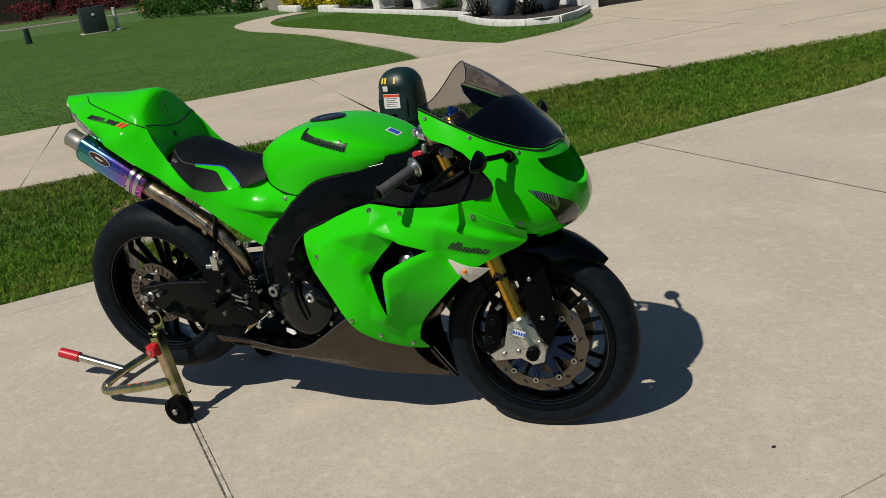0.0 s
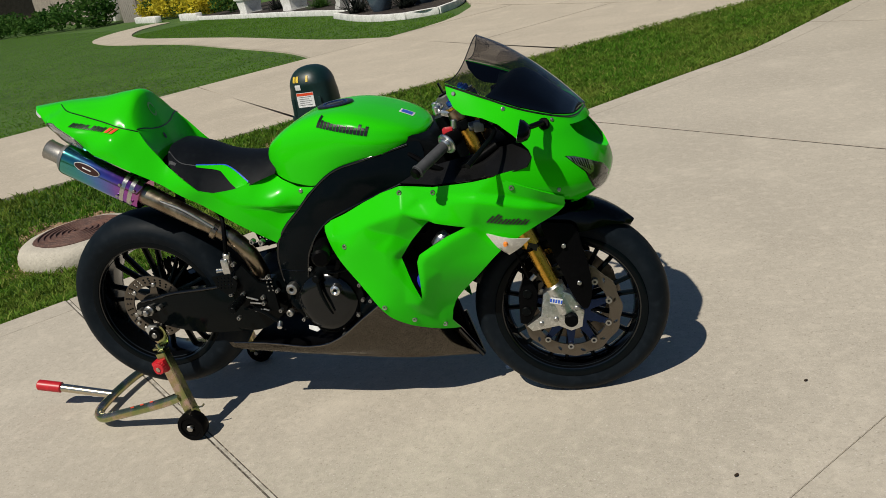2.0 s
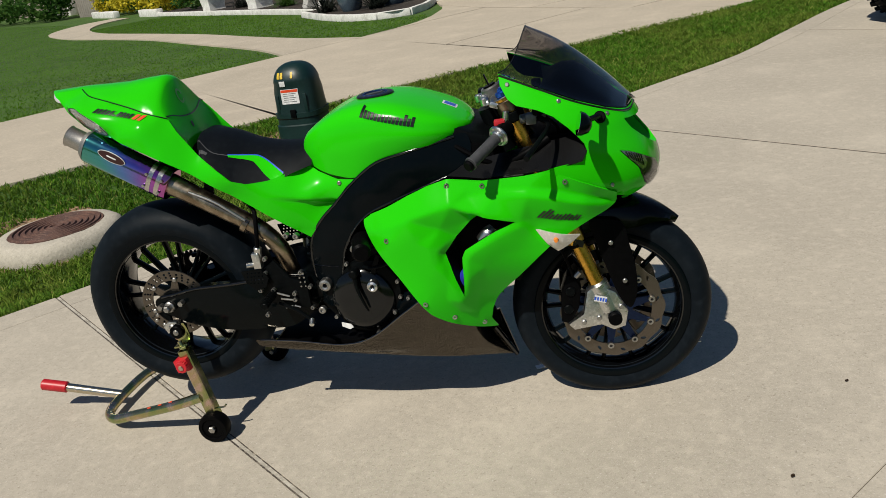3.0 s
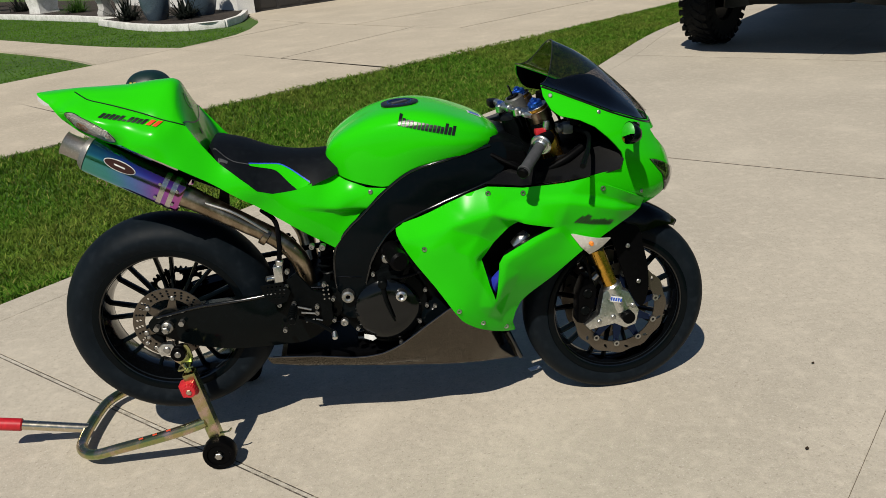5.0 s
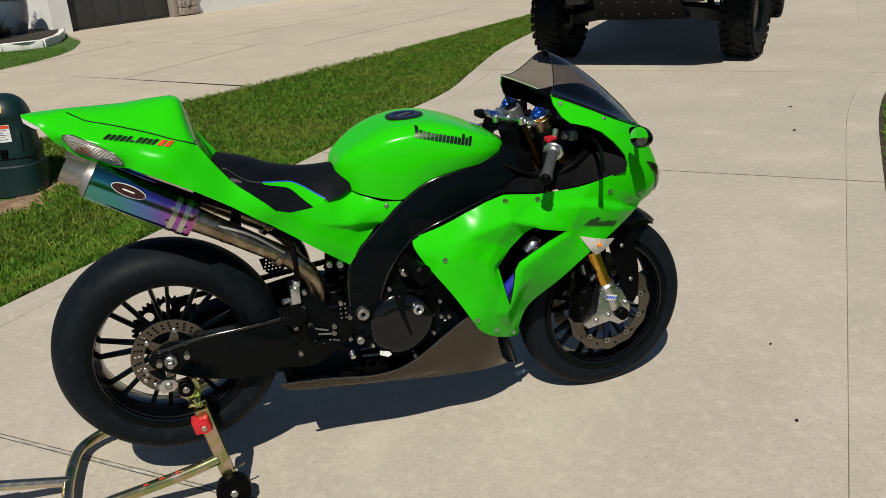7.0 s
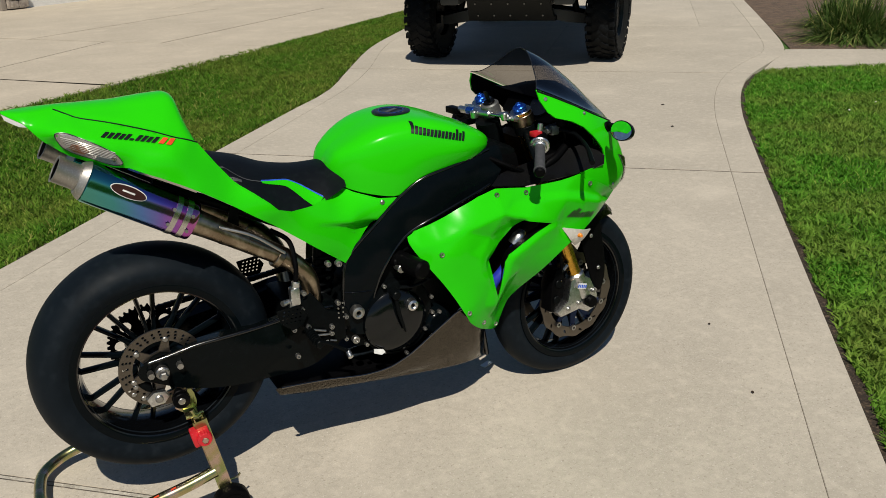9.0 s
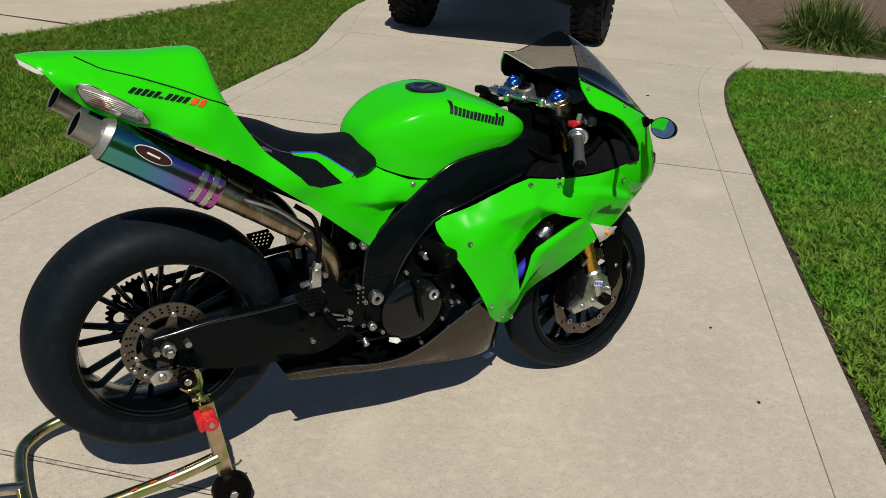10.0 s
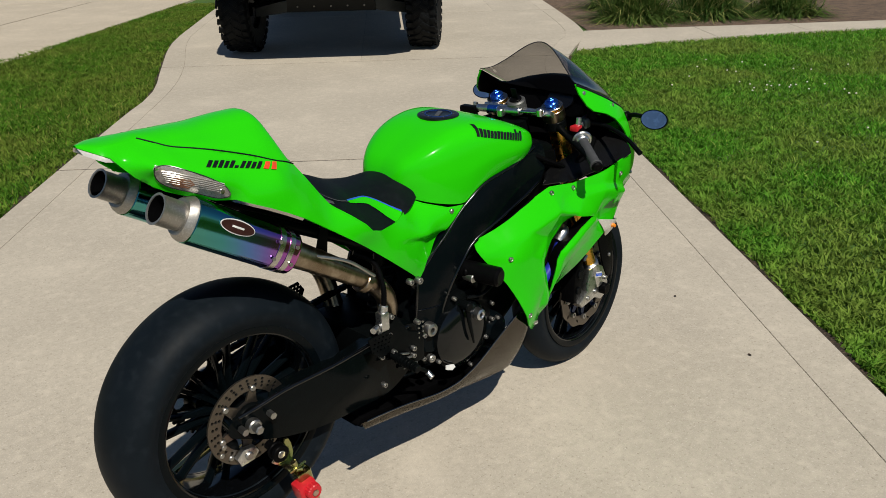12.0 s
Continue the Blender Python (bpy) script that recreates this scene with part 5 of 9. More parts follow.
for s in (-1, 1):
    bm = bmesh.new()
    c = Vector((*xy(7.75, C + s * 0.98), 0.5))
    rows = []
    for k in range(13):
        t = math.pi * k / 12
        p = Vector((*xy(7.75 - 0.66 * math.cos(t), C + s * 0.86), 0.72 + 0.55 * math.sin(t)))
        q = Vector((*xy(7.75 - 0.66 * math.cos(t), C + s * 1.12), 0.7 + 0.53 * math.sin(t)))
        rows.append([p, q])
    grid(bm, rows)
    part("fender_flare", bm, UNDER, truck)
    bm = bmesh.new()
    rod(bm, (*xy(6.82, C + s * 0.6), 1.26), (*xy(6.9, C + s * 0.6), 1.26), 0.09, 20)
    part("headlight", bm, SMOKE_IN, truck)

# ---- motorcycle: wheels ----
bike = thing("motorcycle", (0.7, 0, 0), "bright green sport motorcycle with black frame, raised on a rear stand", "motorcycle")
REAR, FRONT = Vector((0, 0, 0.429)), Vector((1.388, 0, 0.294))


def tyre_profile(R, half, rim):
    """The round section of a slick tyre, with beads on the rim."""
    out = []
    crown = R - rim
    for k in range(25):
        t = math.pi * k / 24
        y = half * math.cos(t)
        r = rim + crown * math.sin(t) ** 0.62
        if k in (0, 24):
            r = rim - 0.002
        # the sidewall draws in towards the bead
        out.append((r, y * (0.76 + 0.24 * float(smooth((r - rim) / 0.05)))))
    out += [(rim - 0.012, -half * 0.66), (rim - 0.012, half * 0.66)]
    return out


def wheel(name, c, R, half, rim, spokes, hub_half, label):
    w = part(name, lathe(bmesh.new(), [(0.042, hub_half), (0.046, hub_half - 0.006), (0.04, hub_half * 0.4), (0.04, -hub_half * 0.4), (0.046, 0.006 - hub_half), (0.042, -hub_half), (0.014, -hub_half), (0.014, hub_half)], c, 28), SATIN, bike, label)
    part("tyre", lathe(bmesh.new(), tyre_profile(R, half, rim), c, 96), RUBBER, w, "black slick racing tyre, slightly scuffed")
    h = half * 0.74
    part("rim", lathe(bmesh.new(), [(rim + 0.004, h), (rim + 0.009, h + 0.004), (rim + 0.004, h + 0.008), (rim - 0.008, h + 0.003), (rim - 0.02, h * 0.45), (rim - 0.024, 0), (rim - 0.02, -h * 0.45), (rim - 0.008, -h - 0.003), (rim + 0.004, -h - 0.008), (rim + 0.009, -h - 0.004), (rim + 0.004, -h), (rim - 0.012, -h * 0.4), (rim - 0.012, h * 0.4)], c, 80), GLOSS, w, "gloss black forged rim")
    for e in (-1, 1):
        part("rim_flange", lathe(bmesh.new(), [(rim - 0.006, e * (h - 0.004)), (rim - 0.004, e * (h + 0.007)), (rim + 0.006, e * (h + 0.0105)), (rim + 0.015, e * (h + 0.0095)), (rim + 0.018, e * (h + 0.004)), (rim + 0.012, e * (h - 0.004))], c, 80), BLACK, w, "gloss black rim flange")
    for k in range(spokes):
        t = 2 * math.pi * (k + 0.3) / spokes
        bm = bmesh.new()
        d, e = Vector((math.cos(t), 0, math.sin(t))), Vector((-math.sin(t), 0, math.cos(t)))
        for s in (-1, 1):
            a = c + d * 0.035 + e * (0.006 * s)
            b = c + d * 0.1 + e * (0.012 * s)
            tip = c + (d * math.cos(0.13 * s) + e * math.sin(0.13 * s)) * (rim - 0.016)
            rings = []
            for p, ww, hh in ((a, 0.009, 0.018), (b, 0.006, 0.015), (tip, 0.0058, 0.013)):
                rings.append([p + e * ww * x + Vector((0, hh * y, 0)) for x, y in ((-1, -0.5), (-0.5, -1), (0.5, -1), (1, -0.5), (1, 0.5), (0.5, 1), (-0.5, 1), (-1, 0.5))])
            skin(bm, rings)
        part("spoke", bm, BLACK, w)
    return w


rear_wheel = wheel("rear_wheel", REAR, 0.32, 0.098, 0.216, 9, 0.1, "wide black rear wheel with Y-shaped spokes")
front_wheel = wheel("front_wheel", FRONT, 0.3, 0.062, 0.216, 9, 0.062, "black front wheel with Y-shaped spokes")

def brake_disc(c, y, r_out, r_in, holes, waves, parent, name="brake_disc", slots=False):
    """A drilled disc with a wavy rim."""
    bm = bmesh.new()
    out = []
    n = 120
    for k in range(n):
        t = 2 * math.pi * k / n
        out.append(((r_out + (0.003 * math.cos(waves * t) if waves else 0)) * math.cos(t), (r_out + (0.003 * math.cos(waves * t) if waves else 0)) * math.sin(t)))
    inner = [(r_in * math.cos(2 * math.pi * k / 60), r_in * math.sin(2 * math.pi * k / 60)) for k in range(60)]
    cut = [inner]
    for k in range(holes):
        if slots:
            t = 2 * math.pi * (k + 0.3) / holes
            q = r_in + (r_out - r_in) * (0.62 if k % 2 else 0.5)
            e, f = (math.cos(t + 0.9), math.sin(t + 0.9)), (-math.sin(t + 0.9), math.cos(t + 0.9))
            cut.append([(q * math.cos(t) + 0.0085 * math.cos(s) * e[0] + 0.004 * math.sin(s) * f[0], q * math.sin(t) + 0.0085 * math.cos(s) * e[1] + 0.004 * math.sin(s) * f[1]) for s in np.linspace(0, 2 * math.pi, 11)[:-1]])
            continue
        for j, rr in enumerate((0.25, 0.5, 0.75) if k % 2 else (0.36, 0.64)):
            t = 2 * math.pi * (k + 0.12 * j) / holes
            q = r_in + (r_out - r_in) * rr
            cut.append([(q * math.cos(t) + 0.0042 * math.cos(s), q * math.sin(t) + 0.0042 * math.sin(s)) for s in np.linspace(0, 2 * math.pi, 7)[:-1]])
    bm = sheet(out, lambda a, b: (c.x + a, y, c.z + b), step=0.02, holes=cut, thick=0.005, inward=(0, 1 if y < 0 else -1, 0))
    return part(name, bm, DISC, parent, "drilled steel brake disc", 30)


def carrier(c, y, arms, turn_, r0, r1, r2, wide, slim):
    """A star-shaped disc carrier cut from one plate."""
    out = []
    for k in range(arms):
        t = 2 * math.pi * k / arms + turn_
        out += [(r * math.cos(t + a), r * math.sin(t + a)) for r, a in ((r1, -wide), (r2, -slim), (r2, slim), (r1, wide))]
    hole = [(r0 * math.cos(a), r0 * math.sin(a)) for a in np.linspace(0, 2 * math.pi, 25)[:-1]]
    return sheet(out, lambda a, b: (c.x + a, y, c.z + b), 0.02, [hole], 0.006, inward=(0, 1 if y < 0 else -1, 0))


brake_disc(REAR, -0.088, 0.112, 0.077, 30, 0, rear_wheel)
bm = carrier(REAR, -0.088, 6, 0.3, 0.03, 0.05, 0.082, 0.3, 0.1)
part("disc_carrier", bm, DISC, rear_wheel, "steel disc carrier with six arms")
for k in range(6):
    t = 2 * math.pi * k / 6 + 0.3
    a = REAR + Vector((0.081 * math.cos(t), -0.085, 0.081 * math.sin(t)))
    bm = bmesh.new()
    rod(bm, a + Vector((0, -0.008, 0)), a + Vector((0, 0.004, 0)), 0.008, 10, bevel=0.002)
    part("disc_bolt", bm, BOLT, rear_wheel)
for s in (-1, 1):
    d = brake_disc(FRONT, s * 0.062 - 0.0025, 0.153, 0.116, 12, 12, front_wheel, slots=True)
    bm = carrier(FRONT, s * 0.062, 10, 0.2, 0.03, 0.06, 0.119, 0.25, 0.06)
    part("disc_carrier", bm, material("dark_blue_carrier", (0.015, 0.03, 0.09), 0.35, metal=0.8), front_wheel, "dark blue disc carrier")
    for k in range(10):
        t = 2 * math.pi * k / 10 + 0.2
        p = FRONT + Vector((0.119 * math.cos(t), s * 0.068, 0.119 * math.sin(t)))
        bm = bmesh.new()
        lathe(bm, [(0.0045, -0.005), (0.0095, -0.005), (0.0105, 0), (0.0095, 0.005), (0.0045, 0.005)], p, 14)
        part("disc_button", bm, BOLT, front_wheel)
# sprocket and chain on the far side
bm = bmesh.new()
out = []
for k in range(41 * 4):
    t = 2 * math.pi * k / (41 * 4)
    r = 0.104 + (0.006 if k % 4 in (1, 2) else -0.002)
    out.append((r * math.cos(t), r * math.sin(t)))
cut = [[(0.075 * math.cos(t0) + 0.016 * math.cos(s), 0.075 * math.sin(t0) + 0.016 * math.sin(s)) for s in np.linspace(0, 2 * math.pi, 13)[:-1]] for t0 in np.linspace(0, 2 * math.pi, 9)[:-1]]
part("sprocket", sheet(out, lambda a, b: (a, 0.098, 0.428 + b), 0.02, cut, 0.006, inward=(0, 1, 0)), SATIN, rear_wheel, "dark toothed rear sprocket", 30)
for z0, z1 in ((0.53, 0.56), (0.33, 0.46)):
    bm = bmesh.new()
    for k in range(26):
        t = (k + 0.5) / 26
        x = 0.02 + 0.5 * t
        box(bm, (0.0205, 0.018, 0.014), Matrix.Translation((x, 0.101, z0 + (z1 - z0) * t)), 0.003)
    part("drive_chain", bm, SATIN, bike, "black drive chain")

# ---- swingarm and rear running gear ----
sw_y = plate_smooth([(-0.05, 0.43, -0.135), (0.1, 0.43, -0.15), (0.1, 0.48, -0.145), (0.1, 0.36, -0.145), (0.3, 0.5, -0.15), (0.3, 0.42, -0.166), (0.3, 0.34, -0.15), (0.5, 0.48, -0.15), (0.5, 0.4, -0.15), (0.2, 0.42, -0.16)])
outline = [tuple(p) for p in spline([(-0.05, 0.45), (0.02, 0.468), (0.116, 0.487), (0.3, 0.502), (0.4, 0.515), (0.5, 0.51), (0.53, 0.46), (0.5, 0.4), (0.42, 0.345), (0.34, 0.335), (0.174, 0.338), (0.06, 0.36), (-0.02, 0.395), (-0.055, 0.415)], 4, True)]
sw = sheet(outline, lambda x, z: (x, sw_y(x, z), z), 0.018, thick=0.05)
arms = pair("swingarm", sw, ARM_BLACK, bike, "black braced aluminium swingarm", 50)
for s in (-1, 1):
    bm = bmesh.new()
    tube(bm, [(x, s * (-sw_y(x, z) - 0.001), z) for x, z in [(float(p[0]), float(p[1])) for p in spline([(-0.03, 0.456), (0.02, 0.465), (0.116, 0.484), (0.3, 0.499), (0.4, 0.511), (0.48, 0.508)], 5)]], 0.0055, 10, 1, False)
    part("arm_edge", bm, GLOSS, arms[0 if s < 0 else 1])
bm = bmesh.new()
box(bm, (0.14, 0.26, 0.13), Matrix.Translation((0.43, 0, 0.45)), 0.02)
part("swingarm_bridge", bm, SATIN, bike)
for s in (-1, 1):
    bm = bmesh.new()
    rod(bm, (0, s * 0.13, 0.428), (0, s * 0.178, 0.428), 0.012, 6, bevel=0.003)
    rod(bm, (0, s * 0.135, 0.428), (0, s * 0.158, 0.428), 0.018, 20, bevel=0.003)
    part("rear_axle_nut", bm, BOLT, bike, "silver rear axle nut")
    bm = bmesh.new()
    rod(bm, (0.031, s * 0.15, 0.361), (0.031, s * 0.2, 0.361), 0.012, 16)
    rod(bm, (0.031, s * 0.178, 0.361), (0.031, s * 0.186, 0.361), 0.022, 20, bevel=0.002)
    rod(bm, (0.031, s * 0.196, 0.361), (0.031, s * 0.206, 0.361), 0.022, 20, bevel=0.002)
    spool = part("stand_spool", bm, PLASTIC, bike, "black paddock stand bobbin")
    bm = bmesh.new()
    rod(bm, (0.031, s * 0.205, 0.361), (0.031, s * 0.2075, 0.361), 0.0095, 18, bevel=0.001)
    rod(bm, (0.031, s * 0.207, 0.361), (0.031, s * 0.21, 0.361), 0.006, 6)
    part("bobbin_bolt", bm, BOLT, spool)
for x, z in ((0.046, 0.44), (-0.03, 0.43)):
    bm = bmesh.new()
    rod(bm, (x, -0.14, z), (x, -0.164, z), 0.009, 6)
    part("adjuster_nut", bm, BOLT, bike)
bm = bmesh.new()
rod(bm, (-0.06, -0.13, 0.43), (-0.03, -0.13, 0.43), 0.005, 8)
part("chain_adjuster", bm, SATIN, bike)
bm = bmesh.new()
prism(bm, [(-0.085, 0.4), (-0.055, 0.405), (-0.03, 0.385), (-0.025, 0.35), (-0.05, 0.335), (-0.08, 0.35)], -0.12, -0.07, 0.006)
caliper_r = part("rear_caliper", bm, SATIN, bike, "small black rear brake caliper")
bm = bmesh.new()
prism(bm, [(-0.05, 0.352), (-0.03, 0.37), (0.0, 0.368), (0.01, 0.35), (-0.005, 0.332), (-0.04, 0.328)], -0.142, -0.126, 0.004)
part("caliper_bracket", bm, ALU, caliper_r, "cast silver caliper bracket")
bm = bmesh.new()
rod(bm, (-0.018, -0.14, 0.35), (-0.018, -0.148, 0.35), 0.011, 18, bevel=0.003)
part("piston_cap", bm, BOLT, caliper_r)
for x_, z_ in ((-0.07, 0.39), (-0.055, 0.352), (-0.078, 0.37)):
    bm = bmesh.new()
    rod(bm, (x_, -0.118, z_), (x_, -0.128, z_), 0.007, 10, bevel=0.002)
    part("bolt", bm, BOLT, caliper_r)
# shock
bm = bmesh.new()
rod(bm, (0.47, -0.02, 0.42), (0.5, -0.02, 0.7), 0.02, 14)
shock = part("rear_shock", bm, SATIN, bike, "black coil-over rear shock")
bm = bmesh.new()
tube(bm, [(0.473 + 0.0011 * k + 0.034 * math.cos(1.05 * k), -0.02 + 0.034 * math.sin(1.05 * k), 0.465 + 0.0045 * k) for k in range(44)], 0.006, 8, 2)
part("coil_spring", bm, SATIN, shock)

# ---- engine and frame ----
bm = bmesh.new()
prism(bm, [(0.5, 0.42), (0.55, 0.35), (0.7, 0.335), (0.85, 0.36), (0.93, 0.42), (0.98, 0.5), (0.92, 0.72), (0.76, 0.74), (0.62, 0.62), (0.52, 0.52)], -0.135, 0.135, 0.02)
engine = part("engine", bm, SATIN, bike, "black four-cylinder engine block")


def cover(c, r, y0, y1, n=40, dome=0.012):
    return lathe(bmesh.new(), [(0.001, y1 + dome * 0.2), (r * 0.62, y1), (r * 0.9, y1 + dome), (r, y1 + dome * 2.2), (r * 1.06, y0), (0.001, y0)], c, n, False)


part("clutch_cover", cover((0.662, 0, 0.425), 0.098, -0.13, -0.186, 44, 0.007), FENDER, engine, "gloss black clutch cover")
bm = bmesh.new()
tube(bm, [(0.655, -0.196, 0.515), (0.66, -0.2, 0.47), (0.672, -0.199, 0.425), (0.68, -0.196, 0.4)], 0.008, 10, radii=[0.0075, 0.006, 0.0045, 0.003])
part("release_arm", bm, SATIN, engine, "gloss black clutch release arm")
bm = bmesh.new()
rod(bm, (0.655, -0.17, 0.522), (0.655, -0.208, 0.522), 0.013, 16, bevel=0.003)
part("release_pivot", bm, SATIN, engine)
bm = bmesh.new()
prism(bm, [tuple(p) for p in spline([(0.6, 0.5), (0.65, 0.545), (0.73, 0.54), (0.78, 0.47), (0.76, 0.36), (0.68, 0.315), (0.6, 0.335), (0.565, 0.41)], 4, True)], -0.165, -0.13, 0.008)
part("clutch_housing", bm, SATIN, engine)
part("ignition_cover", cover((0.8, 0, 0.385), 0.05, -0.13, -0.175), BLACK, engine)
bm = bmesh.new()
lathe(bm, [(0.006, -0.2), (0.01, -0.203), (0.016, -0.2), (0.018, -0.18), (0.006, -0.18)], (0.706, 0, 0.478), 20)
part("oil_filler_cap", bm, ALU, engine, "silver ringed oil filler cap")
for x, z in ((0.777, 0.48), (0.778, 0.43), (0.802, 0.425), (0.753, 0.38), (0.566, 0.375), (0.69, 0.315), (0.63, 0.545)):
    part("cover_bolt", socket_bolt((x, -0.172, z), 0.0062, 0.006, -1), BOLT, engine)
bm = bmesh.new()
prism(bm, [(0.583, 0.36), (0.612, 0.352), (0.618, 0.342), (0.606, 0.336), (0.582, 0.347)], -0.185, -0.182)
part("sticker", bm, DECAL_WHITE, engine, "small white service sticker")
bm = bmesh.new()
prism(bm, [(0.705, 0.52), (0.73, 0.575), (0.745, 0.572), (0.72, 0.515)], -0.19, -0.17, 0.003)
tube(bm, [(0.68, -0.17, 0.53), (0.72, -0.19, 0.535), (0.78, -0.18, 0.545)], 0.005, 8)
part("clutch_lever_arm", bm, SATIN, engine)
for k in range(5):
    bm = bmesh.new()
    box(bm, (0.34 - 0.01 * k, 0.29, 0.006), Matrix.Translation((0.84, 0, 0.58 + 0.028 * k)) @ Matrix.Rotation(radians(-14), 4, "Y"), 0.002)
    part("cylinder_fin", bm, SATIN, engine)
bm = bmesh.new()
for x in (0.8, 0.86, 0.92, 0.98):
    tube(bm, [(x, (x - 0.89) * 0.8, 0.62), (x + 0.08, (x - 0.89) * 0.8, 0.5), (x + 0.03, (x - 0.89) * 0.6, 0.33), (x - 0.15, (x - 0.89) * 0.3, 0.27), (0.55, -0.02, 0.27)], 0.019, 10)
part("exhaust_header", bm, TITAN, bike, "titanium exhaust header pipes")
fr_y = plate_smooth([(1.01, 0.89, -0.125), (1.02, 0.83, -0.14), (0.87, 0.864, -0.158), (0.87, 0.8, -0.172), (0.87, 0.75, -0.168), (0.77, 0.84, -0.155), (0.74, 0.75, -0.172), (0.694, 0.79, -0.15), (0.62, 0.726, -0.15), (0.65, 0.67, -0.166), (0.53, 0.63, -0.142), (0.56, 0.57, -0.158), (0.515, 0.47, -0.142), (0.56, 0.46, -0.156), (0.6, 0.52, -0.15), (0.72, 0.69, -0.165)])
outline = [tuple(p) for p in spline([(1.009, 0.893), (0.873, 0.867), (0.772, 0.843), (0.694, 0.793), (0.619, 0.726), (0.574, 0.687), (0.529, 0.63), (0.513, 0.55), (0.512, 0.456), (0.53, 0.415), (0.565, 0.405), (0.59, 0.44), (0.607, 0.524), (0.64, 0.606), (0.722, 0.685), (0.86, 0.74), (0.989, 0.78), (1.04, 0.83), (1.04, 0.88)], 4, True)]
frame_bm = sheet(outline, lambda x, z: (x, fr_y(x, z), z), 0.016, thick=0.035)
spar = pair("frame_spar", frame_bm, BLACK, bike, "gloss black aluminium frame spar", 60)
for edge_run in ([(1.0, 0.886), (0.873, 0.864), (0.772, 0.84), (0.694, 0.79), (0.619, 0.723), (0.574, 0.684), (0.53, 0.628), (0.516, 0.55), (0.515, 0.456)], [(0.99, 0.787), (0.86, 0.746), (0.722, 0.692), (0.645, 0.61), (0.612, 0.53), (0.594, 0.45)]):
    pts = [(float(p[0]), float(p[1])) for p in spline(edge_run, 5)]
    for s in (-1, 1):
        bm = bmesh.new()
        tube(bm, [(x, s * (-fr_y(x, z) - 0.001), z) for x, z in pts], 0.0045, 10, 1, False)
        part("spar_edge", bm, GLOSS, spar[0 if s < 0 else 1])
bm = bmesh.new()
rod(bm, (1.085, 0, 0.93), (1.12, 0, 0.8), 0.036, 20)
box(bm, (0.14, 0.24, 0.12), Matrix.Translation((1.02, 0, 0.84)) @ Matrix.Rotation(radians(20), 4, "Y"), 0.02)
part("steering_head", bm, SATIN, bike)
for s in (-1, 1):
    bm = bmesh.new()
    tube(bm, [(x, s * (-fr_y(x, z) + 0.0008), z) for x, z in [(0.514 + 0.0105 * k, 0.541 - 0.0012 * k) for k in range(9)]], 0.0012, 6, 1, False)
    part("weld_seam", bm, GLOSS, spar[0 if s < 0 else 1])
for s in (-1, 1):
    bm = bmesh.new()
    lathe(bm, [(0.007, s * 0.172), (0.012, s * 0.174), (0.018, s * 0.172), (0.02, s * 0.166), (0.02, s * 0.15), (0.007, s * 0.15)], (0.548, 0, 0.479), 18)
    part("pivot_bolt", bm, BOLT, bike, "silver swingarm pivot bolt")
    bm = bmesh.new()
    rod(bm, (0.68, s * 0.14, 0.612), (0.716, s * 0.265, 0.61), 0.0275, 24, bevel=0.007)
    rod(bm, (0.664, s * 0.172, 0.615), (0.69, s * 0.19, 0.611), 0.012, 14, bevel=0.003)
    part("frame_slider", bm, PLASTIC, bike, "black crash protector with silver bolt")
    bm = bmesh.new()
    rod(bm, (0.674, s * 0.17, 0.601), (0.674, s * 0.206, 0.601), 0.0125, 14, bevel=0.002)
    part("slider_bolt", bm, BOLT, bike)
for x, z, r in ((0.53, 0.405, 0.0115), (0.466, 0.653, 0.0085), (0.496, 0.648, 0.0095), (0.506, 0.484, 0.0065), (0.501, 0.416, 0.0065), (0.485, 0.532, 0.007)):
    part("bolt", socket_bolt((x, -0.182, z), r, 0.008, -1), BOLT, bike)

# rider foot gear
bm = bmesh.new()
prism(bm, [(0.375, 0.555), (0.37, 0.5), (0.43, 0.42), (0.5, 0.42), (0.5, 0.5), (0.45, 0.52), (0.41, 0.58)], -0.19, -0.178, 0.003)
part("footrest_bracket", bm, SATIN, bike, "black rearset bracket")
cut = []
for i in range(5):
    for j in range(4):
        cx_, cz_ = 0.318 + 0.012 * i + 0.003 * j, 0.515 + 0.011 * j
        cut.append([(cx_ + 0.0032 * math.cos(s), cz_ + 0.0032 * math.sin(s)) for s in np.linspace(0, 2 * math.pi, 7)[:-1]])
part("heel_guard", sheet([(0.305, 0.555), (0.37, 0.56), (0.39, 0.53), (0.375, 0.5), (0.345, 0.49), (0.315, 0.515)], lambda x, z: (x, -0.205, z), 0.02, cut, 0.003), SATIN, bike, "perforated black heel guard", 30)
part("heel_guard", sheet([(0.305, 0.555), (0.37, 0.56), (0.39, 0.53), (0.375, 0.5), (0.345, 0.49), (0.315, 0.515)], lambda x, z: (x, 0.19, z + 0.02), 0.02, cut, 0.003, inward=(0, -1, 0)), SATIN, bike, "perforated black heel guard", 30)
bm = bmesh.new()
rod(bm, (0.39, -0.19, 0.475), (0.395, -0.285, 0.47), 0.011, 14, bevel=0.002)
for k in range(6):
    rod(bm, (0.391, -0.21 - 0.012 * k, 0.474), (0.3915, -0.216 - 0.012 * k, 0.4735), 0.0135, 14)
part("footpeg", bm, SATIN, bike, "black knurled footpeg")
bm = bmesh.new()
tube(bm, [(0.4, -0.195, 0.44), (0.45, -0.2, 0.42), (0.497, -0.203, 0.385)], 0.006, 8)
pedal = part("brake_pedal", bm, SATIN, bike, "black rear brake pedal with silver toe")
bm = bmesh.new()
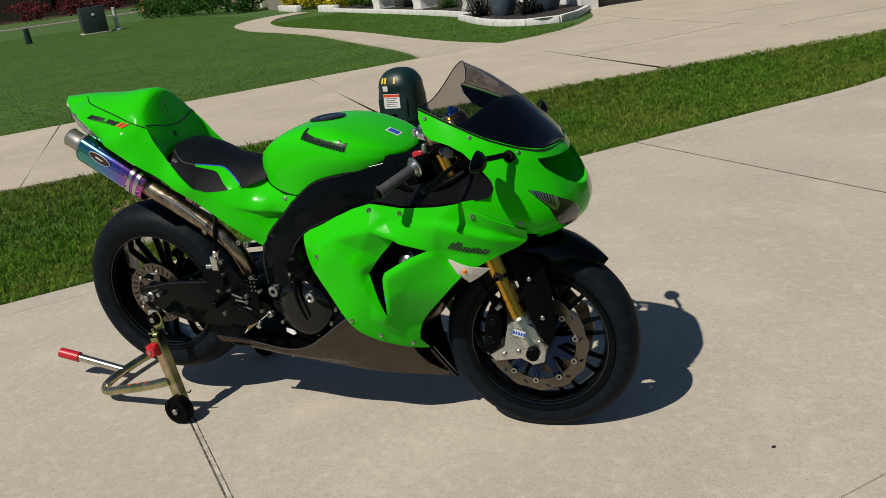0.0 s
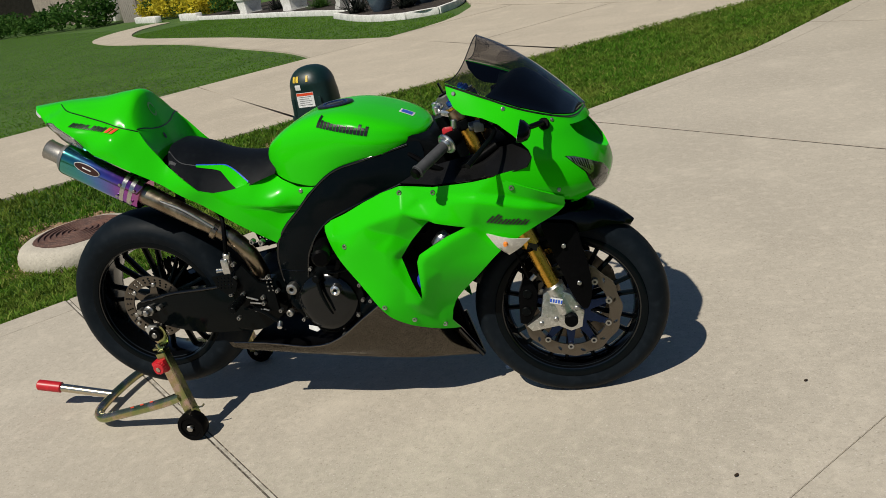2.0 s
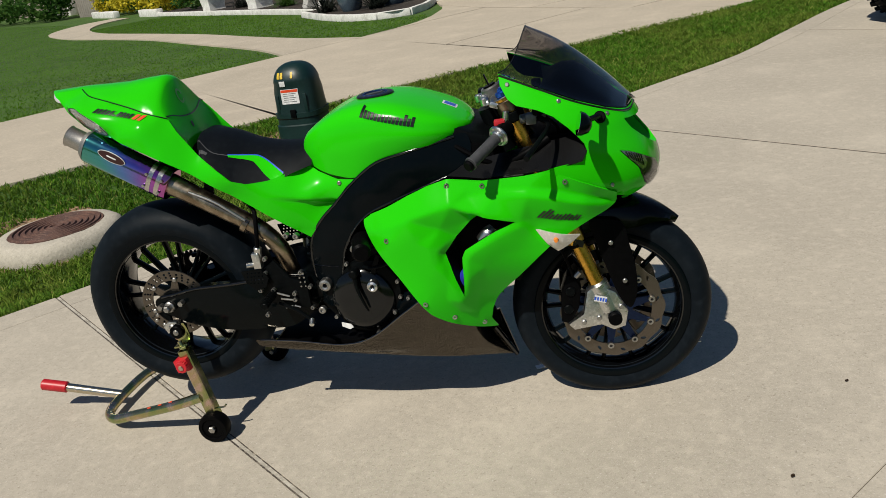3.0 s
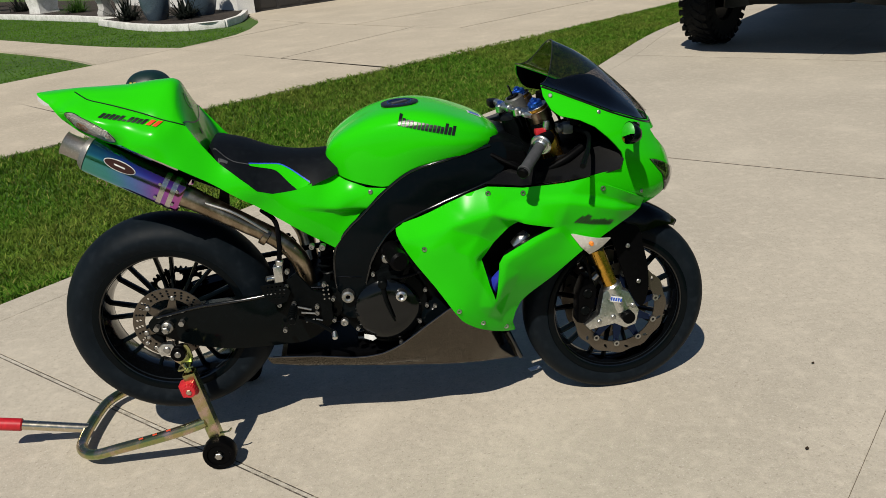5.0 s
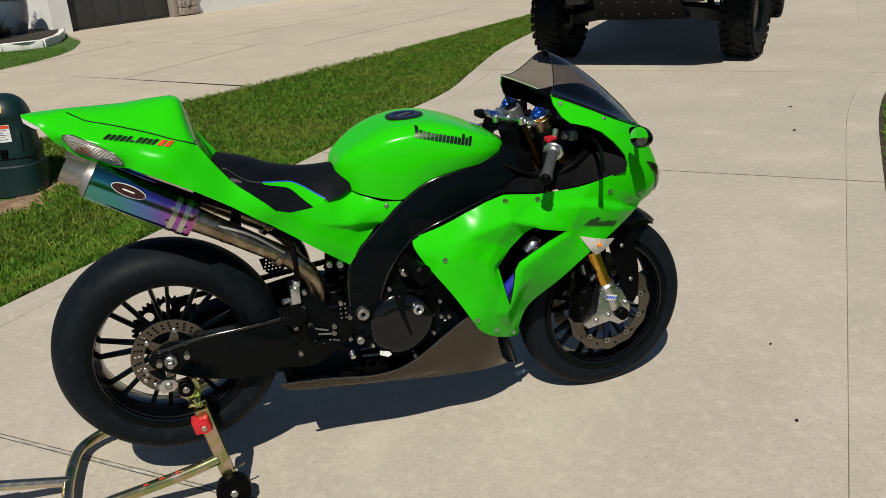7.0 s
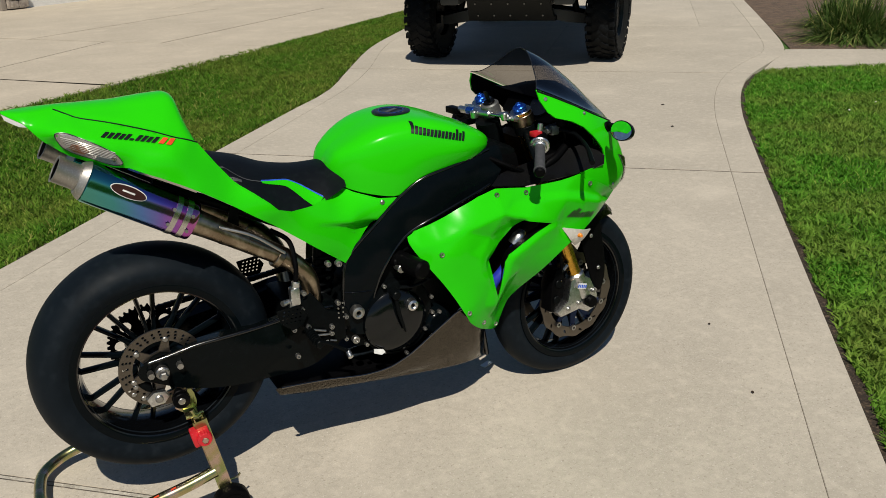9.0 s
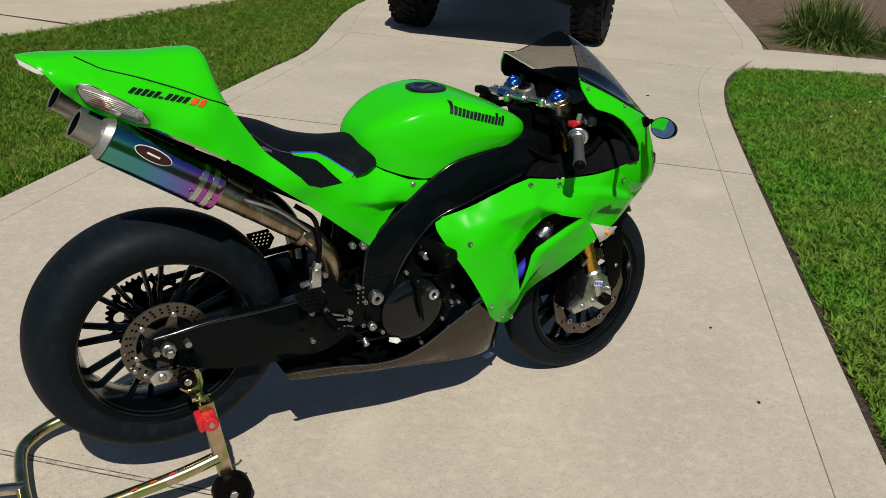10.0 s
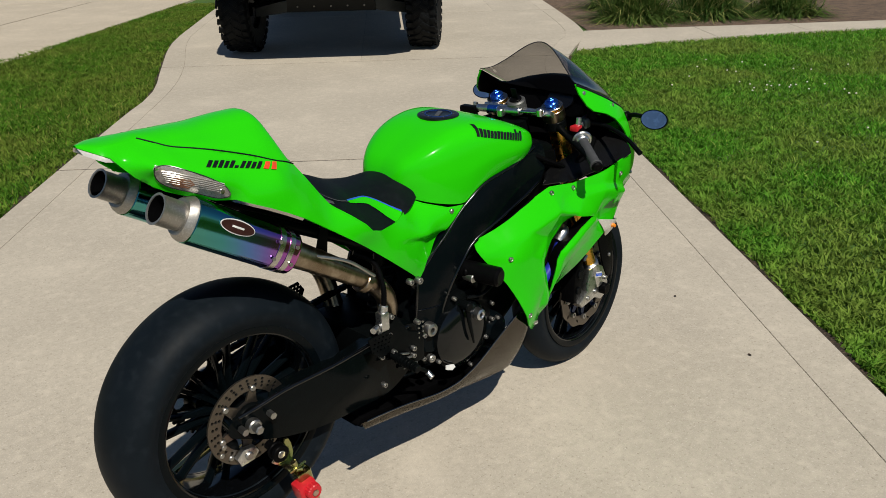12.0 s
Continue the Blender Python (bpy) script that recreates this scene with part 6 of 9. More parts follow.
rod(bm, (0.497, -0.2, 0.385), (0.5, -0.219, 0.372), 0.0085, 12, bevel=0.002)
part("toe_piece", bm, ALU, pedal)
bm = bmesh.new()
rod(bm, (0.355, -0.19, 0.55), (0.37, -0.19, 0.625), 0.012, 12, bevel=0.002)
box(bm, (0.026, 0.026, 0.05), Matrix.Translation((0.362, -0.192, 0.585)), 0.005)
rod(bm, (0.345, -0.19, 0.57), (0.325, -0.2, 0.572), 0.008, 10)
part("rear_master_cylinder", bm, ALU, bike, "cast silver rear brake master cylinder")
bm = bmesh.new()
tube(bm, [(0.37, -0.19, 0.625), (0.375, -0.185, 0.67), (0.37, -0.16, 0.73), (0.33, -0.13, 0.76)], 0.007, 8)
part("reservoir_hose", bm, PLASTIC, bike)
for k in range(8):
    x, z = 0.482 + 0.014 * (k % 2), 0.49 + 0.014 * (k // 2)
    bm = bmesh.new()
    rod(bm, (x, -0.188, z), (x, -0.192, z), 0.0028, 6)
    part("bracket_rivet", bm, BOLT, bike)
for x, z in ((0.387, 0.588), (0.378, 0.541), (0.351, 0.487), (0.392, 0.485), (0.458, 0.47), (0.456, 0.45), (0.355, 0.404)):
    part("bolt", socket_bolt((x, -0.195, z), 0.0072, 0.007, -1), BOLT, bike)
for x0, z0, x1, z1 in ((0.41, 0.455, 0.45, 0.449), (0.42, 0.425, 0.445, 0.43), (0.45, 0.43, 0.468, 0.424), (0.4, 0.475, 0.44, 0.462)):
    bm = bmesh.new()
    rod(bm, (x0, -0.196, z0), (x1, -0.196, z1), 0.003, 8)
    part("linkage_rod", bm, BOLT, bike)

# ---- exhaust ----
def silencer(s):
    can_end, can_front = Vector((-0.1, s * 0.163, 0.976)), Vector((0.13, s * 0.158, 0.832))
    d = (can_front - can_end).normalized()
    side = Vector((0, 1, 0))
    up = side.cross(d).normalized() * -1
    up = up if up.z > 0 else -up

    def section(p, k, w=0.046, h=0.05):
        pts = []
        for i in range(32):
            t = 2 * math.pi * i / 32
            c_, s_ = math.cos(t), math.sin(t)
            q = (abs(c_) ** 2.5 + abs(s_) ** 2.5) ** (-1 / 2.5)
            pts.append(p + side * (w * k * c_ * q) + up * (h * k * s_ * q))
        return pts
    L_ = (can_front - can_end).length
    bm = bmesh.new()
    skin(bm, [section(can_end + d * (L_ * f), k) for f, k in ((0.0, 0.93), (0.01, 0.99), (0.03, 1), (0.5, 1), (0.97, 1), (0.99, 0.99), (1.0, 0.95))])
    can = part("silencer", bm, BURNT, bike, "silencer with burnt titanium rainbow sleeve", 35)
    bm = bmesh.new()
    skin(bm, [section(can_end, 0.97), section(can_end - d * 0.004, 0.94), section(can_end - d * 0.016, 0.76)])
    part("end_cap", bm, SPUN, can, "dull silver end cap")
    bm = bmesh.new()
    a_, b_ = axes(d)
    t0 = can_end - d * 0.012
    t1 = can_end - d * 0.066
    skin(bm, [ring_of(t0, a_, b_, 0.031, 28), ring_of(t1, a_, b_, 0.031, 28), ring_of(t1 - d * 0.003, a_, b_, 0.033, 28), ring_of(t1 - d * 0.003, a_, b_, 0.028, 28), ring_of(t0, a_, b_, 0.0245, 28)], False)
    part("tailpipe", bm, SPUN, can, "brushed steel tailpipe")
    bm = bmesh.new()
    skin(bm, [ring_of(t0 - d * 0.002, a_, b_, 0.0244, 20), ring_of(t0 - d * 0.001, a_, b_, 0.0244, 20)])
    part("tailpipe_core", bm, JOINT, can)
    for f in (0.8, 0.9):
        bm = bmesh.new()
        skin(bm, [section(can_end + d * (L_ * f - 0.007), 1.03), section(can_end + d * (L_ * f + 0.007), 1.03)], True)
        part("strap", bm, STEEL, can, "steel clamp band")
    for f in (0.76, 0.94):
        for j in (-0.5, 0.5):
            p = can_end + d * (L_ * f) + side * (s * 0.047) + up * (0.04 * j)
            bm = bmesh.new()
            rod(bm, p, p + side * (s * 0.004), 0.0045, 8)
            part("rivet", bm, BOLT, can)
    bm = bmesh.new()
    skin(bm, [ring_of(t1 - d * 0.001, a_, b_, 0.0275, 24), ring_of(t0, a_, b_, 0.024, 24)], False)
    part("tailpipe_bore", bm, PLASTIC, can, "black bore of the tailpipe")
    # oval badge, plain
    for k, (ra, rb, mt) in enumerate(((0.044, 0.0155, DECAL_WHITE), (0.0418, 0.0133, BADGE))):
        bm = bmesh.new()
        p = can_end + d * (L_ * 0.34) + side * (s * (0.0465 + 0.001 * k)) + up * 0.02
        skin(bm, [ring_of(p, d, up, ra, 28, rb), ring_of(p + side * (s * 0.0008), d, up, ra, 28, rb)])
        part("badge", bm, mt, can, "plain dark oval badge with pale rim")
    bm = bmesh.new()
    p = can_end + d * (L_ * 0.34) + side * (s * 0.0486) + up * 0.02
    box(bm, (0.03, 0.0006, 0.004), Matrix.Translation(p) @ Matrix.Rotation(-math.asin(d.z), 4, "Y"))
    part("badge_bar", bm, DECAL_WHITE, can)
    bm = bmesh.new()
    tube(bm, [can_front - d * 0.01, can_front + d * 0.05, (0.28, s * 0.155, 0.735), (0.37, s * 0.152, 0.672), (0.42, s * 0.14, 0.6), (0.43, s * 0.11, 0.5), (0.43, s * 0.06, 0.4)], 0.026, 18, 8, radii=[0.034, 0.03, 0.0265, 0.0265, 0.0265, 0.0265])
    pipe = part("exhaust_pipe", bm, TITAN, bike, "straw-brown titanium exhaust pipe")
    for p, q in (((0.2, 0.79), (0.213, 0.782)), ((0.33, 0.7), (0.345, 0.688))):
        bm = bmesh.new()
        rod(bm, (p[0], s * 0.155, p[1] - 0.003), (q[0], s * 0.155, q[1] - 0.003), 0.0305, 20, bevel=0.002)
        part("pipe_clamp", bm, TITAN, pipe)
    bm = bmesh.new()
    tube(bm, [(0.19, s * 0.18, 0.81), (0.27, s * 0.19, 0.775), (0.35, s * 0.185, 0.71)], 0.0045, 8)
    part("spring", bm, BOLT, pipe)
    bm = bmesh.new()
    prism(bm, [(0.21, 0.775), (0.235, 0.86), (0.255, 0.86), (0.245, 0.77)], s * 0.14 - 0.003, s * 0.14 + 0.003, 0.001)
    part("hanger_bracket", bm, SATIN, pipe)
    return can


silencer(-1)
silencer(1)

# ---- tank, seat and tail ----
TX = [0.522, 0.535, 0.56, 0.6, 0.66, 0.72, 0.79, 0.87, 0.94, 0.99, 1.02, 1.035]
ZT = eased([(0.522, 0.88), (0.535, 0.91), (0.56, 0.936), (0.628, 0.975), (0.699, 0.998), (0.785, 1.003), (0.869, 0.988), (0.971, 0.948), (1.02, 0.917), (1.035, 0.9)])
TW = eased([(0.522, 0.046), (0.535, 0.074), (0.56, 0.099), (0.6, 0.125), (0.66, 0.146), (0.75, 0.161), (0.87, 0.172), (0.94, 0.158), (0.99, 0.128), (1.02, 0.09), (1.035, 0.05)])
ZB = eased([(0.522, 0.845), (0.56, 0.832), (0.6, 0.818), (0.66, 0.803), (0.70, 0.8), (0.74, 0.82), (0.79, 0.845), (0.87, 0.862), (1.0, 0.88), (1.035, 0.885)])
TWB = eased([(0.522, 0.045), (0.535, 0.075), (0.6, 0.122), (0.66, 0.14), (0.72, 0.148), (0.87, 0.155), (0.94, 0.145), (1.0, 0.11), (1.035, 0.05)])


def tank_row(x):
    zt, w, zb, wb = ZT(x), TW(x), ZB(x), TWB(x)
    zm = zb + (zt - zb) * 0.42
    drop = zt - zm
    sect = [(0.0, 0.0), (0.3, 0.004), (0.6, 0.035), (0.76, 0.1), (0.88, 0.22), (0.96, 0.48), (1.0, 1.0)]
    pts = [(w * float(a), zt - drop * float(b)) for a, b in spline(sect, 3)]
    for k in range(1, 7):
        t = k / 6
        pts.append((w + (wb - w) * t ** 1.6, zm + (zb - zm) * t))
    return [(x, y, z) for y, z in pts[::-1]] + [(x, -y, z) for y, z in pts[1:]]


bm = bmesh.new()
grid(bm, [tank_row(float(x)) for x in np.interp(np.linspace(0, len(TX) - 1, 46), range(len(TX)), TX)])
ends = [tank_row(TX[0]), tank_row(TX[-1])]
for r in ends:
    bm.faces.new([bm.verts.new(p) for p in r])
bmesh.ops.remove_doubles(bm, verts=bm.verts, dist=1e-5)
tank = part("fuel_tank", bm, GREEN, bike, "glossy bright green fuel tank", 60)
TANK_TREE = tree_of([tank])
bm = bmesh.new()
capm = Matrix.Translation((0.754, 0, ZT(0.754) - 0.0015)) @ Matrix.Rotation(radians(-1), 4, "Y")
lathe(bm, [(0.001, 0.0035), (0.032, 0.0035), (0.037, 0.005), (0.05, 0.0048), (0.055, 0.003), (0.055, -0.012), (0.001, -0.012)], (0, 0, 0), 36, False)
bmesh.ops.transform(bm, matrix=capm @ Matrix.Rotation(radians(90), 4, "X"), verts=bm.verts)
cap = part("filler_cap", bm, DECAL_BLACK, tank, "black anodised quick-release filler cap")
bm = bmesh.new()
for k in range(6):
    t = 2 * math.pi * k / 6
    rod(bm, capm @ Vector((0.041 * math.cos(t), 0.041 * math.sin(t), 0.004)), capm @ Vector((0.041 * math.cos(t), 0.041 * math.sin(t), 0.0058)), 0.0028, 8)
box(bm, (0.05, 0.012, 0.004), capm @ Matrix.Translation((0, 0, 0.004)) @ Matrix.Rotation(0.5, 4, "Z"), 0.0015)
part("cap_screw", bm, CAST_GREY, cap)
# cap ring: its blue colour stands for the blue reflected there
bm = bmesh.new()
lathe(bm, [(0.034, 0.002), (0.034, 0.0056), (0.0365, 0.0056), (0.0365, 0.002)], (0, 0, 0), 36)
bmesh.ops.transform(bm, matrix=capm @ Matrix.Rotation(radians(90), 4, "X"), verts=bm.verts)
part("cap_ring", bm, BLUE_ANO, cap, "thin ring coloured blue for a reflection")


def side_ray(a, b):
    return (a, -1.0, b), (0, 1, 0)


def top_ray(a, b):
    return (a, b, 2.0), (0, 0, -1)


def word_blocks(x0, z0, x1, z1, heights, skew=0.2, gap=0.18):
    """A logo reduced to a row of slanted plain blocks."""
    n = len(heights)
    L_ = math.hypot(x1 - x0, z1 - z0)
    d = ((x1 - x0) / L_, (z1 - z0) / L_)
    up = (-d[1] + skew * d[0], d[0] + skew * d[1])
    out = []
    for i, h in enumerate(heights):
        a, b = L_ * (i + gap / 2) / n, L_ * (i + 1 - gap / 2) / n
        q = lambda s, t: (x0 + d[0] * s + up[0] * t, z0 + d[1] * s + up[1] * t)
        cols = np.linspace(a, b, 5)
        out += [[q(c0, h * f), q(c1, h * f), q(c1, h * (f + 0.25)), q(c0, h * (f + 0.25))] for f in (0, 0.25, 0.5, 0.75) for c0, c1 in zip(cols, cols[1:])]
    return out


part("tank_logo", decal(word_blocks(0.744, 0.972, 0.9, 0.933, [0.027, 0.02, 0.019, 0.019, 0.018, 0.018, 0.019, 0.019, 0.018, 0.019, 0.019, 0.018, 0.027, 0.02, 0.024], 0.1, 0.2), TANK_TREE, side_ray, 0.0016), DECAL_BLACK, tank, "black maker's mark, plain blocks")
part("tank_emblem", decal([[(0.95, 0.017), (0.99, 0.017), (0.99, -0.017), (0.95, -0.017)]], TANK_TREE, top_ray, 0.0008), DECAL_WHITE, tank, "pale rim of the emblem")
part("tank_emblem", decal([[(0.955, 0.012), (0.985, 0.012), (0.985, -0.012), (0.955, -0.012)]], TANK_TREE, top_ray, 0.0016), DECAL_BLUE, tank, "small blue emblem")

side_y = plate_smooth([
    (-0.247, 1.132, -0.012), (-0.238, 1.124, -0.045), (-0.222, 1.119, -0.078), (-0.204, 1.111, -0.1), (-0.19, 1.092, -0.108), (-0.17, 1.068, -0.118), (-0.142, 1.091, -0.155),
    (-0.095, 1.082, -0.176), (-0.061, 1.064, -0.19), (-0.032, 1.044, -0.197), (-0.139, 1.071, -0.142), (-0.129, 1.051, -0.14), (-0.11, 1.038, -0.15), (-0.077, 1.027, -0.168),
    (-0.039, 1.007, -0.175), (-0.029, 1.021, -0.192), (0.0, 1.003, -0.193), (0.023, 0.988, -0.206), (0.065, 0.969, -0.216), (0.105, 0.948, -0.22), (0.145, 0.925, -0.22), (0.184, 0.898, -0.211), (0.24, 0.858, -0.202),
    (-0.135, 1.131, -0.052), (-0.109, 1.121, -0.097), (-0.086, 1.112, -0.113), (-0.047, 1.104, -0.132), (-0.011, 1.095, -0.143), (0.031, 1.082, -0.152), (0.074, 1.067, -0.159), (0.115, 1.05, -0.163), (0.144, 1.04, -0.164), (0.168, 1.028, -0.153),
    (-0.043, 1.086, -0.163), (0.106, 1.036, -0.192), (0.194, 0.988, -0.166), (0.219, 0.952, -0.169), (0.245, 0.916, -0.176), (0.284, 0.888, -0.192), (0.321, 0.858, -0.202), (0.342, 0.834, -0.201),
    (0.325, 0.795, -0.192), (0.4, 0.775, -0.184), (0.47, 0.74, -0.176), (0.528, 0.63, -0.148), (0.695, 0.795, -0.146), (0.649, 0.791, -0.146), (0.6, 0.73, -0.14), (0.56, 0.76, -0.158), (0.534, 0.843, -0.09), (0.49, 0.815, -0.15)])
seam = [(0.168, 1.028), (0.144, 1.04), (0.115, 1.05), (0.074, 1.067), (0.031, 1.082), (-0.011, 1.095), (-0.047, 1.104), (-0.086, 1.112), (-0.109, 1.121), (-0.135, 1.131)]
low_edge = [(-0.247, 1.131), (-0.225, 1.121), (-0.204, 1.111), (-0.19, 1.092), (-0.17, 1.068), (-0.148, 1.05), (-0.122, 1.032), (-0.08, 1.015), (-0.035, 1.0), (0.0, 0.997), (0.023, 0.987), (0.065, 0.968), (0.105, 0.947), (0.145, 0.924), (0.184, 0.897), (0.24, 0.857), (0.325, 0.795), (0.4, 0.735), (0.528, 0.63)]
front_edge = [(0.575, 0.685), (0.62, 0.727), (0.667, 0.775), (0.694, 0.795)]
seat_edge = [(0.534, 0.843), (0.49, 0.828), (0.44, 0.82), (0.38, 0.82), (0.342, 0.834), (0.321, 0.857), (0.284, 0.888), (0.245, 0.917), (0.219, 0.952), (0.194, 0.988)]
outline = low_edge + front_edge + [(0.64, 0.8), (0.58, 0.82)] + seat_edge + seam


def side_place(x, z):
    """The side panel dips below a crease towards the frame."""
    d = float(np.interp(x, [0.4, 0.434, 0.532, 0.6, 0.7], [0.784, 0.777, 0.754, 0.742, 0.735])) - z
    return (x, side_y(x, z) + 0.015 * float(smooth((x - 0.42) / 0.16)) * float(smooth(d / 0.012)) * float(smooth(1.15 - d / 0.08)), z)


tail_bm = sheet(outline, side_place, 0.007)
tail_side = pair("tail_panel", tail_bm, GREEN, bike, "green tail and side panel", 60)
SEAMC = eased([(p[0], p[1]) for p in seam[::-1]])


def hump_row(x):
    zs = SEAMC(x) if x > -0.135 else 1.131
    zt = float(np.interp(x, [-0.247, -0.135, -0.08, 0.0, 0.07, 0.125], [1.1345, 1.1365, 1.134, 1.132, 1.137, 1.138]))
    ys = max(0.008, -side_y(x, zs))
    return [(x, ys * t, zs + (zt - zs) * max(0.0, 1 - abs(t) ** 2.2) ** 0.8) for t in np.linspace(-1, 1, 33)]


bm = bmesh.new()
rows = [hump_row(float(x)) for x in np.linspace(-0.247, 0.115, 34)]
# the front of the hump rolls over and drops to the seat, its sides following seam and side panel
top_row = rows[-1]
across = np.linspace(-1, 1, 33)
FOOT = [(0.168, 1.028), (0.194, 0.988), (0.219, 0.952), (0.245, 0.917), (0.262, 0.903)]


def toward(p, edge, t, k=6):
    w = abs(t) ** k
    return tuple(a * (1 - w) + b * w for a, b in zip(p, edge))


for f in (15, 30, 45, 60, 72):
    q = radians(f)
    ex = 0.115 + 0.053 * math.sin(q) / math.sin(radians(72))
    ez = SEAMC(min(ex, 0.1679))
    ey = -side_y(ex, ez)
    rows.append([toward((p[0] + 0.03 * math.sin(q), p[1], p[2] - 0.026 * (1 - math.cos(q))), (ex, math.copysign(ey, t), ez), t) for p, t in zip(top_row, across)])
roll = rows[-1]
for f in (0.12, 0.25, 0.4, 0.55, 0.7, 0.85, 1.0):
    ez = 1.028 - 0.125 * f
    ex = float(np.interp(-ez, [-p[1] for p in FOOT], [p[0] for p in FOOT]))
    ey = -side_y(ex, ez) - 0.0015
    rows.append([toward((p[0] + (0.196 - p[0]) * f, p[1] + (math.copysign(ey, p[1]) * abs(t) - p[1]) * f, p[2] + (0.935 - p[2]) * f), (ex, math.copysign(ey, t), ez), t, 4) for p, t in zip(roll, across)])
grid(bm, rows)
hump = part("seat_cowl", bm, GREEN, bike, "green single-seat cowl hump", 60)
HUMP_TREE = tree_of([hump])
bm = bmesh.new()
sm = [Vector((x, side_y(x, z) - 0.0006, z)) for x, z in [tuple(p) for p in spline(seam, 4)]]
for s in (1, -1):
    tube(bm, [Vector((p.x, p.y * s, p.z)) for p in sm], 0.0019, 6, 1, False)
part("cowl_seam", bm, RUBBER, hump, "thin black seam line")
bm = bmesh.new()
prism(bm, [(-0.1, 1.06), (-0.09, 1.035), (0.02, 0.99), (0.15, 0.9), (0.2, 0.88), (0.46, 0.72), (0.5, 0.78), (0.2, 0.93), (0.05, 1.02), (-0.06, 1.07)], -0.085, 0.085, 0.01)
part("undertray", bm, PLASTIC, bike, "black plastic undertray")
bm = bmesh.new()
for s in (-1, 1):
    tube(bm, [(0.05, s * 0.12, 0.93), (0.25, s * 0.12, 0.83), (0.45, s * 0.125, 0.72), (0.56, s * 0.13, 0.62)], 0.014, 10)
part("subframe", bm, SATIN, bike, "black tubular subframe")
bm = bmesh.new()
box(bm, (0.006, 0.06, 0.014), Matrix.Translation((-0.236, 0, 1.122)) @ Matrix.Rotation(radians(35), 4, "Y"), 0.004)
part("tail_lamp", bm, PALE, bike, "clear tail lamp strip under the tail tip")
strip = sheet([(-0.246, 1.129), (-0.225, 1.1195), (-0.204, 1.1095), (-0.197, 1.1), (-0.212, 1.103), (-0.241, 1.117)], lambda x, z: (x, min(-0.01, side_y(x, max(z, 1.105)) + 0.005), z), 0.008, thick=0.003)
pair("tail_lamp_edge", strip, SIGNAL_CLEAR, bike, "pale edge of the tail lamp")
# steel strip standing in for the silvery reflection below the panel edge
rim_run = [p for p in low_edge if -0.01 < p[0] < 0.15]
strip = sheet(rim_run + [(x - 0.004, z - 0.0055) for x, z in rim_run[::-1]], lambda x, z: (x, side_y(x, z) + 0.004 + 0.5 * max(0.0, float(np.interp(x, [p[0] for p in rim_run], [p[1] for p in rim_run])) - z), z), 0.008, thick=0.002)
pair("lower_trim", strip, STEEL, bike, "steel strip for the reflection under the tail panel edge")
# tail signal lamps
lamp_outline = [(float(p[0]), float(p[1])) for p in spline([(-0.143, 1.09), (-0.12, 1.09), (-0.095, 1.08), (-0.061, 1.062), (-0.032, 1.042), (-0.02, 1.029), (-0.012, 1.012), (-0.02, 1.006), (-0.039, 1.008), (-0.077, 1.026), (-0.11, 1.039), (-0.13, 1.052), (-0.141, 1.071)], 3, True)]
for s, base in ((-1, 0), (1, 1)):
    bm = sheet(lamp_outline, lambda x, z: (x, side_y(x, z) - 0.0025, z), 0.012, thick=0.003)
    bm = mirrored(bm) if s > 0 else bm
    lamp = part("tail_signal", bm, PALE, bike, "clear tail signal lamp with amber bulb")
    amb = [(-0.112, 1.066), (-0.088, 1.058), (-0.08, 1.046), (-0.09, 1.038), (-0.11, 1.044), (-0.12, 1.055)]
    bm = sheet(amb, lambda x, z: (x, side_y(x, z) - 0.0048, z), 0.012, thick=0.001)
    bm = mirrored(bm) if s > 0 else bm
    part("bulb", bm, AMBER_GLASS, lamp, "amber bulb behind the lens")
    bm = sheet(lamp_outline, lambda x, z: (x, side_y(x, z) - 0.0068, z), 0.012, thick=0.001)
    bm = mirrored(bm) if s > 0 else bm
    part("lens", bm, LENS, lamp)
    bm = bmesh.new()
    ring = lamp_outline + lamp_outline[:1]
    tube(bm, [Vector((x, s * (-side_y(x, z) + 0.003), z)) for x, z in ring], 0.0011, 6, 1, False)
    part("lens_gasket", bm, DECAL_BLACK, lamp)
    for k in range(6):
        g = (k + 0.6) / 6.4
        bm = bmesh.new()
        path = [(-0.136 + 0.114 * q, 1.085 - 0.045 * q ** 1.2 - (0.031 - 0.006 * q) * g) for q in np.linspace(0.02 + 0.1 * g, 0.97, 7)]
        tube(bm, [Vector((x, s * (-side_y(x, z) + 0.0034), z)) for x, z in path], 0.0013, 5, 1, False)
        part("lens_rib", bm, SIGNAL_CLEAR, lamp)
    bm = bmesh.new()
    x, z = -0.03, 1.024
    rod(bm, (x, s * (-side_y(x, z) + 0.002), z), (x, s * (-side_y(x, z) + 0.006), z), 0.0065, 14, bevel=0.0015)
    part("lens_screw", bm, STEEL, lamp)
TAIL_TREE = tree_of(tail_side)
part("model_mark", decal(word_blocks(-0.052, 1.075, 0.068, 1.046, [0.011, 0.011, 0.012, 0.011, 0.012, 0.004, 0.012, 0.012, 0.011, 0.012], 1.1, 0.3), TAIL_TREE, side_ray, 0.002), DECAL_BLACK, tail_side[0], "black model mark, plain blocks")
part("model_mark", decal(word_blocks(0.071, 1.0455, 0.104, 1.0365, [0.0125, 0.0125], 1.0, 0.3), TAIL_TREE, side_ray, 0.002), DECAL_RED, tail_side[0], "orange model mark, plain block")
ring_pts = [(math.cos(t), math.sin(t)) for t in np.linspace(0.2, 2 * math.pi - 0.5, 22)]
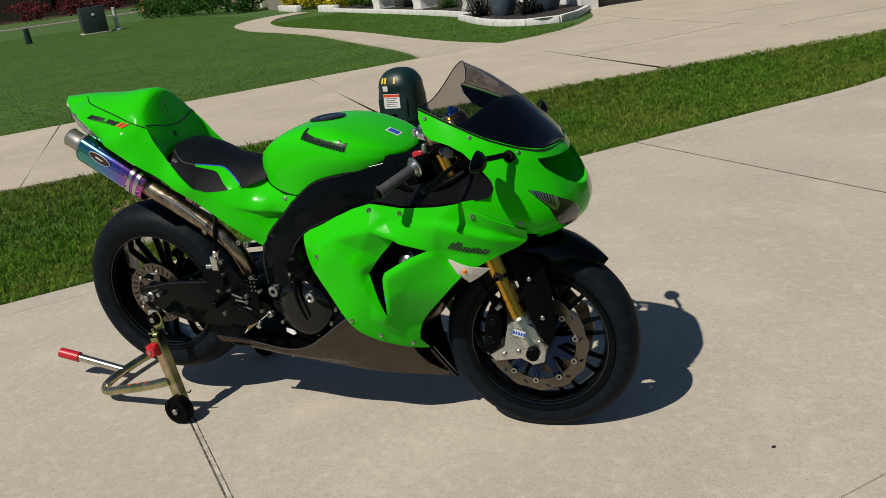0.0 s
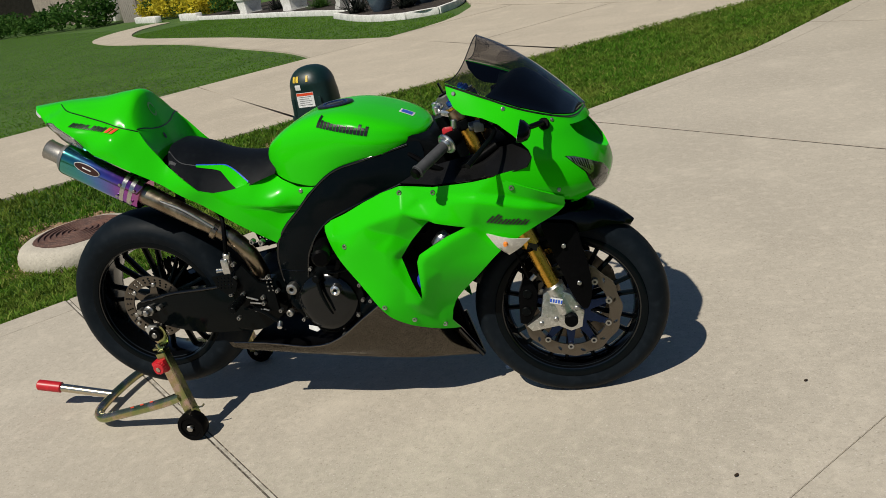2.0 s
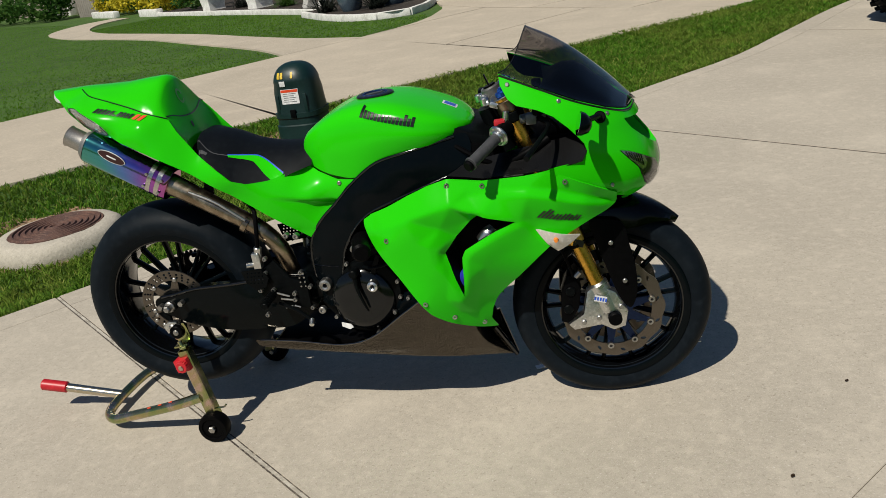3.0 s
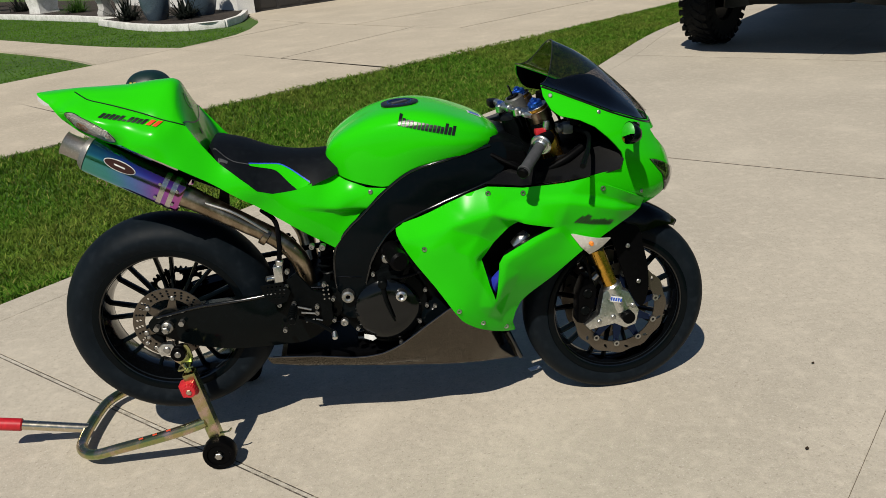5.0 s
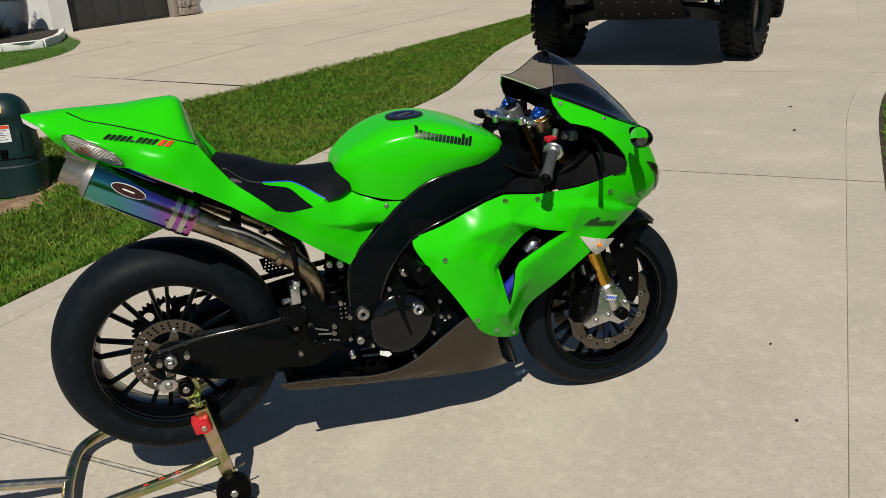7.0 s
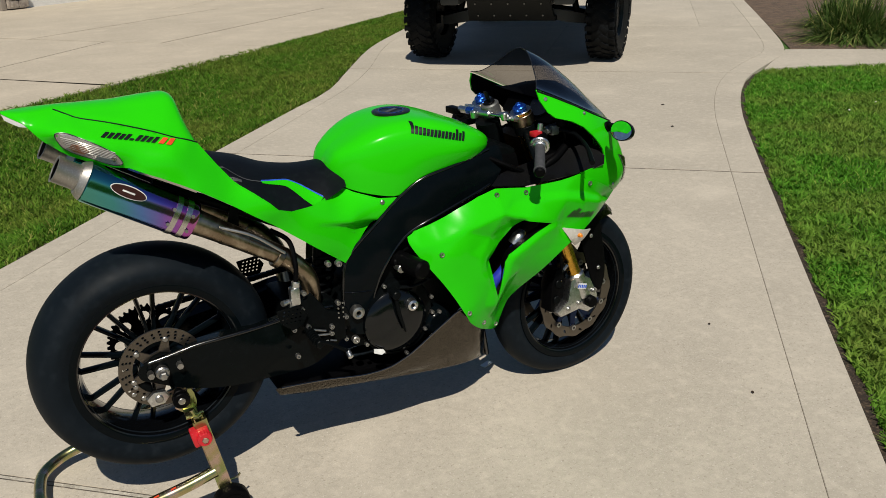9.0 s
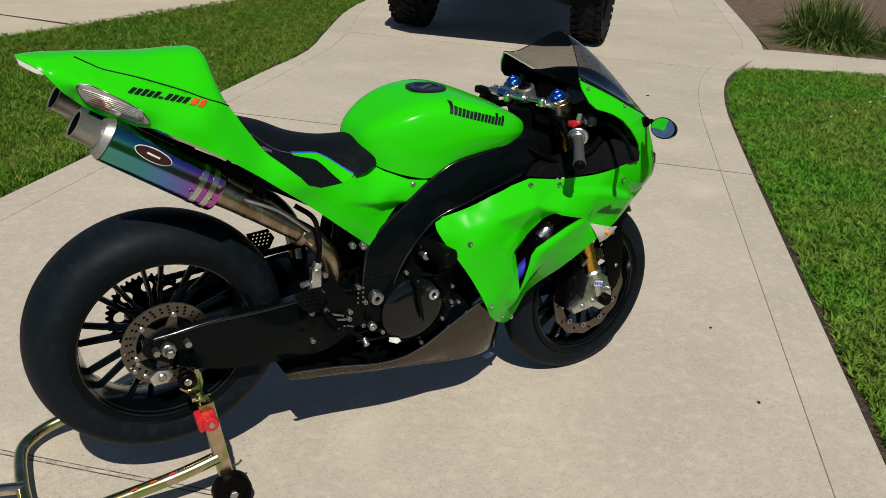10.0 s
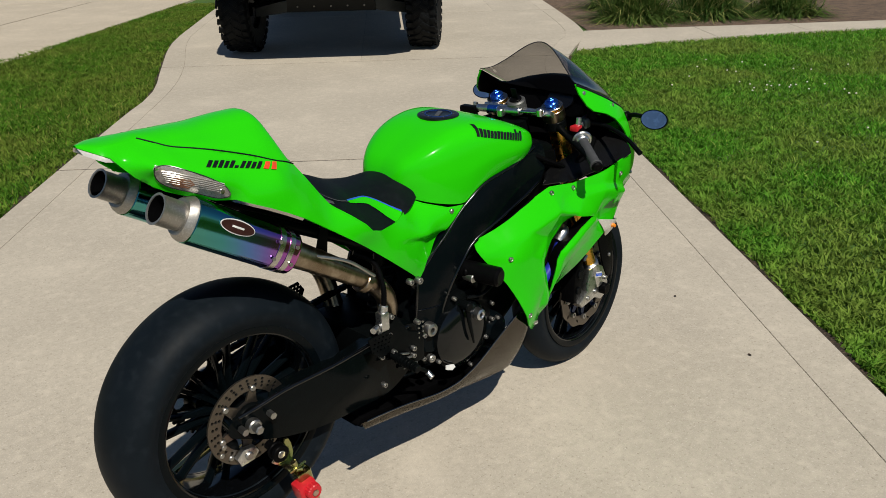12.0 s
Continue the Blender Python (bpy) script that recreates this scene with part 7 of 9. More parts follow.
bm = decal([[(-0.014 + 0.014 * a[0], 1.072 + 0.016 * a[1]), (-0.014 + 0.02 * a[0], 1.072 + 0.023 * a[1]), (-0.014 + 0.02 * b[0], 1.072 + 0.023 * b[1]), (-0.014 + 0.014 * b[0], 1.072 + 0.016 * b[1])] for a, b in zip(ring_pts, ring_pts[1:])], HUMP_TREE, lambda a, b: ((1.0, a, b), (-1, 0, 0)), 0.0015)
part("cowl_emblem", bm, material("pale_green_emblem", (0.16, 0.42, 0.1), 0.3), hump, "round pale ring emblem")

front_ray = lambda a, b: ((1.0, a, b), (-1, 0, 0))
run = [(float(p[0]), float(p[1])) for p in spline([(-0.15, 1.034), (-0.12, 1.03), (-0.087, 1.021), (-0.039, 1.015), (0.0, 1.014), (0.039, 1.015), (0.087, 1.021), (0.12, 1.03), (0.15, 1.034)], 4)]
part("cowl_seam", decal([[(a[0], a[1] - 0.002), (b[0], b[1] - 0.002), (b[0], b[1] + 0.002), (a[0], a[1] + 0.002)] for a, b in zip(run, run[1:])], HUMP_TREE, front_ray, 0.0012), DECAL_BLACK, hump)
part("keyhole", decal([[(-0.029 + 0.008 * math.cos(t), 0.986 + 0.01 * math.sin(t)) for t in np.linspace(0, 2 * math.pi, 15)[:-1]]], HUMP_TREE, front_ray, 0.0015), DECAL_BLACK, hump, "round black keyhole")
SX = eased([(0.18, 0.962), (0.215, 0.962), (0.286, 0.945), (0.364, 0.912), (0.446, 0.895), (0.522, 0.892), (0.56, 0.9)])
SE = eased([(0.18, 0.995), (0.205, 0.97), (0.245, 0.915), (0.284, 0.886), (0.325, 0.85), (0.345, 0.831), (0.4, 0.812), (0.45, 0.81), (0.5, 0.826), (0.56, 0.84)])
SW = eased([(0.18, 0.152), (0.205, 0.16), (0.245, 0.173), (0.284, 0.189), (0.325, 0.199), (0.345, 0.199), (0.4, 0.182), (0.45, 0.161), (0.5, 0.145), (0.53, 0.13), (0.56, 0.11)])
bm = bmesh.new()
rows = []
for f in np.linspace(0, 1, 30):
    row = []
    for t in np.linspace(-1, 1, 25):
        # the rear edge is a rounded bolster, set back in the middle
        start = 0.197 + 0.048 * abs(float(t)) ** 2.5
        x = start + (0.56 - start) * float(f)
        row.append((x, SW(x) * (0.985 - 0.015 * (f < 0.01)) * t, SX(x) + (SE(x) - SX(x)) * abs(t) ** 2.4 - 0.02 * (f < 0.01) - 0.003 * (0.01 < f < 0.05)))
    rows.append(row)
grid(bm, rows)
seat = part("seat", bm, SEAT, bike, "black leather race seat with green and blue piping", 50)
SEAT_TREE = tree_of([seat])
# green swoosh with a blue upper edge, and the grey piping that runs into it
BLUE_RUN = [(0.318, 0.138), (0.35, 0.119), (0.388, 0.104), (0.412, 0.106), (0.445, 0.12), (0.482, 0.141)]
GREEN_RUN = [(0.322, 0.142), (0.352, 0.13), (0.384, 0.124), (0.4, 0.131), (0.424, 0.146), (0.452, 0.157)]
for s in (1, -1):
    q = lambda run, w=0.0: [(float(p[0]), -s * (float(p[1]) - w)) for p in spline(run, 3)]
    top_, low_, edge_ = q(BLUE_RUN), q(GREEN_RUN), q(BLUE_RUN, 0.004)
    part("seat_stripe", decal([[a, b, c, d] for a, b, c, d in zip(top_, top_[1:], low_[1:], low_)], SEAT_TREE, top_ray, 0.0015), GREEN, seat, "green seat stripe")
    part("seat_stripe", decal([[a, b, c, d] for a, b, c, d in zip(edge_, edge_[1:], top_[1:], top_)], SEAT_TREE, top_ray, 0.0018), DECAL_BLUE, seat, "blue seat stripe")
    pipe_ = q([(0.222, 0.112), (0.252, 0.137), (0.282, 0.15), (0.318, 0.14)])
    part("seat_piping", decal([[a, b, (b[0], b[1] + 0.003), (a[0], a[1] + 0.003)] for a, b in zip(pipe_, pipe_[1:])], SEAT_TREE, top_ray, 0.0015), GREY_RUBBER, seat, "thin grey piping")
    part("seat_mark", decal([[(0.24, -s * 0.146), (0.266, -s * 0.153), (0.264, -s * 0.162), (0.238, -s * 0.155)]], SEAT_TREE, top_ray, 0.0015), GREY_RUBBER, seat, "small grey mark, plain bar")

# ---- fairings ----
mid_y = plate_smooth([(0.71, 0.672, -0.175), (0.787, 0.632, -0.236), (0.805, 0.52, -0.236), (0.87, 0.43, -0.238), (0.94, 0.366, -0.197), (1.014, 0.316, -0.138), (1.045, 0.28, -0.094), (0.93, 0.5, -0.232), (1.157, 0.669, -0.23), (0.97, 0.785, -0.208), (1.076, 0.775, -0.214), (1.31, 0.775, -0.222), (1.206, 0.626, -0.212), (1.266, 0.575, -0.212), (1.427, 0.705, -0.172), (1.421, 0.665, -0.15), (1.144, 0.48, -0.18), (1.06, 0.397, -0.14), (1.0, 0.586, -0.244), (1.03, 0.5, -0.21), (0.9, 0.72, -0.24), (1.2, 0.73, -0.238), (0.88, 0.6, -0.246), (1.1, 0.6, -0.232), (1.35, 0.7, -0.205), (1.0, 0.66, -0.242), (0.96, 0.53, -0.238)])
mid_outline = [tuple(p) for p in spline([(0.71, 0.68), (0.712, 0.66), (0.735, 0.618), (0.805, 0.517), (0.865, 0.415), (0.885, 0.385), (0.93, 0.345), (0.993, 0.306), (1.03, 0.286)], 3)]
mid_outline += [(1.047, 0.28), (1.036, 0.325)] + [tuple(p) for p in spline([(1.045, 0.36), (1.07, 0.405), (1.144, 0.48), (1.236, 0.57), (1.29, 0.605), (1.355, 0.634), (1.4, 0.65), (1.425, 0.667)], 3)]
mid_outline += [(1.432, 0.7), (1.36, 0.742), (1.31, 0.768), (1.262, 0.794), (1.194, 0.785), (1.077, 0.778), (0.978, 0.789), (0.92, 0.774), (0.86, 0.75), (0.79, 0.717), (0.74, 0.697)]
vent = [(0.983, 0.437), (0.966, 0.495), (0.955, 0.545), (0.947, 0.578), (0.985, 0.625), (1.03, 0.668), (1.056, 0.689), (1.1, 0.676), (1.158, 0.66), (1.1, 0.638), (1.05, 0.612), (1.008, 0.588), (0.996, 0.565), (0.99, 0.5)]
# corners of the flank's creases, run by run: (x, z, y)
RUNS = [
    [(0.7, 0.68, -0.168), (0.74, 0.698, -0.172), (0.79, 0.718, -0.186), (0.86, 0.752, -0.2), (0.92, 0.776, -0.203), (0.978, 0.792, -0.203), (1.077, 0.782, -0.21), (1.194, 0.788, -0.222), (1.262, 0.797, -0.222)],
    [(0.7, 0.64, -0.18), (0.735, 0.65, -0.2), (0.79, 0.667, -0.226), (0.86, 0.691, -0.243), (0.92, 0.706, -0.248), (0.984, 0.722, -0.248), (1.03, 0.704, -0.249), (1.068, 0.692, -0.248), (1.11, 0.679, -0.243), (1.17, 0.661, -0.234)],
    [(0.82, 0.636, -0.244), (0.87, 0.622, -0.247), (0.908, 0.604, -0.246), (0.93, 0.588, -0.238), (0.932, 0.55, -0.236), (0.945, 0.495, -0.232), (0.972, 0.425, -0.22)],
    [(0.945, 0.578, -0.216), (0.985, 0.625, -0.212), (1.03, 0.668, -0.216), (1.05, 0.68, -0.226)],
    [(0.955, 0.545, -0.218), (0.966, 0.495, -0.22), (0.983, 0.437, -0.214)],
    [(0.99, 0.5, -0.222), (0.996, 0.565, -0.23), (1.008, 0.588, -0.234), (1.05, 0.612, -0.235), (1.1, 0.638, -0.235), (1.158, 0.658, -0.233)],
    [(1.004, 0.5, -0.228), (1.012, 0.56, -0.239), (1.03, 0.583, -0.243), (1.07, 0.604, -0.243), (1.12, 0.63, -0.24), (1.17, 0.645, -0.235)],
]
# the raised shoulder at the front, as offsets from the broad form
SHOULDER = [
    [(1.03, 0.757, 0.0), (1.107, 0.752, 0.002), (1.2, 0.754, 0.006), (1.278, 0.737, 0.009), (1.345, 0.709, 0.012), (1.388, 0.688, 0.014)],
    [(1.03, 0.742, 0.0), (1.107, 0.734, -0.003), (1.2, 0.734, -0.006), (1.278, 0.715, -0.008), (1.345, 0.691, -0.008), (1.384, 0.674, -0.004)],
]
LOOSE = [(0.735, 0.615), (0.77, 0.567), (0.805, 0.517), (0.84, 0.46), (0.862, 0.41), (0.882, 0.38), (0.93, 0.342), (0.993, 0.303), (1.05, 0.276), (1.04, 0.325), (1.05, 0.36), (1.075, 0.405), (1.148, 0.48), (1.24, 0.57), (1.29, 0.603), (1.355, 0.632), (1.428, 0.665), (1.436, 0.7), (1.36, 0.746), (1.31, 0.772),
         (0.87, 0.53), (0.88, 0.45), (0.93, 0.43), (0.96, 0.38), (1.03, 0.45), (1.06, 0.53), (1.12, 0.57), (1.2, 0.66), (1.26, 0.63), (1.0, 0.36), (1.09, 0.47), (1.3, 0.67), (0.78, 0.63), (0.91, 0.55)]
nodes, creases = [], []
for run in RUNS + SHOULDER:
    creases += [(len(nodes) + i, len(nodes) + i + 1) for i in range(len(run) - 1)]
    nodes += [(x, z, y if run in SHOULDER else y - mid_y(x, z)) for x, z, y in run]
nodes += [(x, z, 0.0) for x, z in LOOSE] + [(0.945, 0.655, -0.232 - mid_y(0.945, 0.655))]
crease_y = faceted(nodes, creases, 0.0055)


def flank_y(x, z):
    return mid_y(x, z) + crease_y(x, z)


def mid_place(x, z):
    """The flank with its creases and the scoop that runs into the vent."""
    return (x, flank_y(x, z), z)


mid = pair("side_fairing", sheet(mid_outline, mid_place, 0.0075, [vent]), GREEN, bike, "glossy green side fairing with a cut-out vent", 60)
MID_TREE = tree_of(mid)
# inner return of the vent
for s in (-1, 1):
    bm = bmesh.new()
    vs = [tuple(p) for p in vent]
    a = [Vector((x, mid_place(x, z)[1] * (-s) , z)) for x, z in vs]
    a = [Vector((p.x, s * abs(p.y) - s * 0.003, p.z)) for p in a]
    b = [Vector((p.x + 0.012, p.y - s * 0.035, p.z)) for p in a]
    skin(bm, [a, b], False)
    part("vent_duct", bm, PLASTIC, mid[0 if s < 0 else 1])
part("fairing_mark", decal(word_blocks(1.213, 0.667, 1.322, 0.642, [0.024, 0.031, 0.028, 0.016, 0.018, 0.017, 0.019, 0.02, 0.016, 0.018, 0.016], 0.75, 0.36), MID_TREE, side_ray, 0.0016), DECAL_BLACK, mid[0], "black flowing mark, plain blocks")
bm = bmesh.new()
prism(bm, [(0.9, 0.48), (1.0, 0.45), (1.08, 0.5), (1.18, 0.62), (1.22, 0.72), (1.0, 0.74), (0.93, 0.62)], -0.125, -0.12, 0.001)
bm2 = mirrored(bm)
part("inner_shroud", bm, PLASTIC, bike, "black inner fairing shroud")
part("inner_shroud", bm2, PLASTIC, bike)
bm = bmesh.new()
box(bm, (0.03, 0.25, 0.3), Matrix.Translation((1.11, 0, 0.59)) @ Matrix.Rotation(radians(18), 4, "Y"), 0.006)
radiator = part("radiator", bm, PLASTIC, bike, "black finned radiator")
for k in range(26):
    bm = bmesh.new()
    m = Matrix.Translation((1.128, 0, 0.57)) @ Matrix.Rotation(radians(18), 4, "Y")
    box(bm, (0.006, 0.23, 0.003), m @ Matrix.Translation((0, 0, -0.13 + 0.011 * k)))
    part("fin", bm, SATIN, radiator)
for s in (-1, 1):
    bm = bmesh.new()
    tube(bm, [(0.968, s * 0.172, 0.43), (0.982, s * 0.186, 0.485), (1.02, s * 0.192, 0.53), (1.058, s * 0.19, 0.59)], 0.0165, 14)
    part("coolant_hose", bm, BLUE_HOSE, bike, "blue silicone coolant hose")
    bm = bmesh.new()
    tube(bm, [(1.052, s * 0.185, 0.595), (1.07, s * 0.185, 0.616), (1.085, s * 0.178, 0.63)], 0.021, 14, radii=[0.021, 0.022, 0.014])
    part("hose_neck", bm, ALU, bike, "polished radiator neck")

# nose and screen share one surface: rounded plan curves stacked in height
NF = eased([(0.62, 1.43), (0.65, 1.485), (0.68, 1.532), (0.714, 1.551), (0.75, 1.553), (0.8, 1.538), (0.86, 1.508), (0.898, 1.489), (0.985, 1.422), (1.062, 1.35), (1.119, 1.28), (1.15, 1.215), (1.18, 1.14)])
NW = eased([(0.62, 0.1), (0.65, 0.15), (0.7, 0.205), (0.78, 0.228), (0.86, 0.226), (0.92, 0.212), (0.98, 0.185), (1.05, 0.15), (1.1, 0.128), (1.15, 0.1), (1.18, 0.09)])


def NR(z):
    return 1.2 if z < 0.95 else 1.2 - 0.42 * (z - 0.95)


def nose(t, z):
    """t: 0 at the centre line, 1 where the flank is widest."""
    a = t * math.pi / 2
    xr = NR(z)
    return (xr + (NF(z) - xr) * math.copysign(abs(math.cos(a)) ** 0.92, math.cos(a)), -NW(z) * math.sin(a) ** 0.95 if a >= 0 else 0, z)


def nose_t(x, z):
    c = (x - NR(z)) / (NF(z) - NR(z))
    c = math.copysign(min(1, abs(c)) ** (1 / 0.92), c)
    return math.acos(max(-1, min(1, c))) / (math.pi / 2)


SC = 0.36


def nose_sheet(outline, thick, step=0.013, lift=0.0, holes=()):
    """An outline in (t, z) on the nose surface."""
    def place(a, b):
        x, y, z = nose(max(a / SC, 0), b)
        if lift:
            e = Vector((x - NR(z), y, 0.02)).normalized() * lift
            return (x + e.x, y + e.y, z + e.z)
        return (x, y, z)
    return sheet([(t * SC, z) for t, z in outline], place, step, [[(t * SC, z) for t, z in h] for h in holes], thick, inward=(-0.6, 1, -0.3))


def on_nose(pts):
    return [(nose_t(x, z), z) for x, z in pts]


base_line = [(0, 0.9)] + on_nose([(1.47, 0.904), (1.42, 0.925), (1.34, 0.96), (1.25, 1.003), (1.19, 1.03), (1.147, 1.048)])
rear_line = on_nose([(1.15, 1.02), (1.168, 0.985), (1.19, 0.967), (1.245, 0.951), (1.285, 0.93), (1.318, 0.9), (1.342, 0.873), (1.358, 0.852), (1.364, 0.832), (1.352, 0.814), (1.318, 0.805), (1.262, 0.798)])
seam_line = on_nose([(1.3, 0.756), (1.36, 0.728), (1.43, 0.686), (1.46, 0.668)]) + [(0.45, 0.665), (0.22, 0.65), (0, 0.648)]
mouth = [(0, 0.872), (0.12, 0.875), (0.24, 0.882), (0.315, 0.887), (0.318, 0.882), (0.288, 0.858), (0.23, 0.831), (0.175, 0.809), (0.12, 0.794), (0.06, 0.78), (0, 0.777)]
upper = nose_sheet(base_line + rear_line + seam_line + mouth[::-1], 0.004)
up = pair("nose_fairing", upper, GREEN, bike, "green nose fairing with twin head lamps", 50)
pair("fairing_liner", nose_sheet(base_line + rear_line + seam_line + mouth[::-1], 0.0015, 0.02, -0.007), PLASTIC, bike, "matt black inner face of the nose fairing", 50)
edge = [Vector(nose(t, z)) + Vector((0, 0, 0.003)) for t, z in base_line[::-1]]
run = [0.0]
for p, q in zip(edge, edge[1:]):
    run.append(run[-1] + (q - p).length)
ridge = [Vector(p) for p in spline([(1.212, 0, 1.141), (1.28, 0, 1.104), (1.35, 0, 1.052), (1.422, 0, 0.985), (1.47, 0, 0.933), (1.497, 0, 0.903)], 8)]
rows = []
for k in range(31):
    f = k / 30
    b_ = [float(np.interp(f * run[-1], run, [e[c] for e in edge])) for c in range(3)]
    c_ = [float(np.interp(f, np.linspace(0, 1, len(ridge)), [e[c] for e in ridge])) for c in range(3)]
    power = 1.25 - 0.75 * f ** 0.6
    row = []
    for s_ in np.linspace(-1, 1, 33):
        g = (0.5 + 0.5 * math.cos(math.pi * s_)) ** power
        row.append((b_[0] + (c_[0] - b_[0]) * (1 - abs(s_) ** 1.6), b_[1] * s_ * -1, b_[2] + (c_[2] - b_[2]) * g))
    rows.append(row)
sbm = bmesh.new()
grid(sbm, rows)
screen_edge = [Vector(p) for p in rows[0]]
part("windscreen", sbm, SCREEN, bike, "smoked double-bubble windscreen", 60)
bm = bmesh.new()
for s in (1, -1):
    tube(bm, [Vector((p[0], p[1] * s, p[2])) for p in [nose(t, z - 0.004) for t, z in base_line]], 0.003, 6)
tube(bm, screen_edge, 0.0014, 6, 1, False)
part("screen_trim", bm, DECAL_BLACK, bike)
# black liner under the screen
bm = bmesh.new()
crown = lambda x: float(np.interp(x, [1.2, 1.3, 1.35, 1.422, 1.47, 1.5], [0.96, 1.035, 1.036, 0.97, 0.922, 0.892]))
grid(bm, [[(p.x - 0.006, p.y * q * 0.96, p.z - 0.01 + (crown(p.x) - p.z) * (1 - q * q)) for q in np.linspace(-1, 1, 13)] for p in [Vector(v) for v in spline([tuple(e) for e in edge if 1.2 < e.x], 3)]])
part("cockpit_liner", bm, PLASTIC, bike, "matt black liner under the screen")
# head lamps and ram-air mouths
hl = [(0.488, 0.814), (0.43, 0.807), (0.364, 0.793), (0.225, 0.76), (0.168, 0.73), (0.135, 0.7), (0.15, 0.68), (0.22, 0.68), (0.282, 0.689), (0.335, 0.705), (0.38, 0.733), (0.395, 0.757), (0.446, 0.785)]
for s, k in ((-1, 0), (1, 1)):
    side = mirrored if s > 0 else (lambda b: b)
    hp = part("head_lamp", side(nose_sheet(hl, 0.001, 0.01, 0.0015)), DECAL_BLACK, up[k], "dark smoked head lamp behind clear lens")
    part("reflector", side(nose_sheet([(0.482, 0.812), (0.43, 0.805), (0.364, 0.791), (0.315, 0.78), (0.31, 0.76), (0.335, 0.748), (0.37, 0.745), (0.395, 0.76), (0.445, 0.786)], 0.001, 0.01, 0.003)), SMOKE_IN, hp, "silver ribbed reflector")
    for q in range(7):
        f = (q + 0.5) / 7
        a, b = (0.46 - 0.13 * f, 0.808 - 0.022 * f), (0.45 - 0.11 * f, 0.792 - 0.038 * f)
        pa, pb = (Vector(nose(*e)) for e in (a, b))
        off = Vector((0.002, -0.0042, 0.001))
        bm = bmesh.new()
        rod(bm, pa + off, pb + off, 0.0012, 6)
        part("reflector_rib", side(bm), SATIN, hp)
    part("projector", side(nose_sheet([(0.29, 0.722), (0.235, 0.726), (0.19, 0.722), (0.152, 0.7), (0.16, 0.687), (0.22, 0.685), (0.275, 0.693), (0.31, 0.708)], 0.001, 0.01, 0.0035)), LAMP_GREY, hp, "grey projector lens")
    part("lens", side(nose_sheet(hl, 0.002, 0.01, 0.006)), LENS, hp)
# ram-air scoop across the centre line: a green throat that narrows to a dark filter
lip = [Vector(nose(t, z)) for t, z in mouth]
lip += [Vector((p.x, -p.y, p.z)) for p in lip[-2:0:-1]]
mid_c = sum(lip, Vector()) / len(lip)
rows = [[mid_c + Vector(((p.x - mid_c.x) * k_, (p.y - mid_c.y) * k_, (p.z - mid_c.z) * k_)) + Vector((-1.0, 0, -0.1)) * deep for p in lip] for deep, k_ in ((0.001, 1.0), (0.025, 0.97), (0.06, 0.9), (0.1, 0.75))]
bm = bmesh.new()
skin(bm, rows, False)
throat = part("air_intake", bm, GREEN, up[0], "ram-air mouth with a green throat")
bm = bmesh.new()
bm.faces.new([bm.verts.new(p) for p in rows[-1]])
part("intake_filter", bm, JOINT, throat)
# cockpit infill panels
inf = [(0.975, 0.792), (1.03, 0.815), (1.12, 0.83), (1.22, 0.845), (1.3, 0.86), (1.335, 0.872), (1.358, 0.855), (1.364, 0.832), (1.35, 0.812), (1.31, 0.802), (1.26, 0.795), (1.194, 0.787), (1.077, 0.78)]
inf_y = plate_smooth([(0.975, 0.79, -0.2), (1.077, 0.78, -0.21), (1.26, 0.796, -0.225), (1.36, 0.83, -0.215), (1.358, 0.872, -0.17), (1.22, 0.845, -0.15), (1.03, 0.815, -0.165), (1.12, 0.83, -0.155)])
pair("cockpit_infill", sheet(inf, lambda x, z: (x, inf_y(x, z) + 0.012, z), 0.014), CARBON, bike, "carbon cockpit infill panel")
# screws
for x, z in ((0.787, 0.632), (0.87, 0.43), (0.94, 0.366), (1.014, 0.318), (0.978, 0.772), (1.076, 0.764), (1.3, 0.758)):
    for s in (-1, 1):
        y = abs(mid_place(x, z)[1])
        bm = bmesh.new()
        lathe(bm, [(0.003, s * (y + 0.0015)), (0.0045, s * (y + 0.0035)), (0.0065, s * (y + 0.0035)), (0.0078, s * (y + 0.001)), (0.0078, s * (y - 0.003)), (0.003, s * (y - 0.003))], (x, 0, z), 14)
        f = part("fairing_screw", bm, BOLT, mid[0 if s < 0 else 1])
for x, z in ((1.17, 1.02), (1.3, 0.965), (1.42, 0.912), (1.42, 0.725)):
    for s in (-1, 1):
        p = Vector(nose(nose_t(x, z), z))
        o = Vector((p.x - 1.2, p.y, 0.05)).normalized()
        a, b = p - o * 0.002, p + o * 0.004
        bm = bmesh.new()
        rod(bm, (a.x, -a.y * s, a.z), (b.x, -b.y * s, b.z), 0.006, 12, bevel=0.0015)
        part("fairing_screw", bm, BOLT, up[0 if s > 0 else 1])
for s in (-1, 1):
    y = 0.15
    bm = bmesh.new()
    rod(bm, (0.649, s * 0.14, 0.788), (0.649, s * 0.151, 0.788), 0.007, 12, bevel=0.002)
    part("panel_screw", bm, BOLT, tail_side[0 if s < 0 else 1])
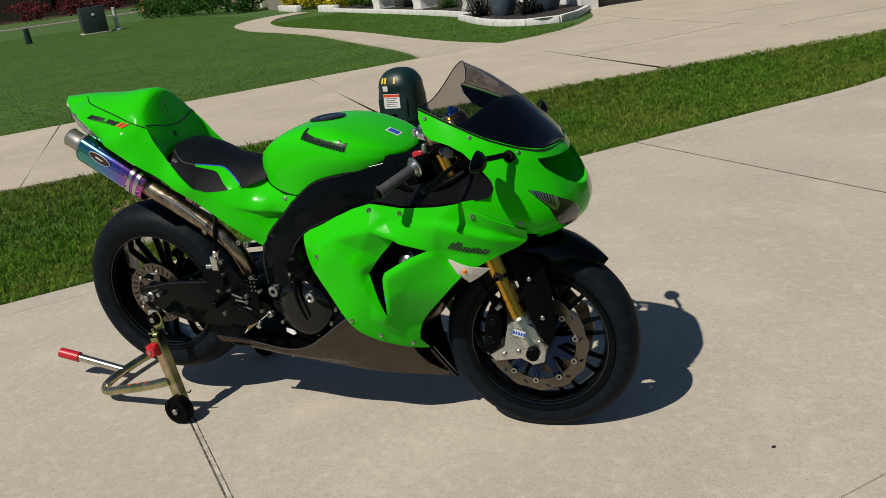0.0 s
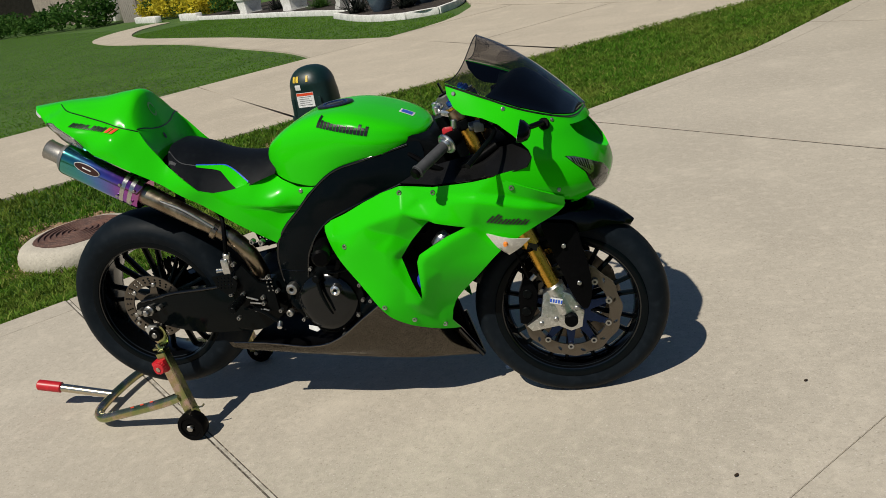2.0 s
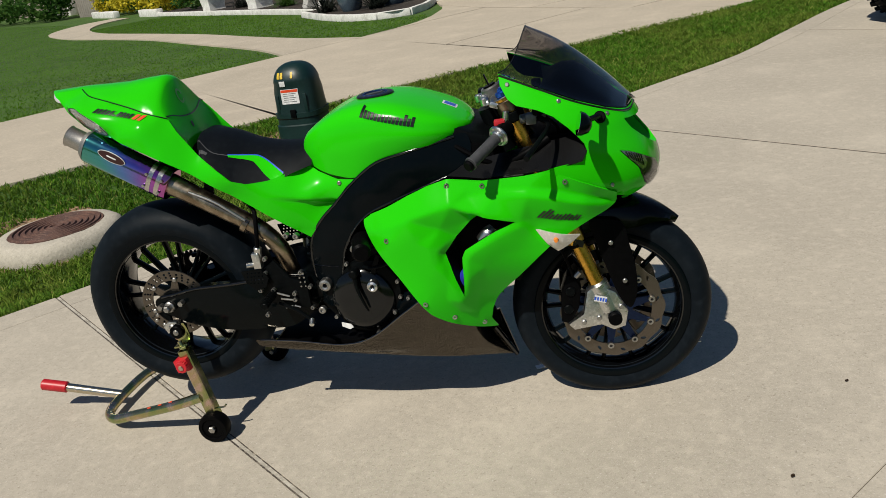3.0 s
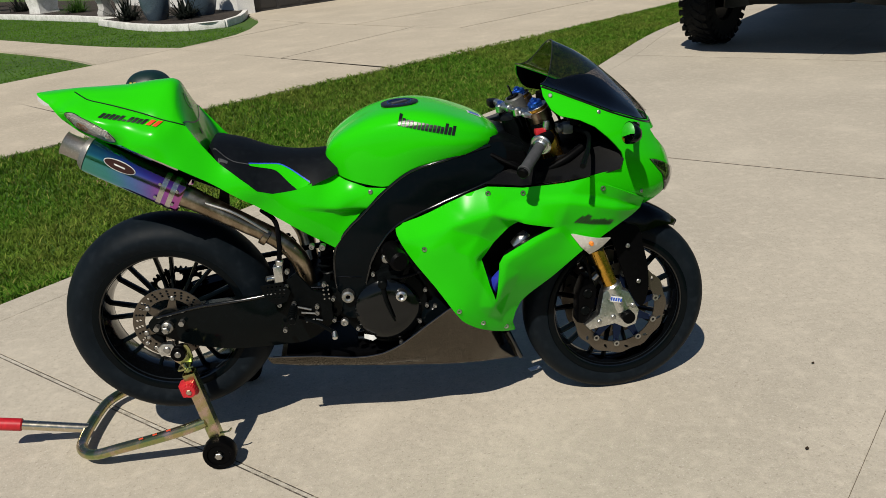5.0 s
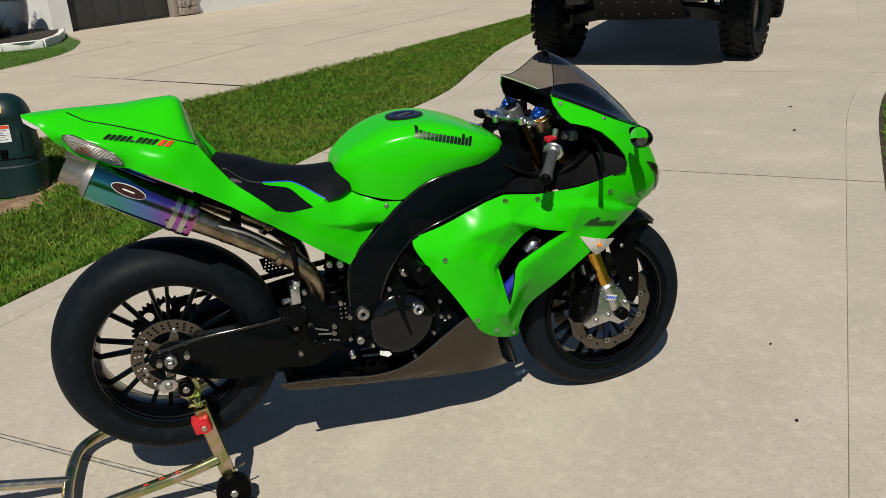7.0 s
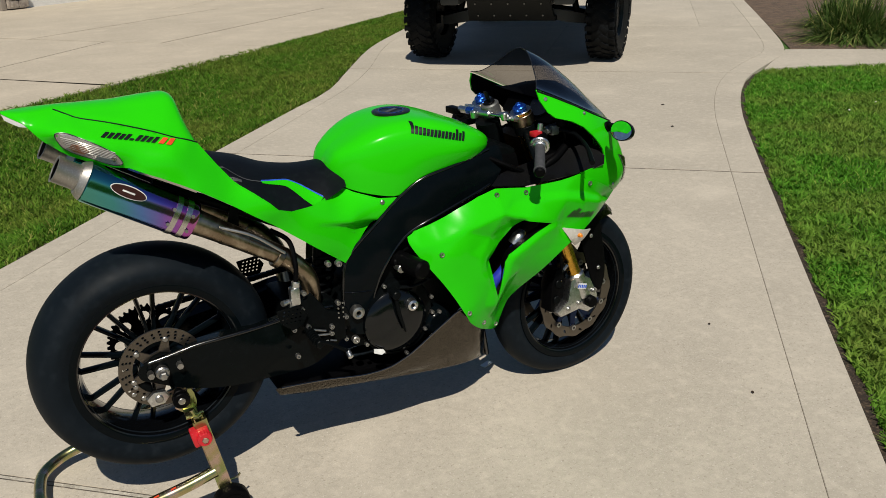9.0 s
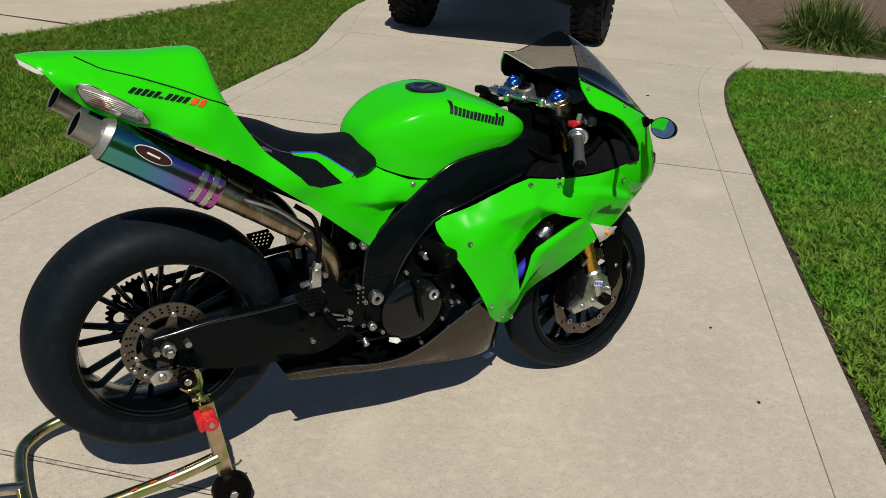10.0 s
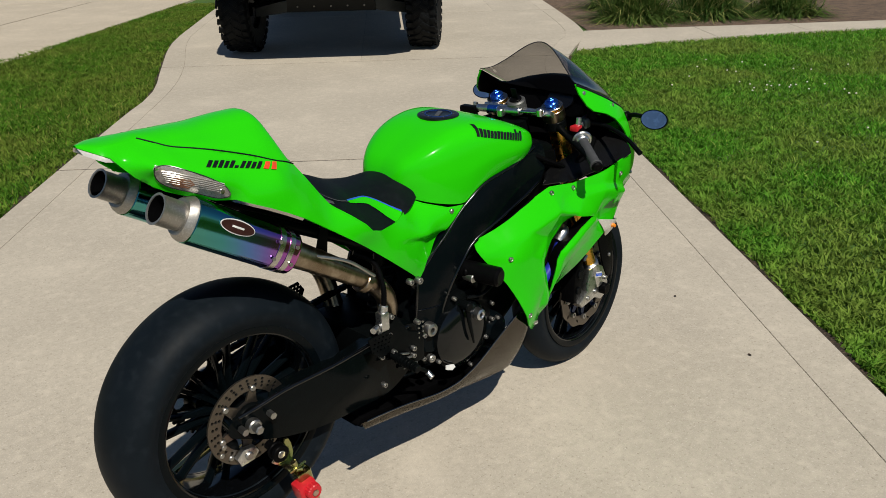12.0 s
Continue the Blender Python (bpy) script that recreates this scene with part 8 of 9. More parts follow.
# front signal lamps
sig = [(1.206, 0.629), (1.265, 0.618), (1.326, 0.598), (1.3, 0.579), (1.262, 0.556), (1.234, 0.588)]
sig_y = plate_smooth([(1.206, 0.628, -0.21), (1.325, 0.598, -0.195), (1.262, 0.556, -0.2), (1.268, 0.596, -0.226)])
for s in (-1, 1):
    bm = sheet(sig, lambda x, z: (x, sig_y(x, z) - 0.004, z), 0.012, thick=0.004)
    bm = mirrored(bm) if s > 0 else bm
    g = part("front_signal", bm, SIGNAL_CLEAR, bike, "clear front signal lamp with amber bulb")
    bm = bmesh.new()
    rod(bm, (1.262, s * 0.228, 0.6), (1.262, s * 0.24, 0.6), 0.008, 12, r2=0.005)
    part("bulb", bm, AMBER, g)
# belly pan
BEL_TOP = [(0.284, -0.182, 0.312), (0.357, -0.176, 0.304), (0.444, -0.178, 0.297), (0.547, -0.182, 0.284), (0.618, -0.187, 0.289), (0.66, -0.19, 0.303), (0.708, -0.195, 0.33), (0.8, -0.202, 0.396), (0.868, -0.206, 0.432), (0.92, -0.19, 0.37), (0.97, -0.14, 0.31), (1.02, -0.05, 0.25)]
BEL_LOW = [(0.31, -0.155, 0.276), (0.36, -0.138, 0.252), (0.444, -0.136, 0.242), (0.547, -0.136, 0.231), (0.62, -0.136, 0.223), (0.67, -0.136, 0.219), (0.725, -0.136, 0.214), (0.815, -0.136, 0.207), (0.89, -0.128, 0.2), (0.95, -0.1, 0.184), (1.01, -0.055, 0.156), (1.067, -0.004, 0.122)]
bel_top = [Vector(p) for p in spline(BEL_TOP, 4)]
bel_low = [Vector(p) for p in spline(BEL_LOW, 4)]
bm = bmesh.new()
rows = []
for a, b in zip(bel_top, bel_low):
    # upright flank, a rounded lower edge, then a floor that falls slightly to the keel
    k = abs(b.y) / 0.136
    bow = Vector((0, -0.008 * k, -0.003 * k))
    prof = [a, a.lerp(b, 0.33) + bow, a.lerp(b, 0.66) + bow * 1.1, b + Vector((0, -0.004 * k, 0.012 * k)), b + Vector((0, 0.01 * k, -0.005 * k)), Vector((b.x, b.y * 0.5, b.z - 0.011 * k)), Vector((b.x, 0, b.z - 0.013 * k))]
    rows.append([Vector(q) for q in spline([tuple(q) for q in prof], 3)])
grid(bm, rows)
bmesh.ops.solidify(bm, geom=list(bm.faces), thickness=0.003)
pan = pair("belly_pan", bm, BELLY, bike, "dark bronze glossy belly pan", 50)
for s in (-1, 1):
    bm = bmesh.new()
    tube(bm, [Vector((p.x, -s * p.y, p.z)) for p in bel_top[1:33]], 0.0028, 6, 1, False)
    part("pan_edge", bm, BELLY, pan[0 if s < 0 else 1])
    bm = bmesh.new()
    tube(bm, [Vector((p.x + 0.003, -s * p.y, p.z)) for p in rows[-1][:14]], 0.008, 8, 1, False)
    part("pan_lip", bm, GLOSS, pan[0 if s < 0 else 1], "gloss black front lip")

# added floor: keeps the space under the engine black, hiding the ground
bm = bmesh.new()
prism(bm, [(0.31, 0.262), (0.4, 0.246), (0.6, 0.236), (0.8, 0.236), (0.86, 0.25), (0.86, 0.262), (0.7, 0.266), (0.45, 0.27), (0.33, 0.278)], -0.122, 0.122, 0.004)
part("pan_tray", bm, PLASTIC, bike, "added black floor closing the gap under the engine")

# ---- fork, bars and cockpit ----
FK_TOP, FK_BOT = Vector((1.128, 0, 0.985)), Vector((1.372, 0, 0.33))
fk = (FK_BOT - FK_TOP).normalized()
for s in (-1, 1):
    o = Vector((0, s * 0.103, 0))
    bm = bmesh.new()
    rod(bm, FK_TOP + o + fk * 0.02, FK_TOP + o + fk * 0.485, 0.0285, 24, bevel=0.003)
    leg = part("fork_leg", bm, GOLD, bike, "gold upside-down fork leg")
    bm = bmesh.new()
    rod(bm, FK_TOP + o + fk * 0.47, FK_TOP + o + fk * 0.64, 0.0225, 20)
    part("fork_slider", bm, GOLD, leg, "bright gold-coated fork slider")
    bm = bmesh.new()
    rod(bm, FK_TOP + o + fk * 0.482, FK_TOP + o + fk * 0.494, 0.029, 24, bevel=0.002)
    part("fork_seal", bm, PLASTIC, leg)
    # cast foot
    bm = bmesh.new()
    rod(bm, FK_TOP + o + fk * 0.62, FK_TOP + o + fk * 0.72, 0.031, 20, bevel=0.006)
    y0, y1 = s * 0.088, s * 0.128
    prism(bm, [(1.315, 0.385), (1.35, 0.4), (1.398, 0.375), (1.43, 0.31), (1.42, 0.265), (1.385, 0.255), (1.35, 0.275), (1.27, 0.265), (1.253, 0.285), (1.3, 0.315)], min(y0, y1), max(y0, y1), 0.008)
    foot = part("fork_foot", bm, ALU, leg, "cast silver axle clamp")
    for q in ((1.37, 0.345), (1.345, 0.3), (1.41, 0.33), (1.3, 0.29)):
        bm = bmesh.new()
        rod(bm, (q[0], s * 0.125, q[1]), (q[0], s * 0.134, q[1]), 0.008, 10, bevel=0.002)
        part("bolt", bm, BOLT, foot)
    bm = bmesh.new()
    box(bm, (0.036, 0.001, 0.018), Matrix.Translation((1.352, s * 0.1375, 0.362)) @ Matrix.Rotation(radians(15), 4, "Y"))
    part("label", bm, DECAL_WHITE, foot)
    bm = bmesh.new()
    for k in range(5):
        box(bm, (0.005, 0.001, 0.01), Matrix.Translation((1.337 + 0.0075 * k, s * 0.1386, 0.366 - 0.0022 * k)) @ Matrix.Rotation(radians(15), 4, "Y"))
    part("label_bar", bm, DECAL_BLUE, foot)
    bm = bmesh.new()
    rod(bm, (1.39, s * 0.1, 0.298), (1.39, s * 0.15, 0.298), 0.02, 20, bevel=0.003)
    part("axle_cap", bm, PLASTIC, foot, "black axle slider")
    bm = bmesh.new()
    box(bm, (0.03, 0.001, 0.02), Matrix.Translation((1.302, s * 0.131, 0.535)) @ Matrix.Rotation(radians(20), 4, "Y"))
    part("label", bm, DECAL_BLACK, leg)
    # caliper
    bm = bmesh.new()
    prism(bm, [(1.235, 0.29), (1.262, 0.28), (1.29, 0.33), (1.3, 0.39), (1.285, 0.43), (1.262, 0.435), (1.24, 0.38)], s * 0.086 - 0.03, s * 0.086 + 0.03, 0.008)
    cal = part("brake_caliper", bm, PLASTIC, bike, "black radial front brake caliper")
    for q in ((1.258, 0.33), (1.268, 0.385)):
        bm = bmesh.new()
        rod(bm, (q[0], s * 0.115, q[1]), (q[0], s * 0.122, q[1]), 0.014, 16, bevel=0.002)
        part("caliper_cap", bm, SATIN, cal)
    bm = bmesh.new()
    rod(bm, (1.285, s * 0.118, 0.43), (1.3, s * 0.12, 0.445), 0.008, 8)
    part("bleed_nipple", bm, BOLT, cal)
    bm = bmesh.new()
    tube(bm, [(1.28, s * 0.118, 0.43), (1.26, s * 0.13, 0.5), (1.22, s * 0.12, 0.6), (1.19, s * 0.08, 0.72)], 0.0045, 8)
    part("brake_line", bm, PLASTIC, cal)
    # fork guard
    pl = [tuple(p) for p in spline([(1.334, 0.598), (1.38, 0.596), (1.428, 0.58), (1.444, 0.52), (1.458, 0.45), (1.46, 0.38), (1.447, 0.332), (1.43, 0.326), (1.405, 0.365), (1.376, 0.45), (1.352, 0.53)], 4, True)]
    bm = bmesh.new()
    prism(bm, pl, s * 0.124 - 0.003, s * 0.124 + 0.003, 0.0015)
    part("fork_guard", bm, PLASTIC, leg, "black fork guard plate")
    for q in ((1.392, 0.528), (1.425, 0.41)):
        bm = bmesh.new()
        rod(bm, (q[0], s * 0.13, q[1]), (q[0], s * 0.138, q[1]), 0.007, 10, bevel=0.002)
        part("bolt", bm, BOLT, leg)
bm = bmesh.new()
rod(bm, (1.064, -0.1, 0.852), (1.045, -0.104, 0.79), 0.0022, 8)
part("overflow_tube", bm, DECAL_WHITE, bike, "thin white overflow tube")
# front mudguard
bm = bmesh.new()
rows = []
for k in range(36):
    f = k / 35
    t = radians(49 + 106 * f)
    w = 0.012 + 0.066 * min(1, f * 5) ** 0.6
    R0 = 0.327 + 0.02 * min(1, f * 3)
    drop = 0.006 + 0.07 * float(smooth(f * 3.2)) * (1 - 0.5 * float(smooth((f - 0.55) * 3)))
    # a crowned top, a shoulder, then an upright skirt
    sect = [(0.0, 0.0), (0.35, 0.002), (0.65, 0.009), (0.85, 0.02), (0.96, 0.4 * drop + 0.014), (1.0, 0.7 * drop + 0.014), (1.02, drop + 0.014)]
    half = [(w * a, R0 - b) for a, b in sect]
    rows.append([FRONT + Vector((math.cos(t) * r, y, math.sin(t) * r)) for y, r in [(-y, r) for y, r in half[:0:-1]] + half])
grid(bm, rows)
bmesh.ops.solidify(bm, geom=list(bm.faces), thickness=0.0025)
part("front_mudguard", bm, FENDER, bike, "gloss black front mudguard", 50)

bm = bmesh.new()
box(bm, (0.055, 0.25, 0.018), Matrix.Translation((1.118, 0, 0.947)) @ Matrix.Rotation(radians(20), 4, "Y"), 0.006)
yoke = part("top_yoke", bm, ALU, bike, "machined silver top yoke")
for s in (-1, 1):
    t0 = FK_TOP + Vector((0.004, s * 0.103, -0.012))
    for name, a0, a1, r, mt in (("yoke_clamp", 0.012, 0.045, 0.035, TITAN), ("fork_clamp_ring", 0.003, 0.012, 0.031, GOLD), ("fork_clamp_ring", 0.0, 0.004, 0.033, STEEL)):
        bm = bmesh.new()
        rod(bm, t0 + fk * a0, t0 + fk * a1, r, 26, bevel=0.0015)
        part(name, bm, mt, yoke)
    bm = bmesh.new()
    rod(bm, t0 - fk * 0.014, t0 + fk * 0.001, 0.021, 22, bevel=0.003)
    rod(bm, t0 - fk * 0.022, t0 - fk * 0.012, 0.011, 6, bevel=0.002)
    part("fork_cap", bm, BLUE_ANO, yoke, "blue anodised fork cap")
    bm = bmesh.new()
    rod(bm, t0 - fk * 0.025, t0 - fk * 0.021, 0.005, 12, bevel=0.001)
    part("adjuster", bm, BLUE_ANO, yoke)
    bm = bmesh.new()
    p = t0 + fk * 0.028 + Vector((-0.034, -s * 0.012, 0))
    rod(bm, p, p + Vector((-0.012, 0, 0)), 0.0065, 12, bevel=0.002)
    part("clamp_bolt", bm, BOLT, yoke)
bm = bmesh.new()
rod(bm, (1.105, 0, 0.945), (1.09, 0, 0.985), 0.029, 22, bevel=0.004)
barrel = part("ignition_barrel", bm, material("grey_cast_barrel", (0.13, 0.13, 0.125), 0.5, metal=0.6), yoke, "grey ignition barrel with a key")
bm = bmesh.new()
rod(bm, (1.091, 0, 0.984), (1.0885, 0, 0.99), 0.019, 18, bevel=0.002)
part("barrel_face", bm, PLASTIC, barrel)
bm = bmesh.new()
box(bm, (0.004, 0.02, 0.034), Matrix.Translation((1.083, 0, 1.005)) @ Matrix.Rotation(radians(-20), 4, "Y"), 0.0015)
part("key", bm, SATIN, barrel)
# steering damper across the yoke
bm = bmesh.new()
rod(bm, (1.066, 0.13, 0.95), (1.074, -0.03, 0.956), 0.0115, 18, bevel=0.003)
damper = part("steering_damper", bm, ALU, bike, "silver steering damper with a blue band")
bm = bmesh.new()
rod(bm, (1.0685, 0.085, 0.952), (1.0705, 0.05, 0.9535), 0.0121, 18)
part("damper_band", bm, BLUE_ANO, damper)
bm = bmesh.new()
rod(bm, (1.074, -0.03, 0.956), (1.079, -0.095, 0.959), 0.005, 12)
part("damper_rod", bm, STEEL, damper)
for q in ((1.056, 0.03, 0.949), (1.08, -0.098, 0.96)):
    bm = bmesh.new()
    rod(bm, Vector(q) - Vector((0, 0, 0.012)), Vector(q) + Vector((-0.003, 0, 0.012)), 0.012, 16, bevel=0.003)
    part("damper_joint", bm, ALU, damper)
bm = bmesh.new()
box(bm, (0.03, 0.06, 0.022), Matrix.Translation((1.059, 0.155, 0.944)), 0.006)
part("damper_bracket", bm, PLASTIC, bike)
for s in (-1, 1):
    inner, outer = Vector((1.1285, s * 0.203, 0.897)), Vector((1.038, s * 0.318, 0.845))
    d = (outer - inner).normalized()
    bm = bmesh.new()
    rod(bm, Vector((1.15, s * 0.1, 0.915)), outer - d * 0.02, 0.011, 14)
    rod(bm, (1.155, s * 0.103, 0.9), (1.147, s * 0.103, 0.93), 0.034, 20, bevel=0.004)
    bar = part("clip_on_bar", bm, SATIN, bike, "black clip-on handlebar")
    bm = bmesh.new()
    rod(bm, inner + d * 0.036, outer, 0.0155, 18, bevel=0.004)
    part("grip", bm, GREY_RUBBER, bar, "grey ribbed rubber grip")
    bm = bmesh.new()
    rod(bm, outer, outer + d * 0.012, 0.016, 16, bevel=0.004)
    part("bar_end", bm, PLASTIC, bar)
    bm = bmesh.new()
    rod(bm, inner - d * 0.02, inner + d * 0.022, 0.024, 18, bevel=0.004)
    part("throttle_housing" if s < 0 else "switch_housing", bm, PLASTIC, bar)
    bm = bmesh.new()
    rod(bm, inner + d * 0.022, inner + d * 0.031, 0.03, 26, bevel=0.003)
    rod(bm, inner + d * 0.03, inner + d * 0.04, 0.0205, 22, bevel=0.003)
    part("grip_flange", bm, ALU if s < 0 else PLASTIC, bar, "cast silver throttle flange" if s < 0 else "")
    bm = bmesh.new()
    rod(bm, outer - d * 0.008, outer - d * 0.001, 0.0182, 20, bevel=0.002)
    part("grip_lip", bm, GREY_RUBBER, bar)
    bm = bmesh.new()
    rod(bm, inner - d * 0.01 + Vector((0.0, 0, 0.02)), inner - d * 0.01 + Vector((0.004, 0, 0.046)), 0.0085, 14, bevel=0.002)
    part("adjuster_barrel", bm, ALU, bar)
    bm = bmesh.new()
    box(bm, (0.03, 0.026, 0.016), Matrix.Translation(inner - d * 0.006 + Vector((-0.014, 0, 0.02))), 0.004)
    part("kill_switch", bm, RED if s < 0 else PLASTIC, bar, "red engine stop switch" if s < 0 else "")
    m0 = inner - d * 0.04 + Vector((0.02, 0, 0.004))
    bm = bmesh.new()
    rod(bm, m0, m0 + Vector((0.07, -s * 0.01, 0.006)), 0.013, 14, bevel=0.003)
    box(bm, (0.03, 0.03, 0.03), Matrix.Translation(m0 + Vector((0.03, 0, 0))), 0.006)
    part("master_cylinder", bm, CAST_GREY if s < 0 else SATIN, bar, "grey cast radial master cylinder" if s < 0 else "radial master cylinder")
    bm = bmesh.new()
    tube(bm, [m0 + Vector((0.05, 0, 0)), m0 + Vector((0.075, s * 0.05, -0.012)), m0 + Vector((0.05, s * 0.13, -0.03)), m0 + Vector((0.012, s * 0.2, -0.058))], 0.006, 10, radii=[0.009, 0.007, 0.006, 0.0065, 0.008])
    part("lever", bm, SATIN, bar, "black brake lever" if s < 0 else "black clutch lever")
    bm = bmesh.new()
    tube(bm, [m0 + Vector((0.07, 0, 0)), m0 + Vector((0.1, -s * 0.03, -0.05)), m0 + Vector((0.08, -s * 0.05, -0.15)), m0 + Vector((0.09, -s * 0.06, -0.25))], 0.0045, 8)
    part("cable", bm, PLASTIC, bar)
    # brake fluid cup
    bm = bmesh.new()
    rod(bm, m0 + Vector((0.05, s * 0.015, 0.01)), m0 + Vector((0.05, s * 0.015, 0.045)), 0.015, 16, bevel=0.003)
    part("reservoir", bm, PLASTIC, bar)
    # mirror
    mc = Vector((1.354, s * 0.29, 0.928))
    bm = bmesh.new()
    tube(bm, [(1.4, s * 0.158, 0.908), (1.398, s * 0.19, 0.918), (1.385, s * 0.225, 0.922), mc + Vector((0.016, -s * 0.02, 0.0))], 0.0075, 10)
    rod(bm, (1.4, s * 0.145, 0.9), (1.402, s * 0.17, 0.912), 0.016, 14, bevel=0.003)
    mir = part("mirror", bm, PLASTIC, bike, "small oval folded mirror on a black stem")
    n_ = Vector((-0.85, -0.32, 0.42) if s > 0 else (-0.91, -0.11, 0.29)).normalized()
    a_, b_ = axes(n_)
    bm = bmesh.new()
    skin(bm, [ring_of(mc - n_ * 0.032, a_, b_, 0.012, 24, 0.009), ring_of(mc - n_ * 0.027, a_, b_, 0.028, 24, 0.019), ring_of(mc - n_ * 0.012, a_, b_, 0.042, 24, 0.028), ring_of(mc, a_, b_, 0.044, 24, 0.03)])
    part("shell", bm, BLACK, mir)
    bm = bmesh.new()
    skin(bm, [ring_of(mc + n_ * 0.0005, a_, b_, 0.041, 24, 0.027), ring_of(mc + n_ * 0.0012, a_, b_, 0.041, 24, 0.027)])
    part("glass", bm, MIRROR, mir, "mirror glass")
bm = bmesh.new()
box(bm, (0.03, 0.2, 0.1), Matrix.Translation((1.27, 0, 0.955)) @ Matrix.Rotation(radians(35), 4, "Y"), 0.012)
dash = part("instrument_panel", bm, PLASTIC, bike, "black instrument panel")
bm = bmesh.new()
rod(bm, (1.252, -0.04, 0.965), (1.246, -0.04, 0.969), 0.036, 28)
part("dial", bm, DECAL_BLACK, dash)
bm = bmesh.new()
prism(bm, [(1.2, 0.86), (1.39, 0.87), (1.41, 0.74), (1.25, 0.72)], -0.11, 0.11, 0.02)
part("nose_bracket", bm, PLASTIC, bike)
bm = bmesh.new()
prism(bm, [(0.7, 0.82), (1.0, 0.87), (1.1, 0.86), (1.12, 0.78), (1.0, 0.7), (0.8, 0.7)], -0.13, 0.13, 0.02)
part("airbox", bm, PLASTIC, bike, "black airbox under the tank")
for s in (-1, 1):
    bm = bmesh.new()
    tube(bm, [(1.05, s * 0.12, 0.83), (1.12, s * 0.15, 0.8), (1.2, s * 0.16, 0.83), (1.26, s * 0.14, 0.86)], 0.012, 10)
    part("wiring", bm, PLASTIC, bike)
    bm = bmesh.new()
    tube(bm, [(1.0, s * 0.13, 0.86), (1.08, s * 0.16, 0.82), (1.16, s * 0.13, 0.78)], 0.007, 8)
    part("wiring", bm, PLASTIC, bike)

# ---- fit the machine together: flanks to their true width, bars turned a little, the whole set askew on the drive ----
YAW, SIDE, STEER = radians(3.3), -0.034, radians(2.6)
TURNED = ("front_wheel", "fork_leg", "front_mudguard", "top_yoke", "clip_on_bar", "brake_caliper", "steering_damper", "damper_bracket")
LEAN = np.array((-0.008, -0.027, -0.002))
axis_at = Vector((1.1, 0, 0.98))
turn = Matrix.Translation(axis_at) @ Matrix.Rotation(STEER, 4, Vector((-0.37, 0, 0.93))) @ Matrix.Translation(-axis_at)
for top_part in bike.children:
    kind = top_part.name.split(".")[0]
    for ob in (top_part, *top_part.children_recursive):
        if kind in TURNED:
            ob.data.transform(turn)
            co = np.empty(len(ob.data.vertices) * 3)
            ob.data.vertices.foreach_get("co", co)
            co = co.reshape(-1, 3)
            co += np.clip((0.93 - co[:, 2:]) / 0.62, 0, 1) * LEAN
            ob.data.vertices.foreach_set("co", co.ravel())
        elif kind != "rear_wheel":
            co = np.empty(len(ob.data.vertices) * 3)
            ob.data.vertices.foreach_get("co", co)
            co = co.reshape(-1, 3)
            off = (SIDE + math.sin(YAW) * co[:, 0]) * np.minimum(1, np.abs(co[:, 1]) / 0.1)
            co[:, 1] += np.sign(co[:, 1]) * off
            co[:, 0] -= math.sin(YAW) * np.abs(co[:, 1])
            ob.data.vertices.foreach_set("co", co.ravel())
        ob.data.update()
bike.matrix_world = Matrix.Translation((0, SIDE, 0)) @ Matrix.Rotation(YAW, 4, "Z") @ Matrix.Translation((0.7, 0, 0))

# ---- rear stand ----
stand = thing("paddock_stand", (0, 0, 0), "zinc-plated tubular rear paddock stand holding up the motorcycle", "paddock stand")
bm = bmesh.new()
pts = [(0.085, -0.245, 0.15), (-0.02, -0.24, 0.118), (-0.2, -0.215, 0.068), (-0.29, -0.2, 0.045), (-0.345, -0.15, 0.038), (-0.36, -0.07, 0.04), (-0.36, 0.07, 0.04), (-0.345, 0.15, 0.038), (-0.29, 0.2, 0.045), (-0.2, 0.215, 0.068), (-0.02, 0.24, 0.118), (0.085, 0.245, 0.15)]
tube(bm, pts, 0.0165, 16, 6)
part("u_tube", bm, ZINC, stand, "iridescent yellow zinc-plated bent tube", 60)
bm = bmesh.new()
rod(bm, (-0.36, -0.04, 0.045), (-0.56, -0.066, 0.098), 0.0155, 16)
part("handle", bm, material("bright_zinc", (0.62, 0.54, 0.47), 0.25, metal=1.0, dark=(0.55, 0.5, 0.36)), stand, "bright zinc handle tube")
bm = bmesh.new()
rod(bm, (-0.55, -0.065, 0.096), (-0.64, -0.077, 0.118), 0.0205, 16, bevel=0.004)
part("handle_grip", bm, RED, stand, "red rubber handle grip")
for k in range(3):
    bm = bmesh.new()
    q = Vector((-0.03 - 0.045 * k, -0.2405 + 0.004 * k, 0.131 - 0.0125 * k))
    box(bm, (0.014, 0.002, 0.004), Matrix.Translation(q + Vector((0, -0.009, 0.005))) @ Matrix.Rotation(radians(-15), 4, "Y"))
    part("marking", bm, DECAL_RED, stand, "red maker's marking, plain bars")
